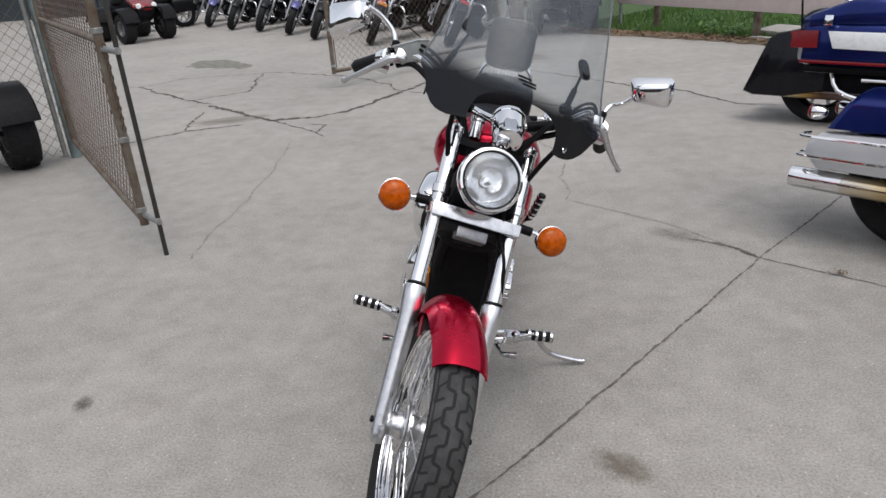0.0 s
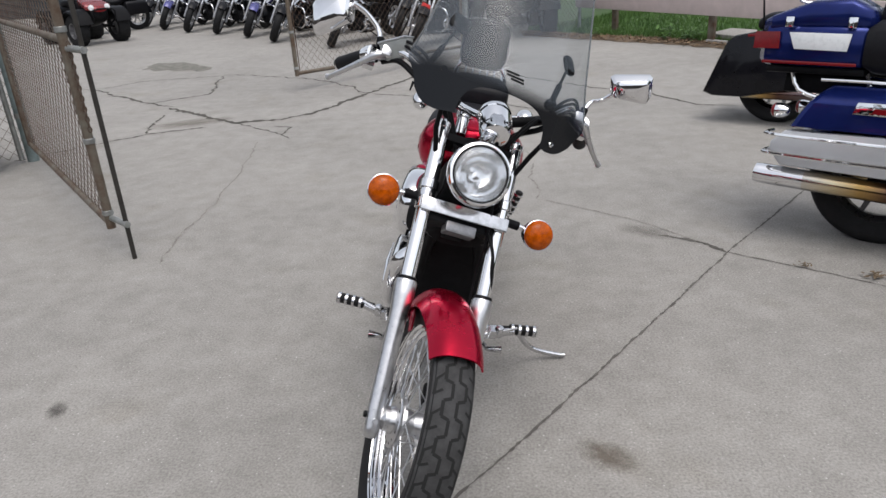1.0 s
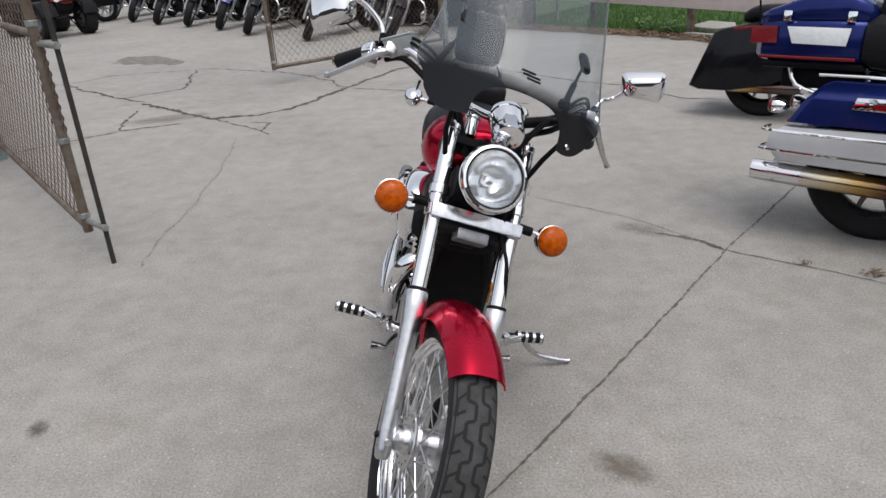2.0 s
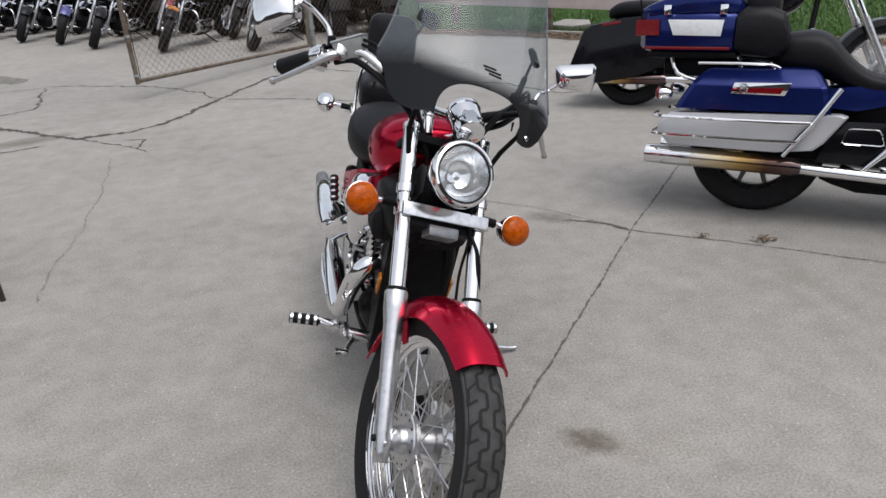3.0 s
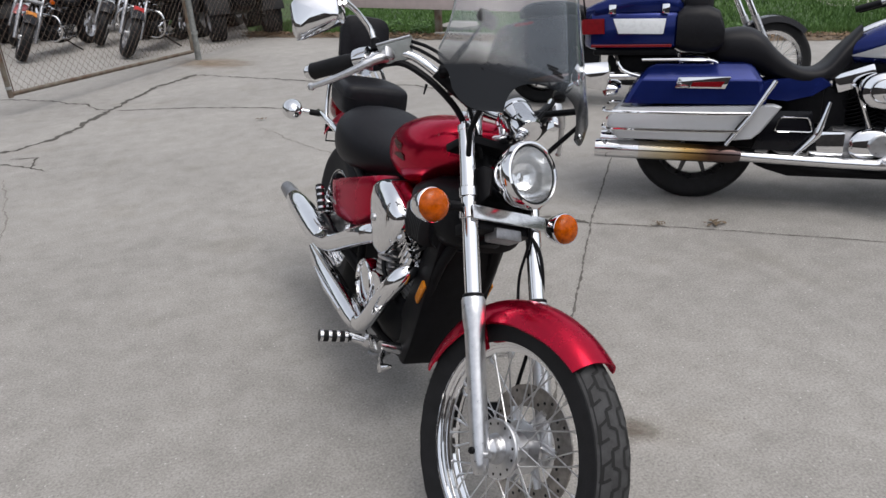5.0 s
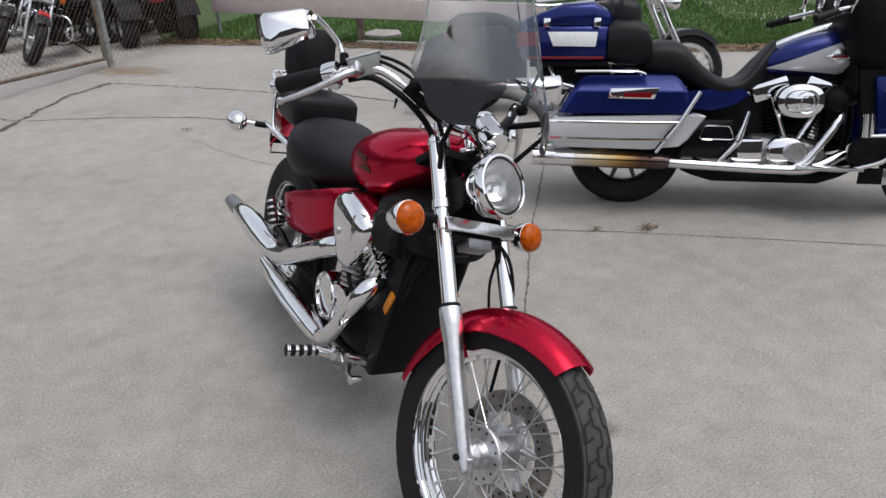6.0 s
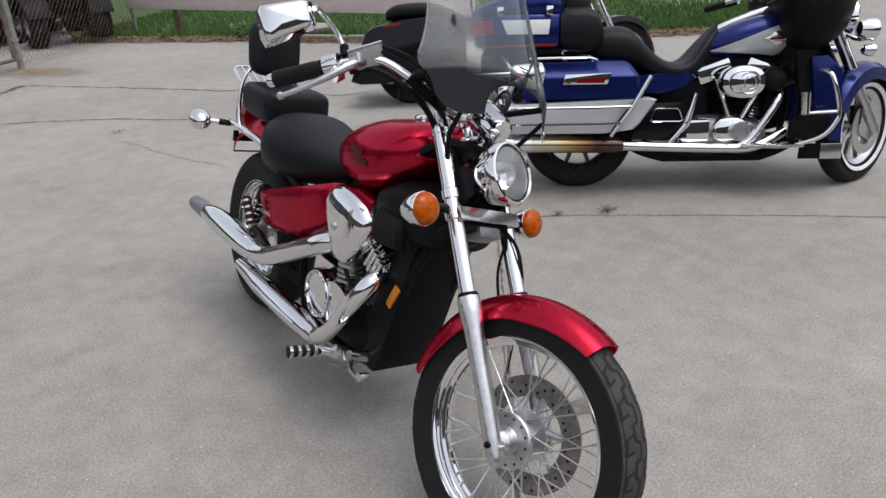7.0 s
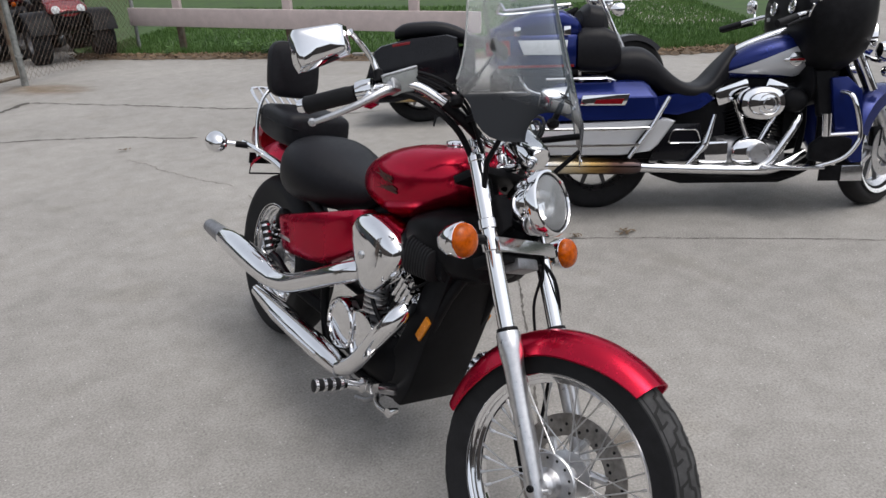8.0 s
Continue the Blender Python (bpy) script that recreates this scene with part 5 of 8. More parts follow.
part("shift_lever", Geo().tube([(-0.66, 0.13, 0.25), (-0.58, 0.165, 0.25), (-0.50, 0.17, 0.29), (-0.49, 0.21, 0.30)], [0.009, 0.008, 0.008, 0.012], 10, smooth=4), CHROME_WORN, cruiser, "chromed shift lever")
part("side_stand", Geo().tube([(-0.68, 0.115, 0.250), (-0.72, 0.20, 0.245), (-0.765, 0.285, 0.218), (-0.79, 0.325, 0.170), (-0.803, 0.37, 0.140), (-0.815, 0.455, 0.128), (-0.818, 0.485, 0.131)], [0.013, 0.012, 0.011, 0.010, 0.009, 0.009, 0.007], 10, smooth=4), CHROME_WORN, cruiser, "chromed side stand, folded out")
part("rear_brake_rod", Geo().tube([(-0.72, -0.155, 0.23), (-1.2, -0.15, 0.25), (-1.58, -0.125, 0.26)], 0.004, 8), CHROME_WORN, cruiser)
for side in (-1, 1):
    part("axle_nut", Geo().lathe([(0.017, 0), (0.017, 0.012), (0.010, 0.014), (0.010, 0.02), (0.001, 0.021)], 6, axis_m((-1.605, side * 0.135, 0.327), (0, side, 0))), CHROME_WORN, cruiser)

# ---- the blue touring motorcycle ----
def stand_at(rear, heading, lean):
    """Frame of a parked machine: x ahead, y to its left, z up; the origin is where the rear tyre stands; it leans to its left."""
    f = Vector((*heading, 0)).normalized()
    left = Vector((-f.y, f.x, 0))
    a = radians(lean)
    y = left * math.cos(a) - Vector((0, 0, math.sin(a)))
    z = left * math.sin(a) + Vector((0, 0, math.cos(a)))
    return Matrix(((f.x, y.x, z.x, rear[0]), (f.y, y.y, z.y, rear[1]), (f.z, y.z, z.z, rear[2]), (0, 0, 0, 1)))


def cast_wheel(parent, m, r, w, rim_r, name, spokes=9, white=False, rim=None):
    """A cast alloy wheel with a plain tyre; its axle is the y axis of m."""
    ax = m @ Matrix.Rotation(radians(-90), 4, "X")
    hw = w / 2
    g = Geo().lathe([(rim_r + 0.006, -hw * 0.62), (rim_r, -hw * 0.66), (rim_r - 0.012, -hw * 0.55), (rim_r - 0.03, -hw * 0.3), (rim_r - 0.03, hw * 0.3), (rim_r - 0.012, hw * 0.55), (rim_r, hw * 0.66), (rim_r + 0.006, hw * 0.62)], 40, ax)
    g.lathe([(0.001, -0.05), (0.045, -0.05), (0.05, 0), (0.045, 0.05), (0.001, 0.05)], 20, ax)
    wheel = part(name, g, rim or ALLOY, parent, "cast alloy wheel")
    blade = mesh_of("wheel_spoke", Geo().loft([[(-0.016, p, 0.04) for p in (-0.012, 0.012)] + [(0.016, p, 0.04) for p in (0.012, -0.012)], [(-0.010, p, rim_r - 0.025) for p in (-0.012, 0.012)] + [(0.010, p, rim_r - 0.025) for p in (0.012, -0.012)]]), rim or ALLOY)
    for k in range(spokes):
        ob = part("wheel_spoke", blade, None, wheel)
        ob.matrix_basis = m @ Matrix.Rotation(2 * math.pi * k / spokes, 4, "Y")
    prof = []
    d = r - rim_r
    for k in range(13):
        a = math.pi * k / 12
        c, s = math.cos(a), math.sin(a)
        prof.append((rim_r - 0.003 + d * s**0.6, -hw * math.copysign(abs(c) ** 0.8, c) * (0.7 + 0.3 * min(1, 1.8 * s))))
    part("tyre", Geo().lathe(prof, 48, ax), RUBBER, wheel, "black road tyre")
    if white:
        for s in (-1, 1):
            part("white_band", Geo().lathe([(rim_r + 0.012, s * (hw * 0.86)), (rim_r + 0.018, s * (hw * 0.93)), (rim_r + 0.03, s * (hw * 0.985)), (rim_r + 0.034, s * hw * 0.99)], 48, ax), WHITEPANEL, wheel, "white sidewall band")
    return wheel


TOUR = stand_at((2.175, 3.46, -0.012), (0.80, -0.60), 9)
tour = thing("motorcycle", TOUR, "deep blue and silver touring motorcycle with luggage trunk", "motorcycle")
cast_wheel(tour, Matrix.Translation((0, 0, 0.325)), 0.325, 0.14, 0.215, "rear_wheel", rim=mat("dark_cast_alloy", (0.10, 0.10, 0.105), 0.3, 0.85, vary=0.25, scale=40))
TF = Matrix.Translation((1.585, 0, 0.325)) @ Matrix.Rotation(radians(35), 4, "Z")
cast_wheel(tour, TF, 0.325, 0.13, 0.215, "front_wheel", white=True)
part("brake_disc", Geo().lathe([(0.098, 0.066), (0.148, 0.066), (0.148, 0.071), (0.098, 0.071), (0.098, 0.066)], 40, TF @ Matrix.Rotation(radians(90), 4, "X")), ALLOY, tour, "front brake disc")

# saddlebags
for side in (-1, 1):
    y0, y1 = side * 0.14, side * 0.285

    def slab(outline, a, b, bulge=0.02):
        cx = sum(p[0] for p in outline) / len(outline)
        cz = sum(p[1] for p in outline) / len(outline)
        return Geo().loft([[(cx + (x - cx) * s, y, cz + (z - cz) * s) for x, z in outline] for s, y in ((0.96, a), (1.0, a + (b - a) * 0.1), (1.0, b - (b - a) * 0.12), (0.985, b - (b - a) * 0.05), (0.95, b))])

    bag = part("saddlebag", slab([(-0.40, 0.515), (-0.455, 0.46), (-0.46, 0.42), (-0.40, 0.352), (0.10, 0.345), (0.26, 0.365), (0.30, 0.40), (0.385, 0.525), (0.36, 0.533), (0.24, 0.533)], y0, y1), SILVER, tour, "silver lower half of the saddlebag")
    lid = []
    for z, xa, xb, w in ((0.537, -0.385, 0.313, 0.288), (0.60, -0.352, 0.302, 0.290), (0.650, -0.322, 0.288, 0.289), (0.658, -0.316, 0.285, 0.285), (0.71, -0.275, 0.252, 0.236), (0.730, -0.25, 0.232, 0.212), (0.739, -0.20, 0.19, 0.175)):
        lid.append([(xa, y0, z), (xb, y0, z), (xb, side * (w - 0.03), z), (xb - 0.009, side * (w - 0.009), z), (xb - 0.03, side * w, z), (xa + 0.03, side * w, z), (xa + 0.009, side * (w - 0.009), z), (xa, side * (w - 0.03), z)])
    part("bag_lid", Geo().loft(lid), BLUE, bag, "deep blue creased saddlebag lid", sharp=16)
    lat = part("bag_latch", Geo().plate([(-0.13, 0.615), (-0.115, 0.668), (0.135, 0.672), (0.11, 0.612)], 0.012 * -side, Matrix.Translation((0, side * 0.284, 0)) @ SIDE), CHROME, bag, "chromed saddlebag latch", bevel=0.004)
    part("latch_reflector", Geo().plate([(-0.055, 0.622), (-0.045, 0.645), (0.105, 0.648), (0.09, 0.62)], 0.005 * -side, Matrix.Translation((0, side * 0.2965, 0)) @ SIDE), REDLENS, bag, "red reflector strip")
    rails = Geo()
    for z in (0.492, 0.405):
        rails.tube([(-0.48, side * 0.17, z + 0.01), (-0.475, side * 0.28, z + 0.008), (-0.42, side * 0.33, z + 0.004), (0.0, side * 0.335, z), (0.235 - 0.6 * (0.492 - z), side * 0.328, z + 0.002)], 0.0085, 8, smooth=4)
    rails.tube([(0.338, side * 0.30, 0.652), (0.24, side * 0.322, 0.485), (0.136, side * 0.312, 0.335)], [0.013, 0.0105, 0.009], 10)
    part("bag_hinge", Geo().tube([(0.262, side * 0.293, 0.515), (0.20, side * 0.297, 0.43), (0.145, side * 0.293, 0.35)], [0.010, 0.014, 0.012], 8), BLACK, bag, "black slot at the front of the saddlebag")
    part("bag_guard", rails, CHROME, tour, "chromed saddlebag guard rails")
    muf = part("exhaust", Geo().tube([(1.12, side * 0.17, 0.33), (0.95, side * 0.20, 0.25), (0.75, side * 0.21, 0.245), (0.35, side * 0.212, 0.262), (0.20, side * 0.215, 0.272)], [0.026, 0.028, 0.027, 0.027, 0.03], 14, smooth=4), CHROME, tour, "chromed exhaust pipe")
    part("silencer", Geo().tube([(0.22, side * 0.215, 0.272), (0.18, side * 0.216, 0.276), (-0.30, side * 0.218, 0.288)], [0.032, 0.046, 0.048], 18), HEATED, muf, "heat-blued silencer")
    part("silencer_tip", Geo().tube([(-0.29, side * 0.218, 0.288), (-0.49, side * 0.219, 0.293), (-0.515, side * 0.219, 0.294)], [0.0485, 0.0485, 0.046], 18), CHROME, muf, "chromed silencer tip")
# luggage trunk
def box_loft(rows, n=4.5, seg=28):
    return [[(x, p, (z0 + z1) / 2 + q) for p, q in oval(w, (z1 - z0) / 2, n, seg)] for x, w, z0, z1 in rows]


trunk = part("luggage_trunk", Geo().loft(box_loft([(-0.60, 0.17, 0.82, 0.985), (-0.565, 0.225, 0.805, 1.0), (-0.44, 0.255, 0.80, 1.002), (-0.25, 0.262, 0.80, 1.002), (-0.15, 0.25, 0.80, 1.0), (-0.12, 0.22, 0.82, 0.99)], 6)), BLUE, tour, "deep blue luggage trunk")
part("trunk_lid", Geo().loft(box_loft([(-0.60, 0.17, 0.95, 1.02), (-0.55, 0.228, 0.955, 1.04), (-0.38, 0.255, 0.96, 1.105), (-0.22, 0.255, 0.96, 1.115), (-0.14, 0.235, 0.96, 1.07), (-0.115, 0.20, 0.97, 1.03)], 4.5)), BLUE, trunk, "domed trunk lid")
for side in (-1, 1):
    part("trunk_panel", Geo().plate([(-0.455, 0.955), (-0.195, 0.953), (-0.205, 0.878), (-0.425, 0.882)], 0.006 * -side, Matrix.Translation((0, side * 0.262, 0)) @ SIDE), WHITEPANEL, trunk, "pale reflective side panel", bevel=0.002)
    part("trunk_lamp", Geo().loft([[(x, side * y, z) for x, z in ((-0.61, 0.88), (-0.61, 0.955), (-0.50, 0.957), (-0.495, 0.882))] for y in (0.20, 0.252)]), REDLENS, trunk, "red wrap-round trunk lamp")
    part("lamp_band", Geo().box((-0.36, side * 0.256, 0.822), (0.40, 0.008, 0.014)), REDLENS, trunk, "thin red light strip", bevel=0.002)
    for x in (-0.46, -0.20):
        part("trunk_catch", Geo().box((x, side * 0.262, 1.0), (0.036, 0.02, 0.046)), CHROME, trunk, "chromed trunk catch", bevel=0.004)
    part("arm_rest", Geo().loft([[(x, side * (0.16 + p), z + q) for p, q in oval(0.105, h, 3.2, 18)] for x, z, h in ((-0.14, 0.90, 0.09), (-0.10, 0.905, 0.115), (0.0, 0.90, 0.12), (0.06, 0.89, 0.10), (0.085, 0.87, 0.05))]), LEATHER, tour, "black padded arm rest")
for side in (-1, 1):
    sl = part("rear_signal", Geo().lathe([(0.001, 0.05), (0.02, 0.045), (0.032, 0.025), (0.036, 0.0), (0.034, -0.012)], 20, axis_m((-0.46, side * 0.205, 0.60), (1, 0, 0))), CHROME, tour, "chromed rear turn signal")
    part("signal_lens", Geo().lathe([(0.034, 0.012), (0.033, 0.02), (0.024, 0.03), (0.001, 0.035)], 20, axis_m((-0.46, side * 0.205, 0.60), (-1, 0, 0))), REDLENS, sl, "red lens")
    part("trunk_strut", Geo().tube([(-0.44, side * 0.17, 0.79), (-0.40, side * 0.165, 0.70), (-0.28, side * 0.15, 0.66)], 0.011, 8, smooth=3).tube([(-0.12, side * 0.185, 0.79), (-0.10, side * 0.175, 0.73), (-0.02, side * 0.17, 0.70)], 0.010, 8, smooth=3).tube([(-0.30, side * 0.20, 0.752), (0.0, side * 0.205, 0.752), (0.07, side * 0.19, 0.735)], 0.008, 8, smooth=3), CHROME, tour, "chromed trunk bracket")
# added black box: keeps the gap between trunk and bags dark
part("tail_filler", Geo().box((-0.22, 0, 0.735), (0.52, 0.26, 0.10)), BLACK, tour, "black box added under the trunk to darken the gap", bevel=0.015)
part("trunk_base", Geo().box((-0.34, 0, 0.79), (0.42, 0.44, 0.03)), BLACK, trunk, "black trunk base", bevel=0.01)
part("lamp_bar", Geo().box((-0.617, 0, 0.915), (0.012, 0.40, 0.07)), REDLENS, trunk, bevel=0.004)
part("trunk_rack", Geo().tube([(-0.52, -0.18, 1.11), (-0.54, -0.10, 1.15), (-0.54, 0.10, 1.15), (-0.52, 0.18, 1.11), (-0.20, 0.19, 1.135), (-0.18, -0.19, 1.135), (-0.52, -0.18, 1.11)], 0.008, 8, smooth=3), CHROME, trunk, "chromed rack on the trunk")
part("antenna", Geo().tube([(-0.60, -0.16, 0.95), (-0.66, -0.17, 1.35), (-0.70, -0.18, 1.75)], [0.006, 0.003, 0.002], 6), BLACK, trunk, "thin black aerial")
part("trunk_support", Geo().tube([(-0.50, -0.16, 0.79), (-0.15, -0.17, 0.78), (0.02, -0.175, 0.76), (0.06, -0.17, 0.70)], 0.009, 8, smooth=3).tube([(-0.50, 0.16, 0.79), (-0.15, 0.17, 0.78), (0.02, 0.175, 0.76), (0.06, 0.17, 0.70)], 0.009, 8, smooth=3), CHROME, tour)
part("back_cushion", Geo().loft([[(x, p, z + q) for p, q in oval(w, h, 3.5, 22)] for x, w, z, h in ((-0.11, 0.19, 1.02, 0.09), (-0.07, 0.215, 1.02, 0.125), (0.0, 0.21, 1.01, 0.12), (0.03, 0.17, 1.0, 0.08))]), LEATHER, tour, "black passenger back cushion")
# seat, tank, fenders
part("seat", Geo().loft(body_loft(smooth_rows([(0.02, 0.12, 0.74, 0.86), (0.08, 0.175, 0.72, 0.90), (0.20, 0.185, 0.70, 0.915), (0.28, 0.185, 0.68, 0.885), (0.36, 0.185, 0.645, 0.80), (0.46, 0.185, 0.62, 0.725), (0.57, 0.17, 0.62, 0.72), (0.66, 0.13, 0.66, 0.82), (0.745, 0.075, 0.74, 0.915)]), 2.8)), LEATHER, tour, "long stepped black seat")
ttank_rows = smooth_rows([(0.665, 0.06, 0.745, 0.79), (0.71, 0.11, 0.73, 0.845), (0.82, 0.145, 0.722, 0.91), (0.95, 0.16, 0.722, 0.952), (1.05, 0.16, 0.72, 0.968), (1.12, 0.135, 0.745, 0.952), (1.165, 0.08, 0.78, 0.91)])
ttank = part("fuel_tank", Geo().loft(body_loft(ttank_rows, 2.5)), BLUE, tour, "deep blue fuel tank with silver side flash")
for side in (-1, 1):
    rim = [(0.70, 0.765, 0.769), (0.79, 0.757, 0.802), (0.877, 0.752, 0.835), (0.96, 0.746, 0.868), (1.046, 0.735, 0.898), (1.10, 0.750, 0.884), (1.135, 0.785, 0.85)]
    flash, pts, nx, nz = Geo(), [], 25, 7
    for i in range(nx):
        x = 0.70 + 0.435 * i / (nx - 1)
        ra, rb = next((p, q) for p, q in zip(rim, rim[1:]) if p[0] <= x <= q[0] + 1e-6)
        ta, tb = next((p, q) for p, q in zip(ttank_rows, ttank_rows[1:]) if p[0] <= x <= q[0] + 1e-6)
        za, zb = (ra[j] + (rb[j] - ra[j]) * (x - ra[0]) / (rb[0] - ra[0]) for j in (1, 2))
        ww, z0, z1 = (ta[j] + (tb[j] - ta[j]) * (x - ta[0]) / (tb[0] - ta[0]) for j in (1, 2, 3))
        for j in range(nz):
            z = za + (zb - za) * j / (nz - 1)
            q = max(-0.97, min(0.97, (2 * z - z0 - z1) / (z1 - z0)))
            pts.append((x, side * (ww * (1 - abs(q) ** 2.5) ** 0.4 + 0.004), z))
    flash.add(pts, [(nz * i + j, nz * i + j + 1, nz * i + j + nz + 1, nz * i + j + nz) for i in range(nx - 1) for j in range(nz - 1)])
    part("tank_flash", flash, SILVER, ttank, "silver flash on the tank")
    badge = part("tank_badge", Geo().loft([[(1.033 + p, side * (0.163 + d), 0.830 + q) for p, q in oval(0.040 * s, 0.037 * s, 2.0, 24)] for s, d in ((1, 0.0), (1, 0.006), (0.8, 0.010))]), CHROME_WORN, ttank, "winged chrome badge, plain")
    part("badge_wing", Geo().loft([[(1.033 + p, side * (0.166 + d), 0.826 + q) for p, q in oval(0.072 * s, 0.017 * s, 1.4, 24)] for s, d in ((1, 0.0), (1, 0.006), (0.8, 0.009))]), CHROME_WORN, badge)
    part("badge_bar", Geo().box((1.033, side * 0.176, 0.826), (0.076, 0.004, 0.014)), REDLENS, badge, bevel=0.002)
part("dash", Geo().loft(body_loft(smooth_rows([(0.715, 0.03, 0.845, 0.878), (0.80, 0.042, 0.88, 0.922), (0.92, 0.052, 0.92, 0.968), (1.04, 0.06, 0.95, 1.012), (1.085, 0.055, 0.95, 1.012)]), 3.5)), CHROME, ttank, "chromed tank console")
rings = []
for k in range(15):
    a = radians(-75 + 140 * k / 14)
    rings.append([(r * math.sin(a), u * 0.095, 0.335 + r * math.cos(a)) for u, r in ((-1, 0.30), (-0.9, 0.36), (-0.5, 0.385), (0, 0.39), (0.5, 0.385), (0.9, 0.36), (1, 0.30), (0.9, 0.35), (0, 0.38), (-0.9, 0.35))])
part("rear_fender", Geo().loft(rings), BLUE, tour, "deep blue rear fender")
rings = []
for k in range(17):
    a = radians(-70 + 145 * k / 16)
    rings.append([(r * math.sin(a), u * 0.088, r * math.cos(a)) for u, r in ((-1, 0.27), (-0.95, 0.335), (-0.6, 0.36), (0, 0.366), (0.6, 0.36), (0.95, 0.335), (1, 0.27), (0.9, 0.335), (0, 0.356), (-0.9, 0.335))])
ffm = TF @ Matrix.Translation((0, 0, 0))
tff = part("front_fender", Geo().loft(rings, True, ffm), BLUE, tour, "deep blue front fender")
part("fender_tip_rail", Geo().tube([(0.10, -0.10, 0.325), (0.24, -0.10, 0.27), (0.335, -0.06, 0.20), (0.335, 0.06, 0.20), (0.24, 0.10, 0.27), (0.10, 0.10, 0.325)], 0.008, 8, smooth=4, m=TF), CHROME, tff)
part("fender_lamp", Geo().box((0.345, 0, 0.19), (0.02, 0.09, 0.03), TF), AMBER, tff, bevel=0.004)
for side in (-1, 1):
    off = Matrix.Rotation(radians(35), 3, "Z") @ Vector((0, side * 0.105, 0))
    foot, head = Vector((1.60, 0, 0.30)) + off, Vector((1.285, 0, 0.93)) + off
    lg = part("fork_leg", Geo().tube([foot, foot.lerp(head, 0.12), foot.lerp(head, 0.46)], [0.024, 0.03, 0.031], 14), ALLOY, tour, "polished fork slider")
    part("fork_tube", Geo().tube([foot.lerp(head, 0.46), head], 0.033, 14), CHROME, lg, "chromed fork cover")
    part("brake_caliper", Geo().box((0, 0, 0), (0.05, 0.05, 0.11), Matrix.Translation(foot.lerp(head, 0.16) + Vector((-0.07, 0, 0)))), BLACK, lg, "black brake caliper", bevel=0.012)
    # lower fairing, engine bar
    part("leg_shield", Geo().plate([(1.19, 0.73), (1.275, 0.737), (1.357, 0.665), (1.385, 0.45), (1.40, 0.28), (1.335, 0.275), (1.24, 0.42)], 0.06 * -side, Matrix.Translation((0, side * 0.19, 0)) @ SIDE), BLUE, tour, "deep blue lower fairing", bevel=0.012)
    part("fairing_vent", Geo().plate([(1.115, 0.765), (1.20, 0.77), (1.222, 0.53), (1.155, 0.527)], 0.05 * -side, Matrix.Translation((0, side * 0.175, 0)) @ SIDE), BLACK, tour, "black vent of the lower fairing", bevel=0.01)
    part("engine_bar", Geo().tube([(1.20, side * 0.10, 0.66), (1.262, side * 0.28, 0.652), (1.29, side * 0.322, 0.60), (1.328, side * 0.325, 0.457), (1.318, side * 0.325, 0.39), (1.25, side * 0.31, 0.308), (1.10, side * 0.25, 0.255), (1.0, side * 0.12, 0.24)], 0.0125, 12, smooth=5), CHROME, tour, "chromed engine guard bar")
    part("highway_peg", Geo().tube([(1.314, side * 0.33, 0.447), (1.147, side * 0.325, 0.44)], 0.010, 8).tube([(1.156, side * 0.325, 0.435), (1.147, side * 0.33, 0.552)], 0.023, 14), CHROME, tour, "chromed highway peg")
    part("mud_flap", Geo().plate([(1.165, 0.187), (1.398, 0.185), (1.387, 0.27), (1.168, 0.27)], 0.008, Matrix.Translation((0, side * 0.262, 0)) @ SIDE), BLACK, tour, bevel=0.002)
    part("flap_trim", Geo().box((1.337, side * 0.272, 0.227), (0.115, 0.008, 0.085)), CHROME_WORN, tour, "bright plate on the flap", bevel=0.004)
    part("toe_guard", Geo().plate([(1.10, 0.30), (1.108, 0.385), (1.16, 0.425), (1.224, 0.438), (1.318, 0.415), (1.312, 0.345), (1.25, 0.30), (1.19, 0.285)], 0.07 * -side, Matrix.Translation((0, side * 0.225, 0)) @ SIDE), BLACK, tour, "black rubber toe guard", bevel=0.02)
    # floor board, battery cover
    part("floor_board", Geo().box((1.02, side * 0.27, 0.265), (0.30, 0.11, 0.016)), CHROME_WORN, tour, "rider floor board", bevel=0.005)
    bc = part("side_panel", Geo().plate([(0.27, 0.30), (0.35, 0.50), (0.54, 0.50), (0.585, 0.30)], 0.02 * -side, Matrix.Translation((0, side * 0.165, 0)) @ SIDE), GLOSSBLACK, tour, "black side panel", bevel=0.005)
    trim = [(0.388, 0.398), (0.376, 0.403), (0.379, 0.418), (0.391, 0.455), (0.400, 0.466), (0.416, 0.468), (0.505, 0.468), (0.522, 0.465), (0.531, 0.453), (0.547, 0.412), (0.547, 0.399), (0.533, 0.395), (0.388, 0.398)]
    part("panel_trim", Geo().tube([(x, side * 0.19, z) for x, z in trim], 0.0042, 6), CHROME, bc, "thin chromed outline")
    part("side_cover", Geo().loft([[(0.44 + (x - 0.44) * q, side * y, 0.60 + (z - 0.60) * q) for x, z in ((0.26, 0.56), (0.285, 0.645), (0.42, 0.665), (0.57, 0.665), (0.62, 0.63), (0.54, 0.575), (0.42, 0.545))] for q, y in ((1.0, 0.12), (1.0, 0.165), (0.94, 0.176), (0.1, 0.18))]), BLUE, tour, "deep blue side cover under the seat")
    part("saddle_strut", Geo().tube([(0.612, side * 0.20, 0.548), (0.575, side * 0.20, 0.40), (0.555, side * 0.202, 0.365), (0.469, side * 0.215, 0.272)], [0.010, 0.019, 0.017, 0.010], 10, smooth=3), CHROME, tour, "chromed strut")
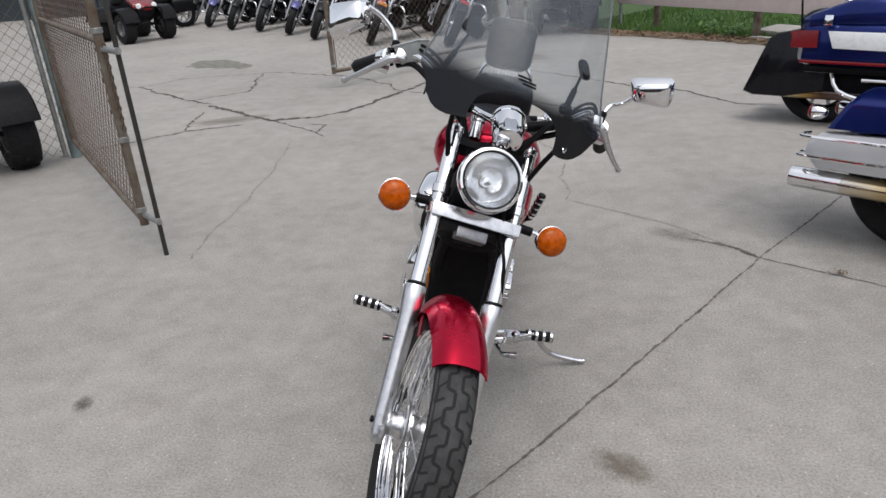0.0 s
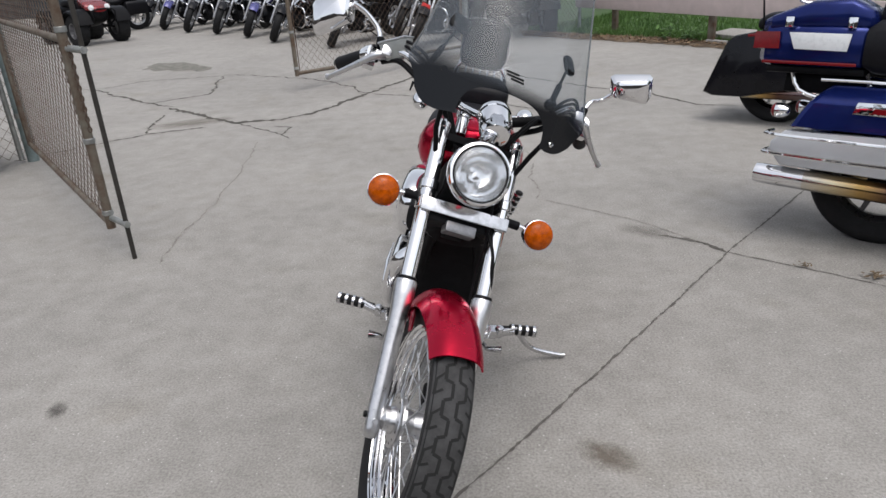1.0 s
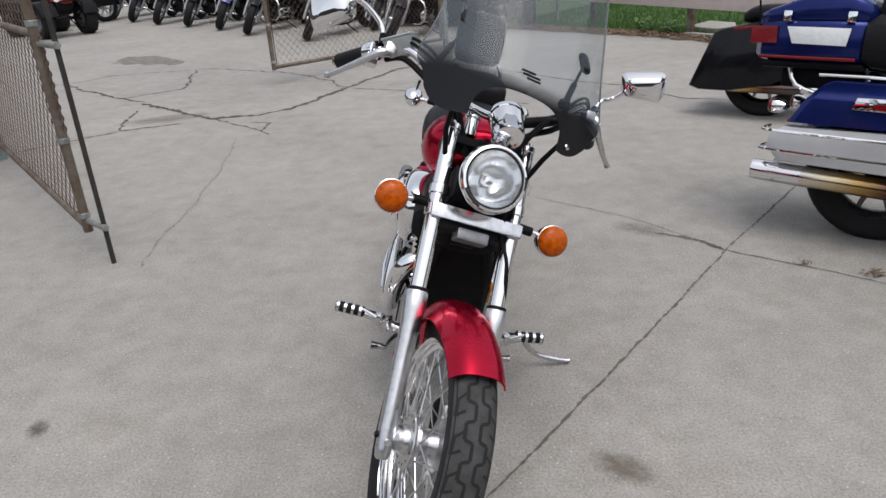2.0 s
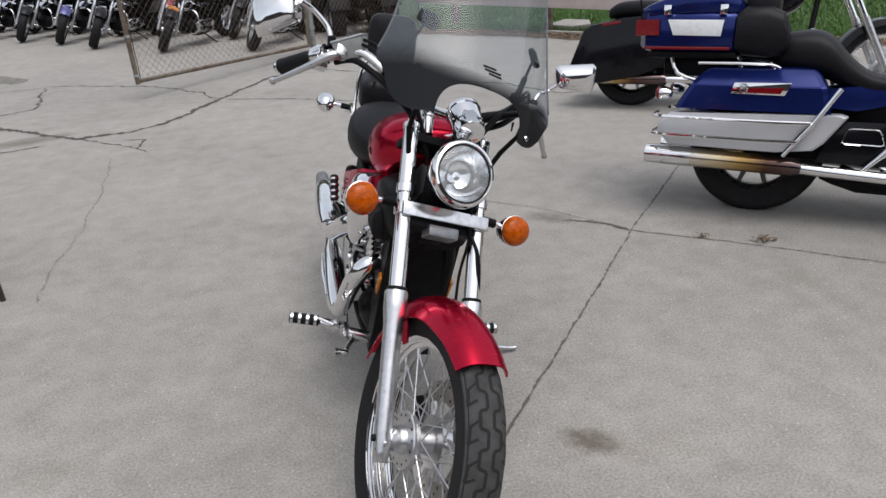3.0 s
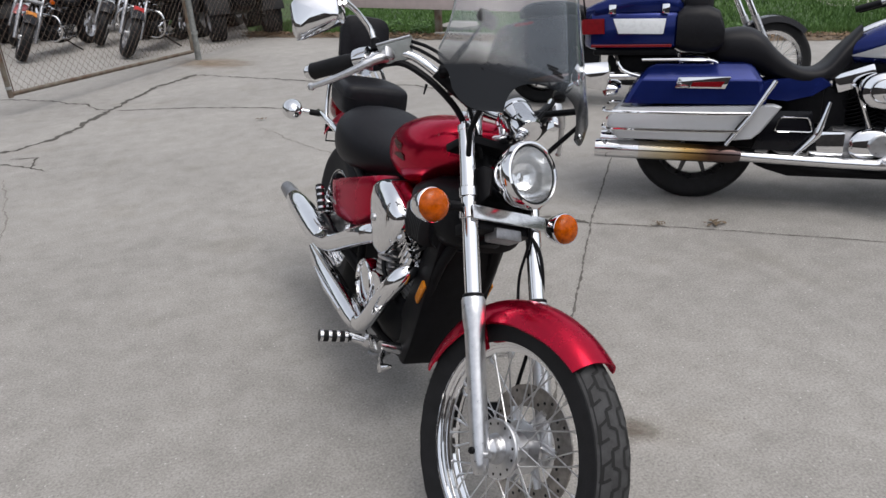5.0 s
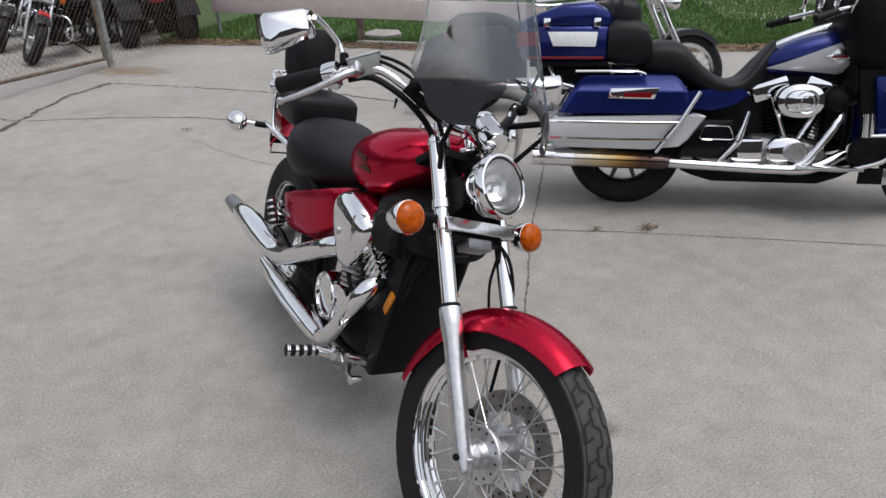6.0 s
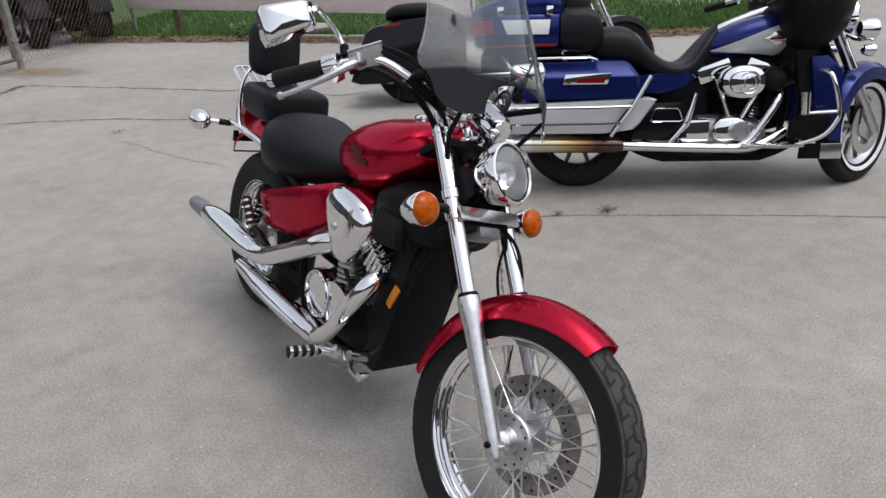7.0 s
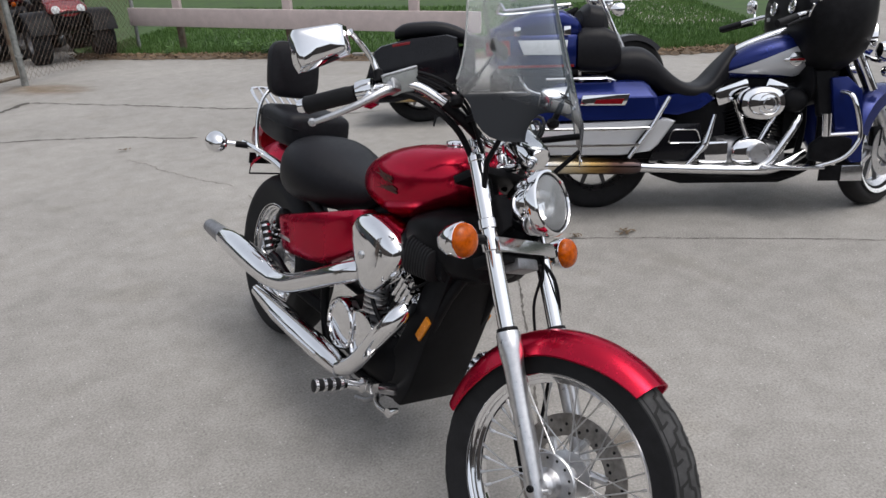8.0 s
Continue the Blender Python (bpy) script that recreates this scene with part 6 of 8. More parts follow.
# engine
te = part("engine", Geo().loft(body_loft([(0.60, 0.13, 0.22, 0.36), (0.66, 0.15, 0.20, 0.42), (0.85, 0.155, 0.20, 0.43), (1.0, 0.14, 0.21, 0.39), (1.05, 0.09, 0.24, 0.34)], 3.2)), CAST, tour, "chrome and grey V-twin engine")
for x0, z0, x1, z1 in ((0.84, 0.36, 0.735, 0.66), (0.89, 0.36, 1.0, 0.66)):
    cm = axis_m((x0, 0, z0), (x1 - x0, 0, z1 - z0))
    prof = []
    for k in range(10):
        h = 0.05 + 0.019 * k
        prof += [(0.07, h), (0.105, h + 0.002), (0.105, h + 0.006), (0.07, h + 0.009)]
    part("cylinder", Geo().lathe([(0.07, 0)] + prof + [(0.075, 0.29)], 24, cm), BLACK, te, "black finned cylinder")
    part("rocker_box", Geo().box((0, 0, 0.315), (0.19, 0.20, 0.095), cm @ Matrix.Rotation(radians(90), 4, "Z")), CHROME, te, "chromed rocker box", bevel=0.016)
    for dy in (-0.135, -0.115):
        part("pushrod_tube", Geo().tube([(x0 * 0.6 + 0.34, dy, 0.36), (x1, dy - 0.0, 0.62)], 0.011, 8), CHROME, te)
part("air_cleaner", Geo().loft([[(0.856 + p, y, 0.604 + q) for p, q in oval(0.120 * s, 0.089 * s, 2.2, 36)] for s, y in ((0.95, -0.15), (1, -0.165), (1, -0.215), (0.95, -0.228), (0.72, -0.236), (0.66, -0.230), (0.62, -0.238), (0.3, -0.246), (0.05, -0.248))]), CHROME, te, "oval chromed air cleaner")
for r, y in ((0.06, -0.2405), (0.035, -0.2465)):
    part("cover_ring", Geo().lathe([(r * 0.85, 0), (r * 0.95, 0.004), (r, 0.0)], 28, axis_m((0.882, y - 0.002, 0.600), (0, -1, 0))), CHROME_WORN, te)
part("timer_cover", Geo().lathe([(0.055, 0), (0.055, 0.03), (0.05, 0.036), (0.001, 0.037)], 28, axis_m((0.868, -0.172, 0.334), (0, -1, 0))), ALLOY, te, "round chromed timer cover")
part("cam_cover", Geo().loft([[(0.83 + p * s, y, 0.33 + q * s) for p, q in oval(0.105, 0.085, 2.3, 28)] for s, y in ((1, -0.12), (1, -0.15), (0.95, -0.163), (0.8, -0.172), (0.1, -0.175))]), CHROME, te, "chromed cam cover")
for k in range(6):
    a = 2 * math.pi * k / 6 + 0.4
    part("case_bolt", Geo().lathe([(0.008, 0), (0.008, 0.006), (0.001, 0.008)], 8, axis_m((0.83 + 0.088 * math.cos(a), -0.16, 0.33 + 0.068 * math.sin(a)), (0, -1, 0))), CAST, te)
part("transmission_cover", Geo().box((0.63, -0.14, 0.335), (0.16, 0.06, 0.13)), CHROME, te, "chromed gearbox cover", bevel=0.016)
part("header_pipe", Geo().tube([(1.06, -0.10, 0.56), (1.075, -0.16, 0.53), (1.04, -0.188, 0.463), (0.98, -0.20, 0.37), (0.923, -0.206, 0.29), (0.86, -0.21, 0.25)], 0.021, 14, smooth=5), CHROME, te, "chromed header pipe")
part("horn_cover", Geo().lathe([(0.001, 0.05), (0.03, 0.047), (0.055, 0.034), (0.066, 0.012), (0.066, -0.02), (0.05, -0.03)], 24, axis_m((1.045, -0.165, 0.612), (0.1, -1, 0.1))), BLACK, te, "round black horn cover")
part("lower_frame", Geo().tube([(1.20, -0.10, 0.70), (1.22, -0.11, 0.40), (1.12, -0.11, 0.21), (0.60, -0.11, 0.19), (0.40, -0.10, 0.25)], 0.018, 10, smooth=4).tube([(1.20, 0.10, 0.70), (1.22, 0.11, 0.40), (1.12, 0.11, 0.21), (0.60, 0.11, 0.19), (0.40, 0.10, 0.25)], 0.018, 10, smooth=4).tube([(1.25, 0, 0.85), (0.9, 0, 0.72), (0.3, 0, 0.62), (0, 0, 0.60)], 0.025, 10, smooth=3), BLACK, tour, "black frame tubes")
part("oil_pan", Geo().plate([(0.30, 0.215), (0.36, 0.19), (0.47, 0.158), (1.02, 0.155), (1.12, 0.19), (1.12, 0.225)], 0.24, Matrix.Translation((0, 0.12, 0)) @ SIDE), BLACK, tour, "dark gearbox underside", bevel=0.01)
part("engine_mount", Geo().box((0.655, 0, 0.46), (0.13, 0.14, 0.30)), BLACK, tour, bevel=0.012)
part("battery_case", Geo().box((0.2, 0, 0.45), (0.5, 0.22, 0.30)), BLACK, tour, "black battery case", bevel=0.01)
part("down_tube_cover", Geo().box((1.08, 0, 0.55), (0.10, 0.16, 0.30)), BLACK, tour, bevel=0.01)
part("oil_tank", Geo().box((0.47, 0, 0.53), (0.26, 0.22, 0.20)), BLACK, tour, "black oil tank", bevel=0.02)
# black box added to darken the see-through gap below the tank
part("tank_gap_filler", Geo().box((0.86, 0, 0.70), (0.46, 0.13, 0.07)), BLACK, tour, bevel=0.01)
# fairing, bars, lamps
fairing = part("fairing", Geo().loft([[(x, p, z + q) for p, q in oval(w, h, 2.8, 28)] for x, w, z, h in ((1.01, 0.25, 1.09, 0.10), (1.025, 0.30, 1.06, 0.15), (1.07, 0.345, 1.035, 0.22), (1.11, 0.36, 1.025, 0.26), (1.16, 0.37, 1.02, 0.28), (1.26, 0.36, 1.03, 0.28), (1.36, 0.28, 1.05, 0.24), (1.44, 0.15, 1.07, 0.16), (1.47, 0.06, 1.08, 0.08))]), BLACK, tour, "black batwing fairing")
for side in (-1, 1):
    part("fairing_gauge", Geo().lathe([(0.034, 0.0), (0.038, 0.004), (0.036, 0.010), (0.030, 0.011), (0.028, 0.006), (0.001, 0.007)], 20, axis_m((1.008, side * 0.12, 1.10), (-1, 0, 0.15))), CHROME_WORN, fairing, "round gauge with a metal rim")
    part("fairing_switch", Geo().box((1.012, side * 0.20, 1.045), (0.014, 0.035, 0.022)), ALLOY, fairing, bevel=0.003)
part("fork_cover", Geo().loft([[(x, p, z + q) for p, q in oval(0.13, 0.04, 3, 18)] for x, z in ((1.42, 0.62), (1.36, 0.72), (1.29, 0.84))]), GLOSSBLACK, tour)
part("fairing_inner", Geo().loft([[(x, p, z + q) for p, q in oval(w, h, 2.6, 20)] for x, w, z, h in ((1.08, 0.17, 0.70, 0.08), (1.11, 0.22, 0.70, 0.14), (1.20, 0.20, 0.72, 0.14), (1.29, 0.12, 0.78, 0.10))]), BLACK, tour)
part("headlamp", Geo().lathe([(0.085, -0.05), (0.098, 0.0), (0.10, 0.02), (0.092, 0.03), (0.06, 0.042), (0.001, 0.05)], 30, axis_m((1.46, 0, 0.93), (1, 0, -0.05))), CHROME, tour, "chromed headlamp")
for side in (-1, 1):
    part("spot_lamp", Geo().lathe([(0.001, -0.07), (0.04, -0.055), (0.055, -0.02), (0.06, 0.02), (0.055, 0.03), (0.001, 0.036)], 24, axis_m((1.50, side * 0.19, 0.86), (1, 0, -0.05))), CHROME, tour, "chromed spot lamp")
    part("turn_signal", Geo().lathe([(0.001, -0.05), (0.025, -0.035), (0.034, 0), (0.032, 0.02), (0.001, 0.03)], 20, axis_m((1.51, side * 0.20, 0.755), (1, 0, -0.05))), CHROME, tour, "chromed turn signal")
    part("lamp_bracket", Geo().tube([(1.42, side * 0.08, 0.84), (1.46, side * 0.16, 0.81), (1.50, side * 0.19, 0.82)], 0.012, 8, smooth=3), CHROME, tour)
    tb = part("handlebar", Geo().tube([(1.15, side * 0.05, 1.02), (1.10, side * 0.22, 1.075), (0.98, side * 0.34, 1.055), (0.86, side * 0.40, 1.02)], 0.0125, 10, smooth=4), CHROME, tour, "chromed handlebar")
    part("grip", Geo().tube([(0.81, side * 0.425, 1.003), (0.92, side * 0.375, 1.035)], 0.018, 12), GRIP, tb, "black grip")
    part("lever", Geo().tube([(0.98, side * 0.36, 1.03), (0.90, side * 0.43, 1.01), (0.84, side * 0.465, 0.99)], [0.010, 0.008, 0.006], 8, smooth=3), BLACK, tb)
    part("mirror", Geo().loft([[(x, side * 0.42 + p, 1.13 + q) for p, q in oval(0.06 * s, 0.04 * s, 2.5, 18)] for x, s in ((0.98, 0.9), (0.985, 1), (1.0, 0.9), (1.015, 0.4))]).tube([(0.99, side * 0.35, 1.03), (1.0, side * 0.40, 1.11)], 0.006, 8), CHROME, tb)

# ---- the dark bagger behind it ----
BAG = stand_at((2.56, 5.88, -0.012), (0.80, -0.60), 9)
bagger = thing("motorcycle", BAG, "black touring motorcycle with stretched saddlebags, behind the blue one", "motorcycle")
cast_wheel(bagger, Matrix.Translation((0, 0, 0.32)), 0.32, 0.15, 0.215, "rear_wheel", rim=CHROME_WORN)
BF = Matrix.Translation((1.78, 0, 0.335)) @ Matrix.Rotation(radians(16), 4, "Z")
ride_wheel(bagger, BF, 0.335, 0.11, 0.25, 40, "front_wheel", groove=False)
for side in (-1, 1):
    outline = [(-0.50, 0.21), (-0.36, 0.60), (-0.30, 0.645), (-0.05, 0.70), (0.25, 0.725), (0.33, 0.70), (0.36, 0.50), (0.30, 0.33), (0.10, 0.25), (-0.20, 0.19), (-0.42, 0.185)]
    bgx = part("saddlebag", Geo().loft([[(-0.05 + (x + 0.05) * s, side * y, 0.45 + (z - 0.45) * s) for x, z in outline] for s, y in ((0.97, 0.10), (1, 0.13), (1, 0.25), (0.97, 0.27), (0.9, 0.277))]), GLOSSBLACK, bagger, "black stretched saddlebag")
    part("bag_seam", Geo().tube([(-0.345, side * 0.268, 0.585), (0.0, side * 0.272, 0.635), (0.34, side * 0.268, 0.645)], 0.004, 6), BLACK, bgx)
    part("bag_reflector", Geo().box((-0.13, side * 0.272, 0.655), (0.15, 0.012, 0.022), Matrix.Translation((-0.13, 0, 0.655)) @ Matrix.Rotation(radians(-8), 4, "Y") @ Matrix.Translation((0.13, 0, -0.655))), REDLENS, bgx, "red reflector strip", bevel=0.003)
    part("exhaust", Geo().tube([(1.05, side * 0.16, 0.40), (0.95, side * 0.19, 0.26), (0.70, side * 0.20, 0.235), (0.30, side * 0.205, 0.235)], 0.027, 12, smooth=4), CHROME, bagger, "chromed exhaust pipe")
    part("silencer", Geo().tube([(0.32, side * 0.205, 0.235), (0.28, side * 0.206, 0.235), (-0.20, side * 0.208, 0.225)], [0.03, 0.044, 0.044], 14), HEATED, bagger, "heat-blued silencer")
    lg = part("fork_leg", Geo().tube([(0.0, side * 0.105, 0.0), (-0.09, side * 0.105, 0.17), (-0.19, side * 0.105, 0.36)], 0.027, 12, m=BF), ALLOY, bagger, "polished fork slider")
    part("fork_tube", Geo().tube([(-0.19, side * 0.105, 0.36), (-0.42, side * 0.105, 0.80)], 0.022, 12, m=BF), CHROME, lg, "chromed fork tube")
    part("engine_bar", Geo().tube([(1.30, side * 0.08, 0.62), (1.33, side * 0.24, 0.58), (1.34, side * 0.28, 0.44), (1.28, side * 0.22, 0.26), (1.2, side * 0.1, 0.22)], 0.014, 10, smooth=4), CHROME, bagger, "chromed engine guard bar")
part("seat", Geo().loft(body_loft(smooth_rows([(-0.20, 0.09, 0.70, 0.78), (-0.10, 0.14, 0.70, 0.83), (0.15, 0.155, 0.70, 0.84), (0.32, 0.16, 0.66, 0.80), (0.48, 0.17, 0.62, 0.72), (0.62, 0.13, 0.62, 0.72), (0.72, 0.07, 0.68, 0.78)]), 2.8)), LEATHER, bagger, "black two-up seat")
part("fuel_tank", Geo().loft(body_loft(smooth_rows([(0.66, 0.07, 0.72, 0.78), (0.78, 0.14, 0.70, 0.88), (0.98, 0.165, 0.70, 0.95), (1.14, 0.14, 0.73, 0.95), (1.22, 0.06, 0.80, 0.90)]), 2.5)), GLOSSBLACK, bagger, "black fuel tank")
rings = []
for k in range(15):
    a = radians(-85 + 150 * k / 14)
    rings.append([(r * math.sin(a), u * 0.10, 0.33 + r * math.cos(a)) for u, r in ((-1, 0.30), (-0.9, 0.37), (-0.5, 0.40), (0, 0.405), (0.5, 0.40), (0.9, 0.37), (1, 0.30), (0.9, 0.36), (0, 0.395), (-0.9, 0.36))])
part("rear_fender", Geo().loft(rings), GLOSSBLACK, bagger, "black rear fender")
rings = []
for k in range(13):
    a = radians(-60 + 105 * k / 12)
    rings.append([(r * math.sin(a), u * 0.075, r * math.cos(a)) for u, r in ((-1, 0.31), (-0.8, 0.355), (0, 0.37), (0.8, 0.355), (1, 0.31), (0.8, 0.345), (0, 0.36), (-0.8, 0.345))])
part("front_fender", Geo().loft(rings, True, BF), GLOSSBLACK, bagger, "black front fender")
be = part("engine", Geo().loft(body_loft([(0.60, 0.13, 0.22, 0.40), (0.66, 0.15, 0.20, 0.45), (1.0, 0.14, 0.21, 0.45), (1.08, 0.09, 0.24, 0.36)], 3.2)), BLACK, bagger, "chrome and black V-twin engine")
for x0, x1 in ((0.82, 0.70), (0.90, 1.04)):
    cm = axis_m((x0, 0, 0.40), (x1 - x0, 0, 0.30))
    prof = []
    for k in range(9):
        h = 0.03 + 0.02 * k
        prof += [(0.07, h), (0.10, h + 0.002), (0.10, h + 0.007), (0.07, h + 0.01)]
    part("cylinder", Geo().lathe([(0.07, 0)] + prof + [(0.075, 0.22)], 20, cm), BLACK, be, "black finned cylinder")
    part("rocker_box", Geo().box((0, 0, 0.25), (0.14, 0.19, 0.06), cm), CHROME, be, "chromed rocker box", bevel=0.014)
part("air_cleaner", Geo().lathe([(0.09, 0), (0.09, 0.06), (0.08, 0.07), (0.001, 0.075)], 28, axis_m((0.88, -0.14, 0.58), (0, -1, 0))), CHROME, be, "round chromed air cleaner")
part("frame", Geo().tube([(1.32, 0, 0.92), (1.27, 0.09, 0.45), (1.16, 0.1, 0.21), (0.5, 0.1, 0.2), (0.3, 0.08, 0.35)], 0.02, 10, smooth=3).tube([(1.32, 0, 0.92), (1.27, -0.09, 0.45), (1.16, -0.1, 0.21), (0.5, -0.1, 0.2), (0.3, -0.08, 0.35)], 0.02, 10, smooth=3).tube([(1.33, 0, 0.9), (0.8, 0, 0.70), (0.2, 0, 0.58)], 0.03, 10, smooth=3).box((0.25, 0, 0.45), (0.45, 0.2, 0.3)), BLACK, bagger, "black frame")
part("headlamp", Geo().lathe([(0.001, -0.13), (0.06, -0.10), (0.09, -0.03), (0.095, 0.02), (0.088, 0.03), (0.001, 0.05)], 28, BF @ axis_m((-0.24, 0, 0.62), (1, 0, -0.1))), CHROME, bagger, "chromed headlamp")
for side in (-1, 1):
    part("spot_lamp", Geo().lathe([(0.001, -0.08), (0.04, -0.05), (0.055, 0.0), (0.05, 0.02), (0.001, 0.03)], 20, BF @ axis_m((-0.2, side * 0.18, 0.55), (1, 0, -0.1))), CHROME, bagger, "chromed spot lamp")
part("handlebar", Geo().tube([(0.80, -0.42, 1.02), (0.98, -0.36, 1.06), (1.22, -0.18, 1.06), (1.28, 0, 1.03), (1.22, 0.18, 1.06), (0.98, 0.36, 1.06), (0.80, 0.42, 1.02)], 0.013, 10, smooth=4), CHROME, bagger, "chromed handlebar")

# ---- fence and gates ----
def chain_net(p, q, z0, z1, pitch=0.085, wire=0.0021, m=None):
    """Woven wire between two plan points: zigzag wires whose bends hook into their neighbours."""
    p, q = Vector((*p, 0)), Vector((*q, 0))
    d = (q - p)
    n = int(d.length / pitch)
    d.normalize()
    side = Vector((-d.y, d.x, 0))
    rows = int((z1 - z0) / (pitch / 2))
    g = Geo()
    for i in range(n + 1):
        for s in range(2):
            pts = []
            for k in range(rows + 1):
                off = (pitch / 2) * ((k + s) % 2 + s)
                pts.append(p + d * min((q - p).length, i * pitch + off) + side * (0.003 * (1 if (k + s) % 2 else -1)) + Vector((0, 0, z0 + k * pitch / 2)))
            if s == 0:
                g.tube(pts, wire, 4, cap=False)
            elif i < n:
                g.tube([Vector((a.x, a.y, a.z)) for a in pts], wire, 4, cap=False)
    return g


def post(x, y, h, r, material, label, cap=True):
    g = Geo().lathe([(r, -0.05), (r, h), (r * 1.15, h), (r * 1.1, h + 0.02), (r * 0.5, h + 0.045), (0.001, h + 0.05)], 16)
    return solid("fence_post", g, material, label, "fence post", "fence posts", m=Matrix.Translation((x, y, 0)))


H = 1.95
HINGE_A, HINGE_B = (-3.42, 5.60), (-0.015, 10.43)
FREE_A, FREE_B = (-1.69, 3.60), (-1.84, 8.16)
post(*HINGE_A, H, 0.045, mat("blue_grey_steel", (0.21, 0.26, 0.26), 0.5, 0.5, vary=0.25, scale=10), "thick blue-grey steel gate post")
post(*HINGE_B, H, 0.04, GALV, "grey steel gate post with rust at its foot")


def gate_leaf(a, b, z0a, z0b, label, material, brace_z):
    """A pipe-framed gate leaf from its hinge a to its free end b, with wire netting."""
    g = thing("chain_link_gate", Matrix(), label, "gate", "gate leaves")
    va, vb = Vector((*a, 0)), Vector((*b, 0))
    d = (vb - va).normalized()
    a2, b2 = va + d * 0.09, vb
    part("hinge_upright", Geo().tube([a2 + Vector((0, 0, z0a)), a2 + Vector((0, 0, H - 0.1))], 0.021, 12), material, g)
    part("free_upright", Geo().tube([b2 + Vector((0, 0, z0b - 0.03)), b2 + Vector((0, 0, H - 0.1))], 0.024, 12), material, g)
    part("bottom_rail", Geo().tube([a2 + Vector((0, 0, z0a)), b2 + Vector((0, 0, z0b))], 0.021, 12), material, g)
    part("middle_rail", Geo().tube([a2 + Vector((0, 0, brace_z)), b2 + Vector((0, 0, brace_z))], 0.019, 12), material, g)
    part("top_rail", Geo().tube([a2 + Vector((0, 0, H - 0.12)), b2 + Vector((0, 0, H - 0.12))], 0.021, 12), material, g)
    for z in (z0a + 0.22, brace_z, H - 0.3):
        part("hinge", Geo().tube([va + Vector((0, 0, z)), a2 + Vector((0, 0, z))], 0.016, 8).lathe([(0.05, z - 0.02), (0.05, z + 0.02)], 14, Matrix.Translation(va)), GALV, g)
    for k, z in enumerate((z0b + 0.06, z0b + 0.45, brace_z + 0.05)):
        part("tension_clip", Geo().lathe([(0.027, z - 0.014), (0.029, z - 0.012), (0.029, z + 0.012), (0.027, z + 0.014)], 14, Matrix.Translation(b2)), GALV, g)
    net = part("wire_netting", chain_net(a2[:2], (b2 - d * 0.03)[:2], max(z0a, z0b) + 0.0, H - 0.12), WIRE, g, "rusty diamond wire netting")
    part("stretcher_bar", Geo().tube([b2 - d * 0.045 + Vector((0, 0, z0b + 0.02)), b2 - d * 0.045 + Vector((0, 0, H - 0.14))], 0.006, 6), WIRE, g)
    return g


ga = gate_leaf(HINGE_A, FREE_A, 0.16, 0.17, "open chain-link gate leaf of rusty pipe and wire", RUSTY, 1.12)
gate_leaf(HINGE_B, FREE_B, 0.12, 0.20, "nearly closed chain-link gate leaf of rusty pipe", RUSTY, 1.15)
# drop rod, its guides and the chain on the open leaf
rx, ry = -1.545, 3.50
part("drop_rod", Geo().tube([(rx, ry, 0.0), (rx, ry, 1.5)], 0.0125, 12), DARKROD, ga, "dark drop rod standing on the ground")
for z in (0.20, 1.08):
    part("rod_guide", Geo().tube([(-1.70, 3.615, z), (rx + 0.02, ry - 0.025, z)], 0.017, 10), GALV, ga)
link = mesh_of("chain_link", Geo().tube([(0.009 * math.cos(a), 0, 0.015 * math.sin(a)) for a in [2 * math.pi * k / 12 for k in range(13)]], 0.0032, 6, cap=False), WIRE)
for k in range(34):
    side_, kk = (0.05, k) if k < 17 else (-0.055, k - 17)
    ob = part("chain_link", link, None, ga)
    sag = 0.05 * math.sin(math.pi * kk / 16)
    ob.matrix_basis = Matrix.Translation((-1.69 + side_ * 0.75, 3.60 - side_ * 0.6, 1.10 - 0.026 * kk)) @ Matrix.Rotation(radians(90 * (k % 2) + 20), 4, "Z")
# fence runs
def fence_run(a, b, label, n, z1=H - 0.1):
    f = thing("chain_link_fence", Matrix(), label, "fence", "fence runs")
    va, vb = Vector((*a, 0)), Vector((*b, 0))
    part("wire_netting", chain_net(a, b, 0.05, z1, 0.09), WIRE, f, "grey diamond wire netting")
    part("top_rail", Geo().tube([va + Vector((0, 0, z1)), vb + Vector((0, 0, z1))], 0.021, 10), GALV, f)
    for k in range(1, n + 1):
        p = va.lerp(vb, k / n)
        part("line_post", Geo().tube([p, p + Vector((0, 0, z1 + 0.04))], 0.026, 12), GALV, f)
    return f


fence_run(HINGE_A, (-5.3, 2.9), "chain-link fence beside the open gate", 1)
part("side_bar", Geo().tube([(-3.47, 5.53, 0.03), (-3.47, 5.53, H - 0.1)], 0.02, 10), GALV, ga)
fence_run(HINGE_B, (1.75, 12.35), "chain-link fence running back from the gate post", 1)
fence_run((1.75, 12.35), (-2.6, 18.4), "chain-link fence along the back of the yard", 2)

# ---- grass, rail fence and road ----
GRASSM = mat("mown_grass_turf", (0.029, 0.062, 0.010), 0.9, vary=0.35, scale=3, bump=0.6, bump_scale=60)
BLADE = mat("grass_blade", (0.042, 0.105, 0.015), 0.7, scale=1.2, color2=(0.07, 0.14, 0.025))
DIRT = mat("leaf_strewn_dirt", (0.075, 0.055, 0.038), 0.95, scale=22, color2=(0.16, 0.115, 0.075), bump=0.8, bump_scale=90)
PALE = concrete("pale_street_concrete", (0.33, 0.31, 0.29))
EDGE = [(0.9, 12.35), (1.3, 11.85), (2.7, 10.55), (3.8, 9.25), (5.3, 7.95), (6.9, 6.75), (7.9, 6.3), (8.8, 5.9)]
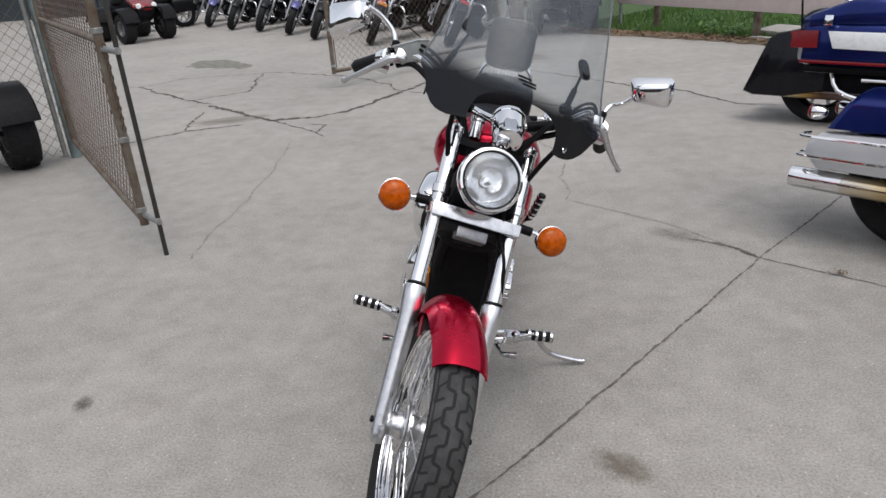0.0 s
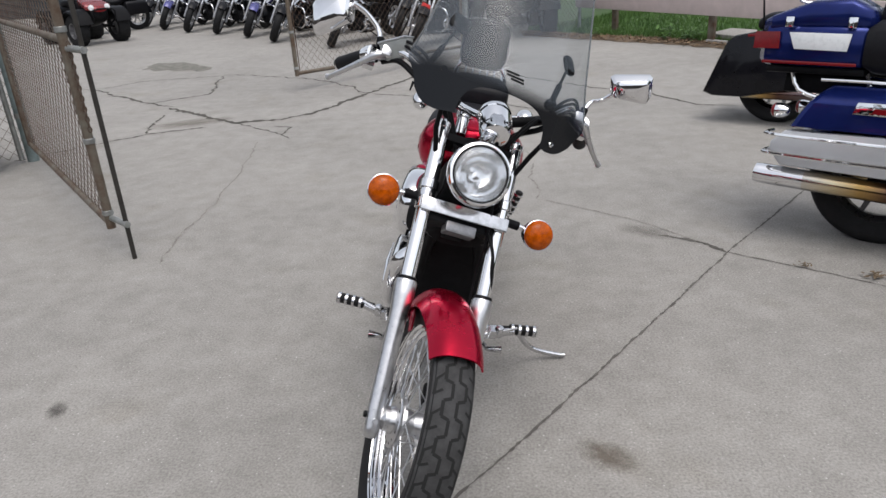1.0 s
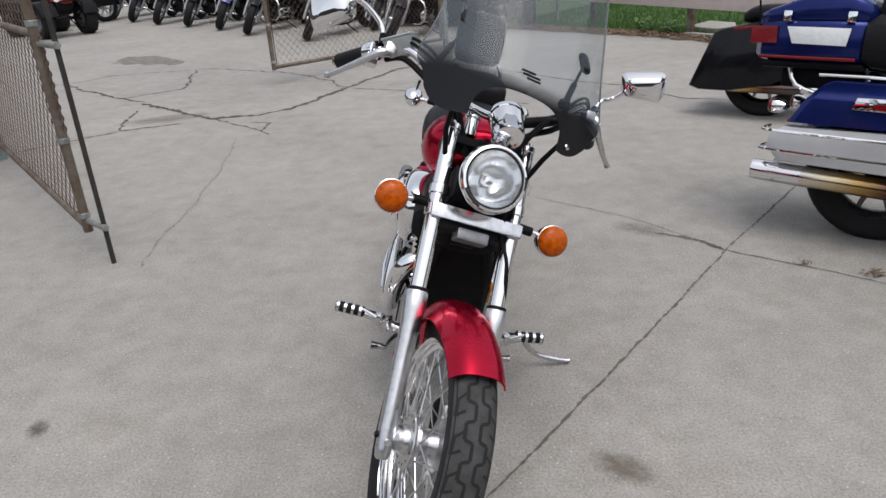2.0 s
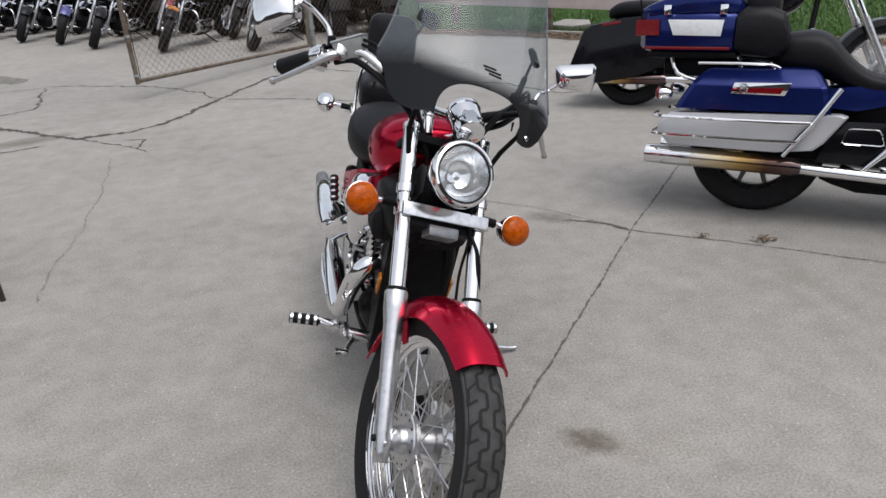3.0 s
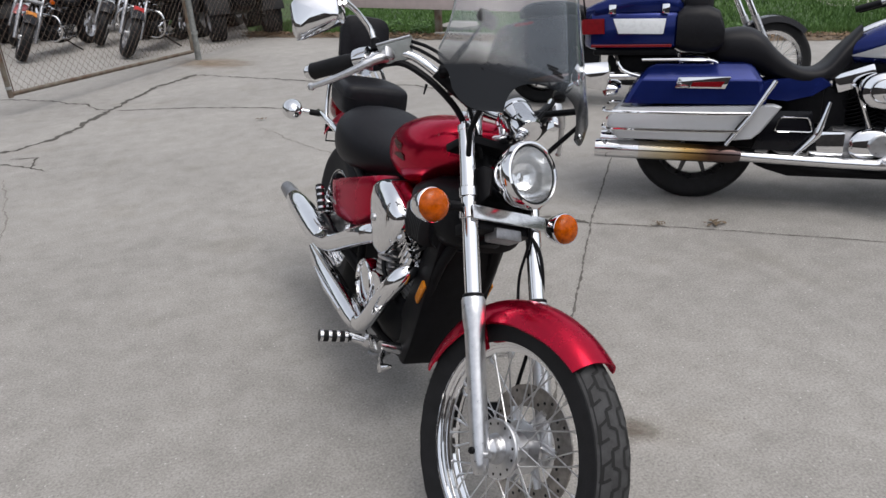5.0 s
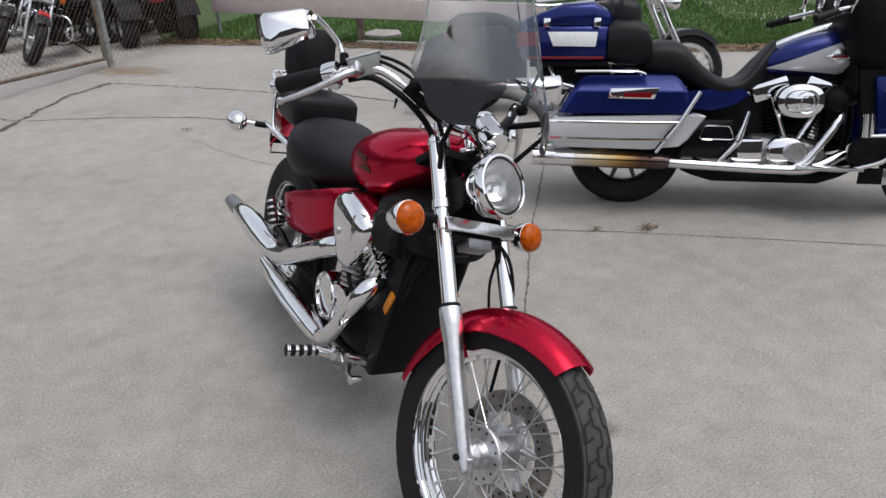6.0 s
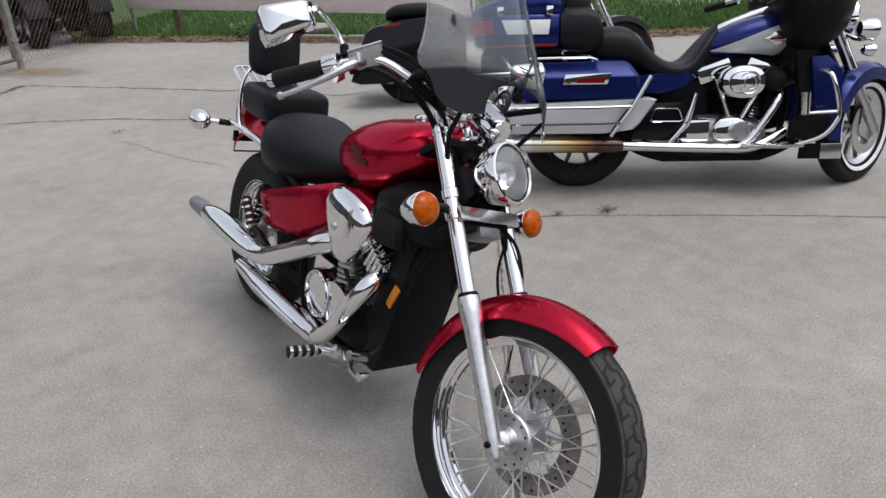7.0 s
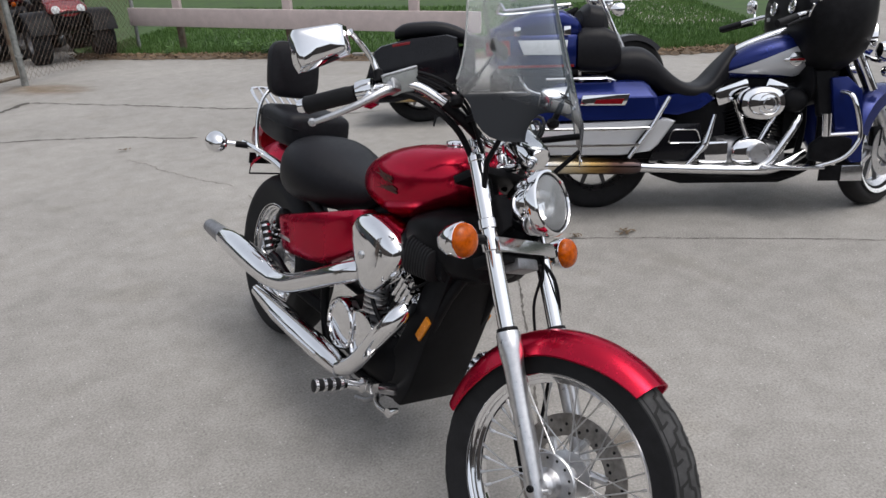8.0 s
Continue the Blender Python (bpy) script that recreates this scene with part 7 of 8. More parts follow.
BACKE = [(16.0, 11.5), (40.0, 30.0), (20.0, 45.0), (8.5, 31.8), (1.7, 23.1)]
sheet("grass_verge", EDGE + BACKE, 0.03, GRASSM, "green mown grass verge", "grass")


def edge_at(t):
    s = t * (len(EDGE) - 1)
    i = min(len(EDGE) - 2, int(s))
    return sub(EDGE[i], EDGE[i + 1], s - i)


rng = random.Random(5)

dirt = Geo()
pts = []
for k in range(81):
    x, y = edge_at(k / 80)
    w = 0.05 + 0.07 * rng.random()
    pts += [(x - w, y - w * 1.2, 0.004), (x - w * 0.3, y - w * 0.4, 0.03), (x + 0.18, y + 0.22, 0.045)]
dirt.add(pts, [(3 * k + j, 3 * k + j + 1, 3 * k + j + 4, 3 * k + j + 3) for k in range(80) for j in range(2)])
solid("dirt_edge", dirt, DIRT, "bare dirt with dead leaves along the grass", "dirt", kind="structure")
kerb = Geo()
for a, b in (((3.15, 10.12), (3.72, 9.42)), ((3.75, 9.38), (4.4, 8.78))):
    d = Vector((b[0] - a[0], b[1] - a[1], 0)).normalized()
    n = Vector((-d.y, d.x, 0)) * 0.09
    A, B = Vector((*a, 0)), Vector((*b, 0))
    kerb.add([A, B, B + n, A + n] + [p + Vector((0, 0, 0.07)) for p in (A, B, B + n, A + n)], [(3, 2, 1, 0), (4, 5, 6, 7), (0, 1, 5, 4), (1, 2, 6, 5), (2, 3, 7, 6), (3, 0, 4, 7)])
solid("kerb", kerb, CONCRETE, "broken concrete kerb stones at the grass edge", "kerb", kind="structure", bevel=0.012)
slab_m = Matrix.Translation((3.55, 10.15, 0.09)) @ Matrix.Rotation(radians(-45), 4, "Z") @ Matrix.Rotation(radians(9), 4, "X")
solid("broken_slab", Geo().plate([(-0.32, -0.12), (0.1, -0.17), (0.33, -0.05), (0.22, 0.14), (-0.15, 0.16)], 0.06, slab_m), CONCRETE, "broken piece of pale concrete lying on the grass edge", "concrete", bevel=0.01)

blades = Geo()
vs, fs = [], []
for k in range(52000):
    t = rng.random()
    x, y = edge_at(t)
    depth = rng.random() ** 1.7 * 6.5
    x, y = x + 0.12 + depth * 0.62 + rng.uniform(-0.06, 0.06), y + 0.12 + depth * 0.78
    h = rng.uniform(0.03, 0.085) * (1.35 if depth < 0.25 else 1)
    a = rng.uniform(0, math.pi)
    w = rng.uniform(0.004, 0.009) * (1 + depth * 0.25)
    lx, ly = rng.uniform(-0.035, 0.035), rng.uniform(-0.035, 0.035)
    i = len(vs)
    vs += [(x - w * math.cos(a), y - w * math.sin(a), 0.028), (x + w * math.cos(a), y + w * math.sin(a), 0.028), (x + lx, y + ly, 0.03 + h)]
    fs.append((i, i + 1, i + 2))
me = bpy.data.meshes.new("grass_blades")
me.from_pydata(vs, [], fs)
me.materials.append(BLADE)
tagged(new("grass_blades", me), "short green grass blades", "grass", kind="stuff")
# leaves and weeds along the edge
vs, fs = [], []
for k in range(5200):
    x, y = edge_at(rng.random())
    x, y, z = x + rng.gauss(0.02, 0.09), y + rng.gauss(0.02, 0.09), rng.uniform(0.012, 0.06)
    a, s = rng.uniform(0, 6.28), rng.uniform(0.012, 0.035)
    i = len(vs)
    for dx, dy in ((-1, 0), (0, -0.5), (1, 0), (0, 0.5)):
        vs.append((x + s * (dx * math.cos(a) - dy * math.sin(a)), y + s * (dx * math.sin(a) + dy * math.cos(a)), z + rng.uniform(-0.008, 0.012)))
    fs.append((i, i + 1, i + 2, i + 3))
me = bpy.data.meshes.new("dead_leaves")
me.from_pydata(vs, [], fs)
me.materials.append(mat("dead_leaf", (0.10, 0.06, 0.032), 0.8, scale=6, color2=(0.20, 0.13, 0.07)))
tagged(new("dead_leaves", me), "scattered brown dead leaves", "leaves", kind="stuff")


def weed(x, y, s, seed):
    r2 = random.Random(seed)
    g = Geo()
    for k in range(46):
        a, h, rr = r2.uniform(0, 6.28), r2.uniform(0.02, 0.16) * s, r2.uniform(0.01, 0.10) * s
        px, py = rr * math.cos(a), rr * math.sin(a)
        l = r2.uniform(0.02, 0.045) * s
        b = r2.uniform(0, 6.28)
        u, v = Vector((math.cos(b), math.sin(b), r2.uniform(-0.2, 0.6))) * l, Vector((-math.sin(b), math.cos(b), r2.uniform(-0.3, 0.3))) * l * 0.5
        c = Vector((px, py, h + 0.03))
        g.add([c - u, c - v, c + u, c + v], [(0, 1, 2, 3)])
    return solid("weed", g, BLADE, "low green weed at the kerb", "weed", "weeds", m=Matrix.Translation((x, y, 0)))


for k, (x, y, s) in enumerate(((2.75, 10.62, 1.3), (2.95, 10.4, 1.0), (3.05, 10.28, 1.2), (1.9, 11.35, 0.9), (4.9, 8.35, 1.1), (6.1, 7.4, 1.0))):
    weed(x, y, s, k)

# painted rail fence
FENCEP = mat("faded_pinkish_white_paint", (0.47, 0.395, 0.38), 0.6, vary=0.08, scale=7, bump=0.15, bump_scale=60)
railf = thing("rail_fence", Matrix(), "faded pinkish white wooden rail fence on the grass", "fence")
ra, rb = Vector((1.70, 12.38, 0)), Vector((4.20, 8.55, 0))
rd = (rb - ra).normalized()
rn = Vector((-rd.y, rd.x, 0))
RM = Matrix(((rd.x, rn.x, 0, ra.x), (rd.y, rn.y, 0, ra.y), (0, 0, 1, 0), (0, 0, 0, 1)))
L = (rb - ra).length + 0.9
for z in (0.50,):
    part("rail", Geo().box((L / 2, 0, z), (L, 0.045, 0.25), RM), FENCEP, railf, bevel=0.005)
for k, s in enumerate((0.86, 2.72, 4.58)):
    part("fence_picket", Geo().box((s, 0.055, 0.76), (0.13, 0.06, 0.30), RM), FENCEP, railf, bevel=0.005)
    part("picket_foot", Geo().box((s, 0.055, 0.30), (0.10, 0.05, 0.60), RM), RUSTY, railf, bevel=0.005)

# street and walk beyond
sheet("pavement_far", [(1.7, 23.1), (8.5, 31.8), (20.0, 45.0), (17.5, 46.8), (3.2, 30.0), (-1.0, 24.0), (-1.0, 20.0)], 0.032, PALE, "pale concrete pavement beyond the grass", "pavement")
sheet("walk", [(10.2, 7.9), (13.5, 12.6), (12.2, 13.4), (8.9, 8.7)], 0.036, PALE, "pale concrete walk crossing the grass", "walk")
for s in (0.25, 0.5, 0.75):
    a, b = sub((10.2, 7.9), (13.5, 12.6), s), sub((8.9, 8.7), (12.2, 13.4), s)
    crack([a, b], 0.02, PALEJOINT, 0.002, 0.1, int(s * 100), lift=0.039)
for k in range(4):
    crack([(5.2 + 1.6 * k, 1.2 + 1.5 * k), (7.6 + 1.6 * k, -0.4 + 1.5 * k)], 0.016, PALEJOINT, 0.004, 0.06, 40 + k)
crack([(4.0, 4.9), (6.0, 3.9), (9.0, 2.5)], 0.016, PALEJOINT, 0.005, 0.06, 50)


# ---- parked row behind the gate ----
DULL = mat("dull_grey_alloy", (0.30, 0.30, 0.31), 0.4, 0.9, vary=0.2, scale=20)
ROWLENS = mat("pale_lamp_lens", (0.45, 0.47, 0.49), 0.1, 0.4, bump=0.4, bump_scale=60, coat=0.8)


def row_bike(m, paint, label, plate=None, steer=40, bar=True, bags=False):
    """A parked cruiser: x ahead, origin under the front axle, front end turned."""
    b = thing("motorcycle", m, label, "motorcycle", "row of parked motorcycles")
    f = Matrix.Translation((-0.04, 0, 0.30)) @ Matrix.Rotation(radians(-31), 4, "Y") @ Matrix.Rotation(radians(steer), 4, "Z") @ Matrix.Translation((0.05, 0, 0.0))
    w = ride_wheel(b, f, 0.325, 0.155, 0.205, 24, "front_wheel", groove=False, rim_mat=CAST)
    for s in (-1, 1):
        leg = part("fork_leg", Geo().tube([(0, s * 0.125, -0.03), (0, s * 0.125, 0.36)], [0.024, 0.03], 10, m=f), DULL, b, "dull grey alloy fork slider")
        part("fork_tube", Geo().tube([(0, s * 0.125, 0.36), (0, s * 0.125, 0.82)], 0.022, 10, m=f), CHROME_WORN, leg, "chromed fork tube")
        part("turn_signal", Geo().lathe([(0.001, -0.05), (0.03, -0.03), (0.036, 0.0), (0.03, 0.02), (0.001, 0.026)], 14, f @ axis_m((0.03, s * 0.23, 0.60), (1, 0, -0.4))), AMBER, b, "amber turn signal")
        part("handlebar", Geo().tube([(-0.20, s * 0.42, 0.97), (-0.10, s * 0.30, 1.02), (0.0, s * 0.16, 0.96), (0.0, s * 0.04, 0.84)], 0.013, 8, smooth=3, m=f), BLACK, b, "black handlebar")
        part("mirror", Geo().lathe([(0.001, -0.02), (0.05, -0.012), (0.055, 0.0), (0.001, 0.002)], 14, f @ axis_m((-0.02, s * 0.42, 1.12), (-1, 0, 0.3))), BLACK, b, "black mirror")
        if bar:
            part("engine_bar", Geo().tube([(-0.42, s * 0.06, 0.60), (-0.40, s * 0.26, 0.58), (-0.39, s * 0.33, 0.48), (-0.40, s * 0.32, 0.34), (-0.44, s * 0.22, 0.24), (-0.50, s * 0.08, 0.22)], 0.016, 10, smooth=4), CHROME, b, "chromed engine guard bar")
        part("floor_board", Geo().box((-0.62, s * 0.26, 0.27), (0.24, 0.10, 0.02)), CHROME_WORN, b, bevel=0.005)
    part("fork_yoke", Geo().box((0, 0, 0.54), (0.06, 0.27, 0.05), f).box((0, 0, 0.80), (0.06, 0.27, 0.04), f), DULL, b, "grey fork yoke", bevel=0.01)
    rings = []
    for k in range(13):
        a = radians(-60 + 122 * k / 12)
        rings.append([(r * math.sin(a), u * 0.085, r * math.cos(a)) for u, r in ((-1, 0.29), (-0.9, 0.345), (-0.5, 0.362), (0, 0.367), (0.5, 0.362), (0.9, 0.345), (1, 0.29), (0.9, 0.335), (0, 0.357), (-0.9, 0.335))])
    ff = part("front_fender", Geo().loft(rings, True, f @ Matrix.Rotation(radians(8), 4, "Y")), paint, b, "painted front fender")
    part("dealer_card", Geo().box((0.075, 0, 0.385), (0.004, 0.095, 0.06), f @ Matrix.Rotation(radians(-25), 4, "Y")), WHITEPANEL, ff, "white card on the fender")
    if plate:
        part("fender_plate", Geo().box((0.20, 0, 0.315), (0.006, 0.13, 0.06), f @ Matrix.Rotation(radians(8), 4, "Y")), plate, ff, "coloured plate on the fender", bevel=0.002)
    hl = part("headlamp", Geo().lathe([(0.001, -0.12), (0.05, -0.10), (0.085, -0.03), (0.092, 0.01), (0.092, 0.025), (0.082, 0.03)], 24, f @ axis_m((0.06, 0, 0.70), (1, 0, -0.45))), CHROME_WORN, b, "chromed headlamp")
    part("lens", Geo().lathe([(0.082, 0.028), (0.05, 0.04), (0.001, 0.045)], 24, f @ axis_m((0.06, 0, 0.70), (1, 0, -0.45))), ROWLENS, hl)
    part("fuel_tank", Geo().loft(body_loft(smooth_rows([(-0.36, 0.06, 0.80, 0.90), (-0.45, 0.13, 0.75, 0.95), (-0.62, 0.16, 0.72, 0.95), (-0.80, 0.13, 0.71, 0.88), (-0.92, 0.05, 0.74, 0.80)], 3), 2.5, 20)), paint, b, "painted fuel tank")
    part("seat", Geo().loft(body_loft(smooth_rows([(-0.88, 0.07, 0.68, 0.78), (-1.0, 0.15, 0.64, 0.75), (-1.2, 0.17, 0.62, 0.78), (-1.32, 0.13, 0.66, 0.84), (-1.6, 0.12, 0.70, 0.84), (-1.7, 0.08, 0.72, 0.80)], 3), 2.8, 20)), LEATHER, b, "black seat")
    cast_wheel(b, Matrix.Translation((-1.62, 0, 0.315)), 0.315, 0.15, 0.2, "rear_wheel", 7)
    rings = []
    for k in range(11):
        a = radians(-80 + 140 * k / 10)
        rings.append([(-1.62 + r * math.sin(a), u * 0.10, 0.32 + r * math.cos(a)) for u, r in ((-1, 0.28), (-0.9, 0.355), (0, 0.385), (0.9, 0.355), (1, 0.28), (0.9, 0.345), (0, 0.375), (-0.9, 0.345))])
    part("rear_fender", Geo().loft(rings), paint, b, "painted rear fender")
    e = part("engine", Geo().loft(body_loft([(-0.48, 0.10, 0.22, 0.36), (-0.54, 0.15, 0.20, 0.42), (-0.85, 0.15, 0.20, 0.44), (-1.0, 0.09, 0.24, 0.38)], 3.2, 20)), BLACK, b, "grey V-twin engine")
    for x0, x1 in ((-0.66, -0.55), (-0.74, -0.86)):
        cm = axis_m((x0, 0, 0.40), (x1 - x0, 0, 0.25))
        prof = []
        for k in range(7):
            h = 0.03 + 0.023 * k
            prof += [(0.065, h), (0.095, h + 0.003), (0.095, h + 0.009), (0.065, h + 0.012)]
        part("cylinder", Geo().lathe([(0.065, 0)] + prof + [(0.07, 0.2)], 18, cm), BLACK, e, "black finned cylinder")
        part("rocker_box", Geo().box((0, 0, 0.225), (0.13, 0.18, 0.055), cm), CHROME, e, "chromed rocker box", bevel=0.012)
    part("air_cleaner", Geo().lathe([(0.085, 0), (0.085, 0.05), (0.07, 0.062), (0.001, 0.066)], 24, axis_m((-0.70, -0.14, 0.55), (0, -1, 0))), CHROME, e, "round chromed air cleaner")
    part("exhaust", Geo().tube([(-0.50, -0.13, 0.52), (-0.46, -0.18, 0.40), (-0.58, -0.20, 0.27), (-0.95, -0.21, 0.26), (-1.75, -0.22, 0.28)], [0.026, 0.027, 0.028, 0.034, 0.04], 12, smooth=4), CHROME, b, "chromed exhaust")
    part("side_case", Geo().loft([[(-0.80 + p * s, y, 0.33 + q * s) for p, q in oval(0.24, 0.09, 2.4, 24)] for s, y in ((1, 0.12), (1, 0.165), (0.9, 0.18), (0.1, 0.185))]), CHROME, e, "chromed primary case")
    part("frame", Geo().tube([(-0.36, 0, 0.86), (-0.44, 0.08, 0.40), (-0.55, 0.1, 0.20), (-1.0, 0.1, 0.2), (-1.2, 0.08, 0.4)], 0.018, 8, smooth=3).tube([(-0.36, 0, 0.86), (-0.44, -0.08, 0.40), (-0.55, -0.1, 0.20), (-1.0, -0.1, 0.2), (-1.2, -0.08, 0.4)], 0.018, 8, smooth=3).tube([(-0.34, 0, 0.84), (-0.9, 0, 0.68), (-1.3, 0, 0.6)], 0.03, 8).box((-1.15, 0, 0.46), (0.3, 0.2, 0.26)), BLACK, b, "black frame")
    part("side_stand", Geo().tube([(-0.75, 0.12, 0.22), (-0.80, 0.30, 0.10), (-0.82, 0.36, 0.068)], 0.012, 8), BLACK, b)
    if bags:
        for s in (-1, 1):
            part("saddlebag", Geo().loft([[(x, s * (0.21 + p), 0.55 + q) for p, q in oval(0.08, h, 4, 18)] for x, h in ((-1.30, 0.12), (-1.34, 0.15), (-1.75, 0.15), (-1.80, 0.11))]), LEATHER, b, "black leather saddlebag")
    return b


def parked(x, y, heading, lean=8):
    f = Vector((*heading, 0)).normalized()
    left = Vector((-f.y, f.x, 0))
    a = radians(lean)
    yv = left * math.cos(a) - Vector((0, 0, math.sin(a)))
    zv = left * math.sin(a) + Vector((0, 0, math.cos(a)))
    return Matrix(((f.x, yv.x, zv.x, x), (f.y, yv.y, zv.y, y), (f.z, yv.z, zv.z, -0.008), (0, 0, 0, 1)))


ORANGEP = mat("orange_plate", (0.62, 0.22, 0.03), 0.4, vary=0.15, scale=40)
REDP = mat("dark_red_paint", (0.20, 0.012, 0.015), 0.25, 0.3, vary=0.12, scale=5, coat=1.0)
PURPLE = mat("deep_violet_blue_paint", (0.03, 0.03, 0.17), 0.25, 0.3, vary=0.12, scale=5, coat=1.0)
REDPLATE = mat("red_plate", (0.55, 0.02, 0.02), 0.4, vary=0.1, scale=40)
HD = (-0.46, -0.89)
for x, y, paint, label, plate, bags in (
    (-0.86, 11.30, GLOSSBLACK, "black cruiser with a red fender plate, parked behind the gate", REDPLATE, False),
    (-2.23, 12.0, GLOSSBLACK, "black cruiser with an orange fender plate, parked behind the gate", ORANGEP, False),
    (-3.54, 13.22, GLOSSBLACK, "black cruiser with chrome forks in the parked row", None, False),
    (-4.36, 14.25, PURPLE, "violet-blue cruiser with chrome forks in the parked row", None, False),
    (-5.32, 15.2, GLOSSBLACK, "black cruiser with dark fender in the parked row", None, True),
    (-6.25, 15.95, GLOSSBLACK, "black cruiser in the parked row", None, False),
    (-7.2, 16.9, PURPLE, "dark violet cruiser in the parked row", None, False),
    (-8.1, 17.9, GLOSSBLACK, "black cruiser at the far end of the parked row", None, False),
):
    row_bike(parked(x, y, HD), paint, label, plate, bags=bags)


# ---- quad bikes ----
def quad_tyre(parent, m, r, w):
    ax = m @ Matrix.Rotation(radians(-90), 4, "X")
    t = part("wheel", Geo().lathe([(0.001, -0.04), (0.06, -0.045), (0.07, -0.02), (r * 0.42, -0.02), (r * 0.46, -w * 0.42), (r * 0.50, -w * 0.44), (r * 0.52, w * 0.44), (r * 0.46, w * 0.42), (r * 0.42, 0.02), (0.07, 0.02), (0.001, 0.04)], 24, ax), CAST, parent, "steel quad wheel")
    part("tyre", Geo().lathe([(r * 0.5, -w * 0.42), (r * 0.7, -w * 0.52), (r * 0.9, -w * 0.5), (r * 0.97, -w * 0.36), (r * 0.985, 0), (r * 0.97, w * 0.36), (r * 0.9, w * 0.5), (r * 0.7, w * 0.52), (r * 0.5, w * 0.42)], 32, ax), RUBBER, t, "black knobbly balloon tyre")
    knob = mesh_of("tread_lug", Geo().box((0, 0, 0), (0.03, w * 0.27, 0.022)), RUBBER)
    for k in range(36):
        s = (-1, 0, 1)[k % 3]
        ob = part("tread_lug", knob, None, t)
        ob.matrix_basis = m @ Matrix.Rotation(2 * math.pi * k / 36, 4, "Y") @ Matrix.Translation((0, s * w * 0.33, r * (0.985 if s == 0 else 0.955))) @ Matrix.Rotation(radians(-16 * s), 4, "X") @ Matrix.Rotation(radians(18 * s), 4, "Z")
    return t


def quad(m, paint, label):
    q = thing("quad_bike", m, label, "quad bike", "quad bikes")
    for x, s in ((0.62, -1), (0.62, 1), (-0.62, -1), (-0.62, 1)):
        quad_tyre(q, Matrix.Translation((x, s * 0.42, 0.30)), 0.30, 0.22 if x > 0 else 0.27)
        part("fender", Geo().loft([[(x + rr * math.sin(radians(a)) * 1.0, s * (0.40 + p), 0.32 + rr * math.cos(radians(a))) for p, rr in ((-0.16, 0.38), (0.15, 0.37), (0.17, 0.34), (0.15, 0.355), (-0.16, 0.365))] for a in (-75, -50, -25, 0, 25, 50, 75)]), BLACK, q, "plastic wheel fender")
        part("suspension_arm", Geo().tube([(x * 0.9, s * 0.12, 0.36), (x, s * 0.34, 0.30)], 0.02, 8).tube([(x * 0.85, s * 0.15, 0.62), (x * 0.98, s * 0.30, 0.34)], 0.03, 10), BLACK, q)
    part("body", Geo().loft(body_loft(smooth_rows([(0.86, 0.10, 0.50, 0.64), (0.75, 0.20, 0.42, 0.74), (0.45, 0.20, 0.34, 0.86), (0.10, 0.15, 0.32, 0.84), (-0.3, 0.16, 0.34, 0.76), (-0.75, 0.22, 0.45, 0.74), (-0.85, 0.12, 0.52, 0.66)], 3), 3, 20)), BLACK, q, "black chassis and engine")
    part("hood", Geo().loft(body_loft([(0.88, 0.10, 0.62, 0.70), (0.78, 0.26, 0.64, 0.78), (0.45, 0.22, 0.72, 0.90), (0.2, 0.12, 0.76, 0.88)], 3, 20)), paint, q, "painted front hood")
    part("seat", Geo().loft(body_loft(smooth_rows([(0.15, 0.08, 0.76, 0.86), (0.0, 0.15, 0.72, 0.88), (-0.4, 0.17, 0.70, 0.86), (-0.6, 0.13, 0.70, 0.82)], 3), 3, 20)), LEATHER, q, "black saddle")
    part("handlebar", Geo().tube([(0.10, -0.40, 1.06), (0.22, -0.25, 1.08), (0.33, 0.0, 0.98), (0.22, 0.25, 1.08), (0.10, 0.40, 1.06)], 0.013, 8, smooth=3), BLACK, q, "black handlebar")
    part("front_bumper", Geo().tube([(0.80, -0.22, 0.40), (0.98, -0.22, 0.50), (0.98, -0.20, 0.66), (0.98, 0.20, 0.66), (0.98, 0.22, 0.50), (0.80, 0.22, 0.40)], 0.016, 8, smooth=3), BLACK, q, "black tube bumper")
    for s in (-1, 1):
        part("headlamp", Geo().lathe([(0.05, -0.03), (0.055, 0), (0.001, 0.012)], 16, axis_m((0.86, s * 0.16, 0.71), (1, 0, 0.1))), WHITEPANEL, q, "pale headlamp")
    for x in (0.62, -0.70):
        part("cargo_rack", Geo().tube([(x - 0.2, -0.33, 0.90), (x + 0.2, -0.33, 0.90), (x + 0.2, 0.33, 0.90), (x - 0.2, 0.33, 0.90), (x - 0.2, -0.33, 0.90)], 0.011, 8).tube([(x, -0.33, 0.90), (x, 0.33, 0.90)], 0.009, 8).tube([(x - 0.1, -0.3, 0.70), (x - 0.1, -0.3, 0.90)], 0.01, 8).tube([(x - 0.1, 0.3, 0.70), (x - 0.1, 0.3, 0.90)], 0.01, 8), BLACK, q, "black cargo rack")
    return q


GREENP = mat("dark_green_plastic", (0.008, 0.02, 0.010), 0.4, vary=0.2, scale=10)
quad(parked(-4.46, 5.44, (0.75, -0.66), 0), GREENP, "dark green quad bike behind the chain-link fence")
quad(parked(-8.05, 14.95, (0.80, -0.60), 0), REDP, "red and black quad bike in the yard")
quad(parked(0.75, 12.75, (0.1, -1.0), 0), REDP, "red and black quad bike behind the wire fence")


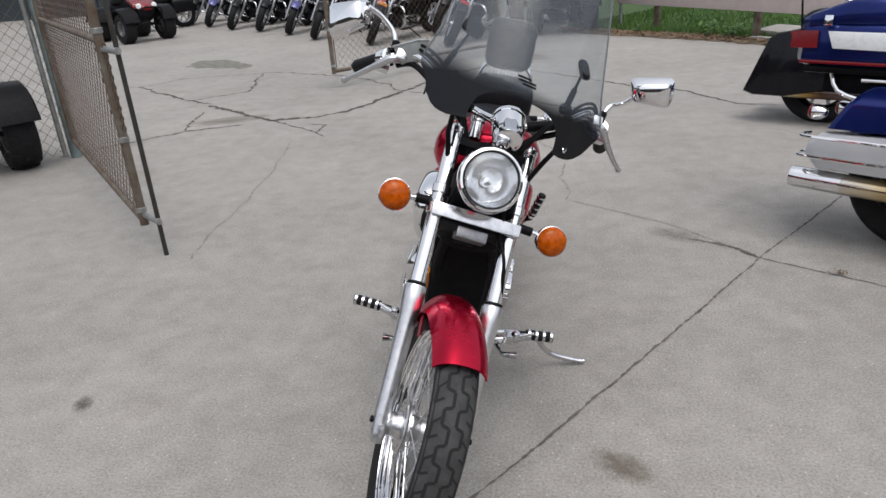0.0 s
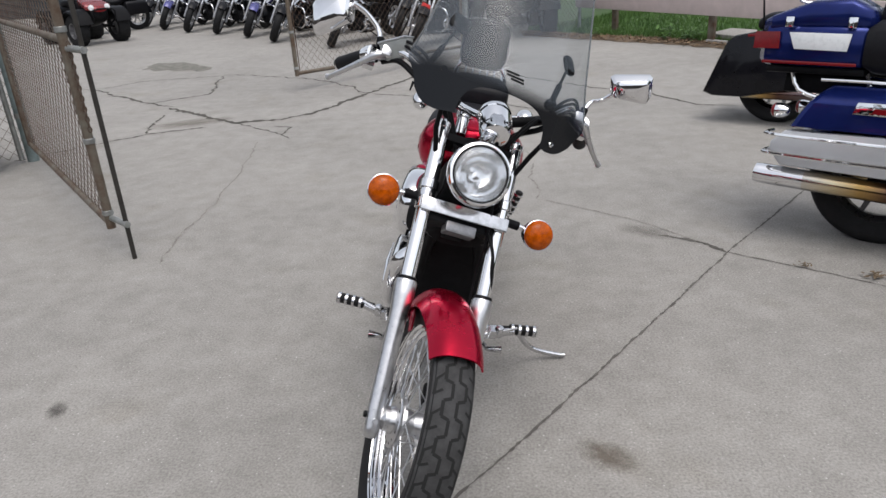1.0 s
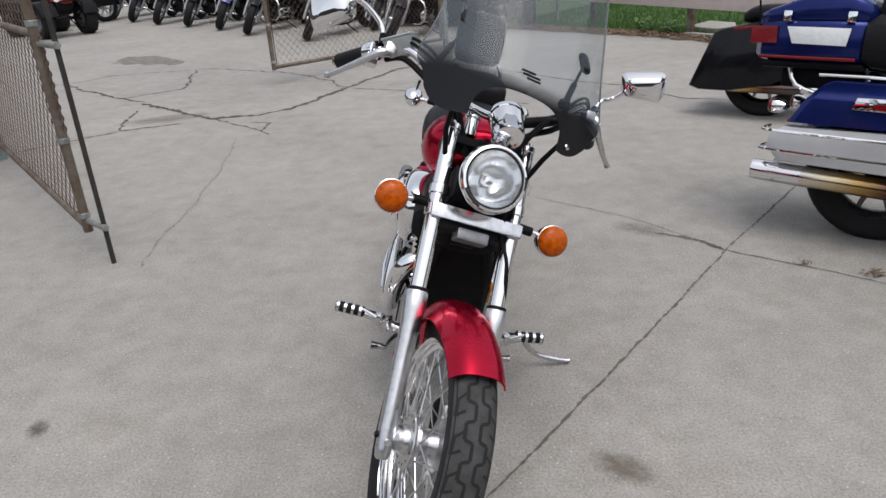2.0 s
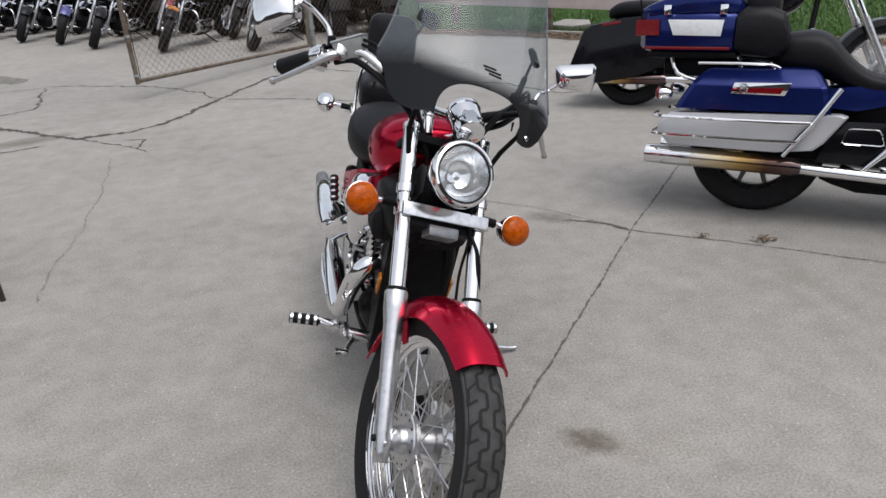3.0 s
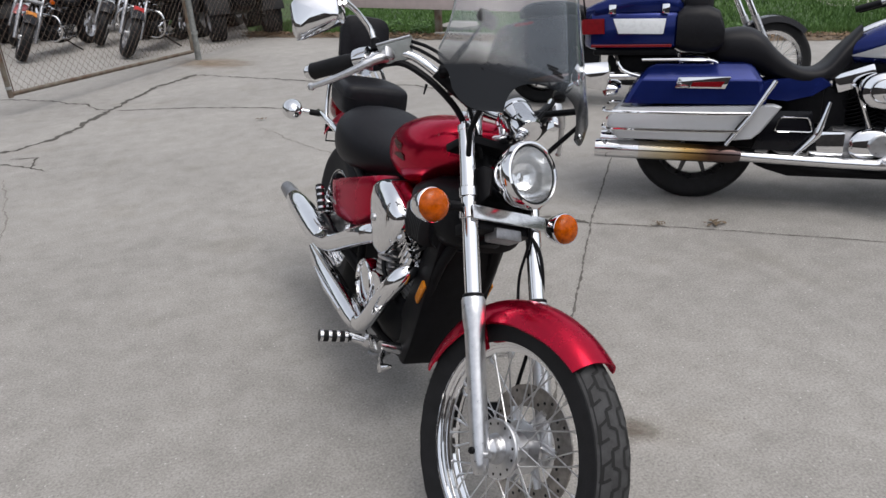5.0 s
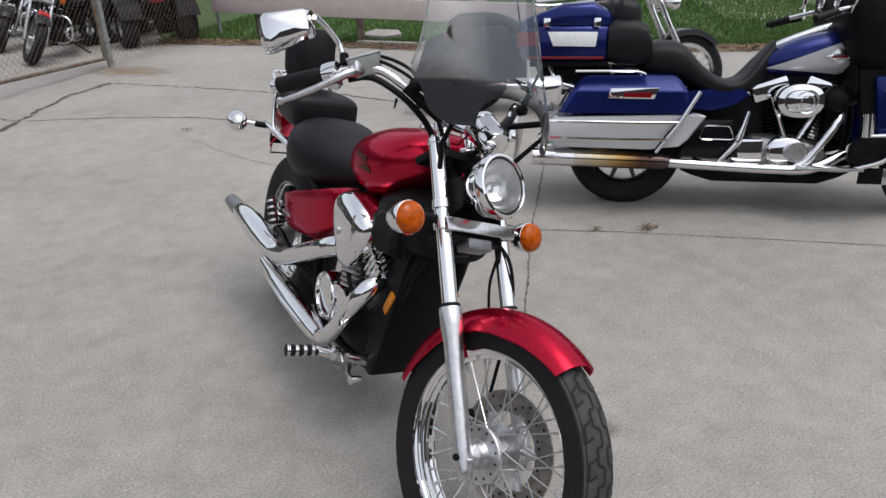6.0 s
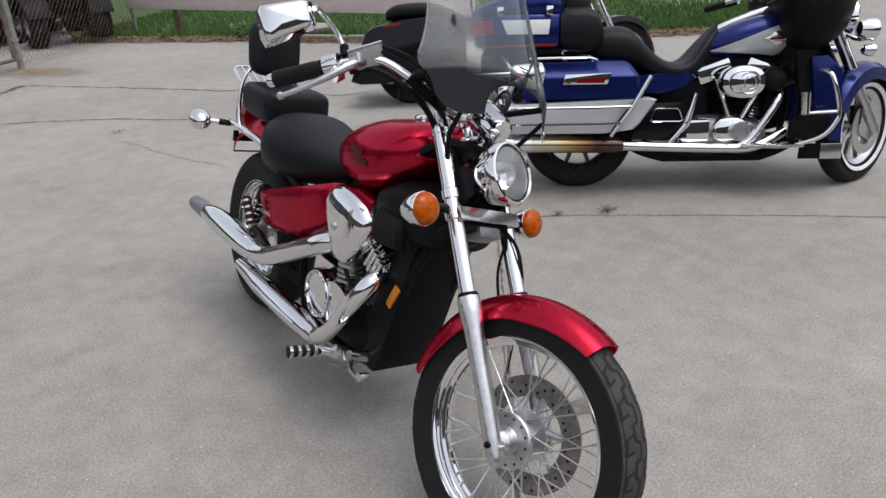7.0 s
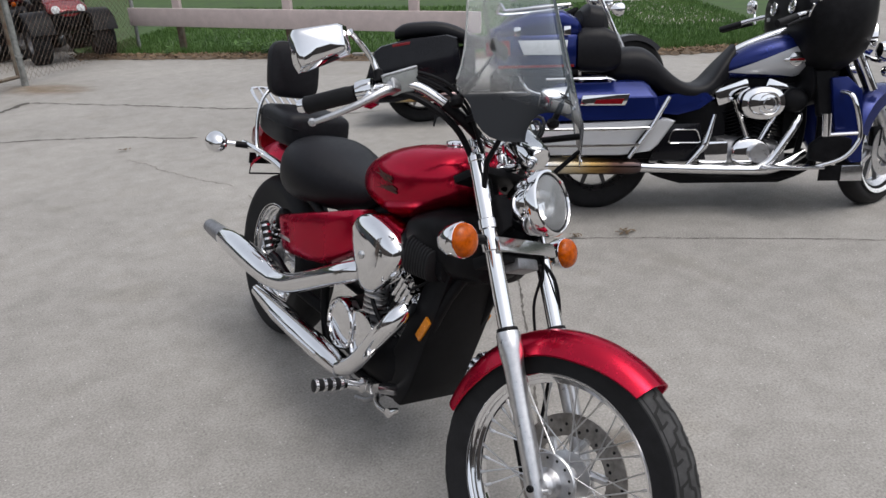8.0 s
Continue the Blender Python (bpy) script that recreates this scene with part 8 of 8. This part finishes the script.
quad(parked(0.15, 13.6, (-0.5, -0.86), 0), BLACK, "black quad bike behind the parked row")
quad(parked(-2.6, 15.3, (0.3, -0.95), 0), BLACK, "black quad bike behind the parked row")
quad(parked(-5.4, 18.2, (0.3, -0.95), 0), BLACK, "black quad bike behind the parked row")
for x, y, paint, label in ((-0.2, 13.2, REDP, "dark red cruiser parked behind the first row"), (-1.6, 14.4, GLOSSBLACK, "black cruiser parked behind the first row"), (-3.2, 15.9, GLOSSBLACK, "black cruiser parked behind the first row"), (-4.4, 17.0, GLOSSBLACK, "black cruiser parked behind the first row"), (-9.2, 16.2, GLOSSBLACK, "black cruiser parked beside the quad bike"),
                           (-1.25, 12.9, GLOSSBLACK, "black cruiser parked close behind the first row"), (-2.55, 13.9, REDP, "dark red cruiser parked close behind the first row"), (-3.5, 14.9, GLOSSBLACK, "black cruiser parked close behind the first row"), (-4.5, 15.9, GLOSSBLACK, "black cruiser parked close behind the first row"), (-5.6, 16.8, GLOSSBLACK, "black cruiser parked close behind the first row"), (-6.6, 17.7, PURPLE, "dark violet cruiser parked close behind the first row")):
    row_bike(parked(x, y, (-0.66, -0.75)), paint, label, None, bags=True)

# ---- plain walls that close the place; the unseen ones darken reflections ----
WALLM = mat("dark_brown_plain", (0.05, 0.042, 0.038), 0.8, vary=0.3, scale=1.2, bump=0.3, bump_scale=20)
# unseen south and west walls, added to put dark bands in the chrome
solid("wall_south", Geo().box((0, -9.0, 2.3), (40, 0.3, 4.6)), WALLM, "added dark wall behind the camera, unseen, mirrored in the chrome", "wall", kind="structure")
solid("wall_west", Geo().box((-20.0, 11.0, 2.6), (0.3, 38, 5.2)), WALLM, "added dark wall west of the yard, unseen, mirrored in chrome and paint", "wall", kind="structure")
HEDGE = mat("dark_green_band", (0.028, 0.042, 0.02), 0.9, scale=0.6, color2=(0.05, 0.065, 0.03), bump=0.8, bump_scale=4)
solid("wall_hedge", Geo().box((0, 0, 1.6), (32, 0.6, 3.2), Matrix.Translation((8.0, 37.4, 0)) @ Matrix.Rotation(math.atan2(8.5, 5.9), 4, "Z")), HEDGE, "dark hedge behind the far pavement", "hedge", kind="structure")
solid("wall_yard", Geo().box((-10.6, 23.9, 1.6), (18.8, 0.6, 3.2)), mat("slate_grey_siding", (0.032, 0.042, 0.05), 0.7, vary=0.3, scale=0.8), "slate grey wall at the end of the yard", "wall", kind="structure")
# unseen north and east bands, added to darken the mirrored horizon
solid("wall_north", Geo().box((4, 46.0, 4.0), (90, 0.5, 8.0)), HEDGE, "added dark band out of view, for a darker mirrored horizon", "backdrop", kind="structure")
solid("wall_east", Geo().box((42.0, 15.0, 4.0), (0.5, 62, 8.0)), HEDGE, "added dark band out of view, for a darker mirrored horizon", "backdrop", kind="structure")
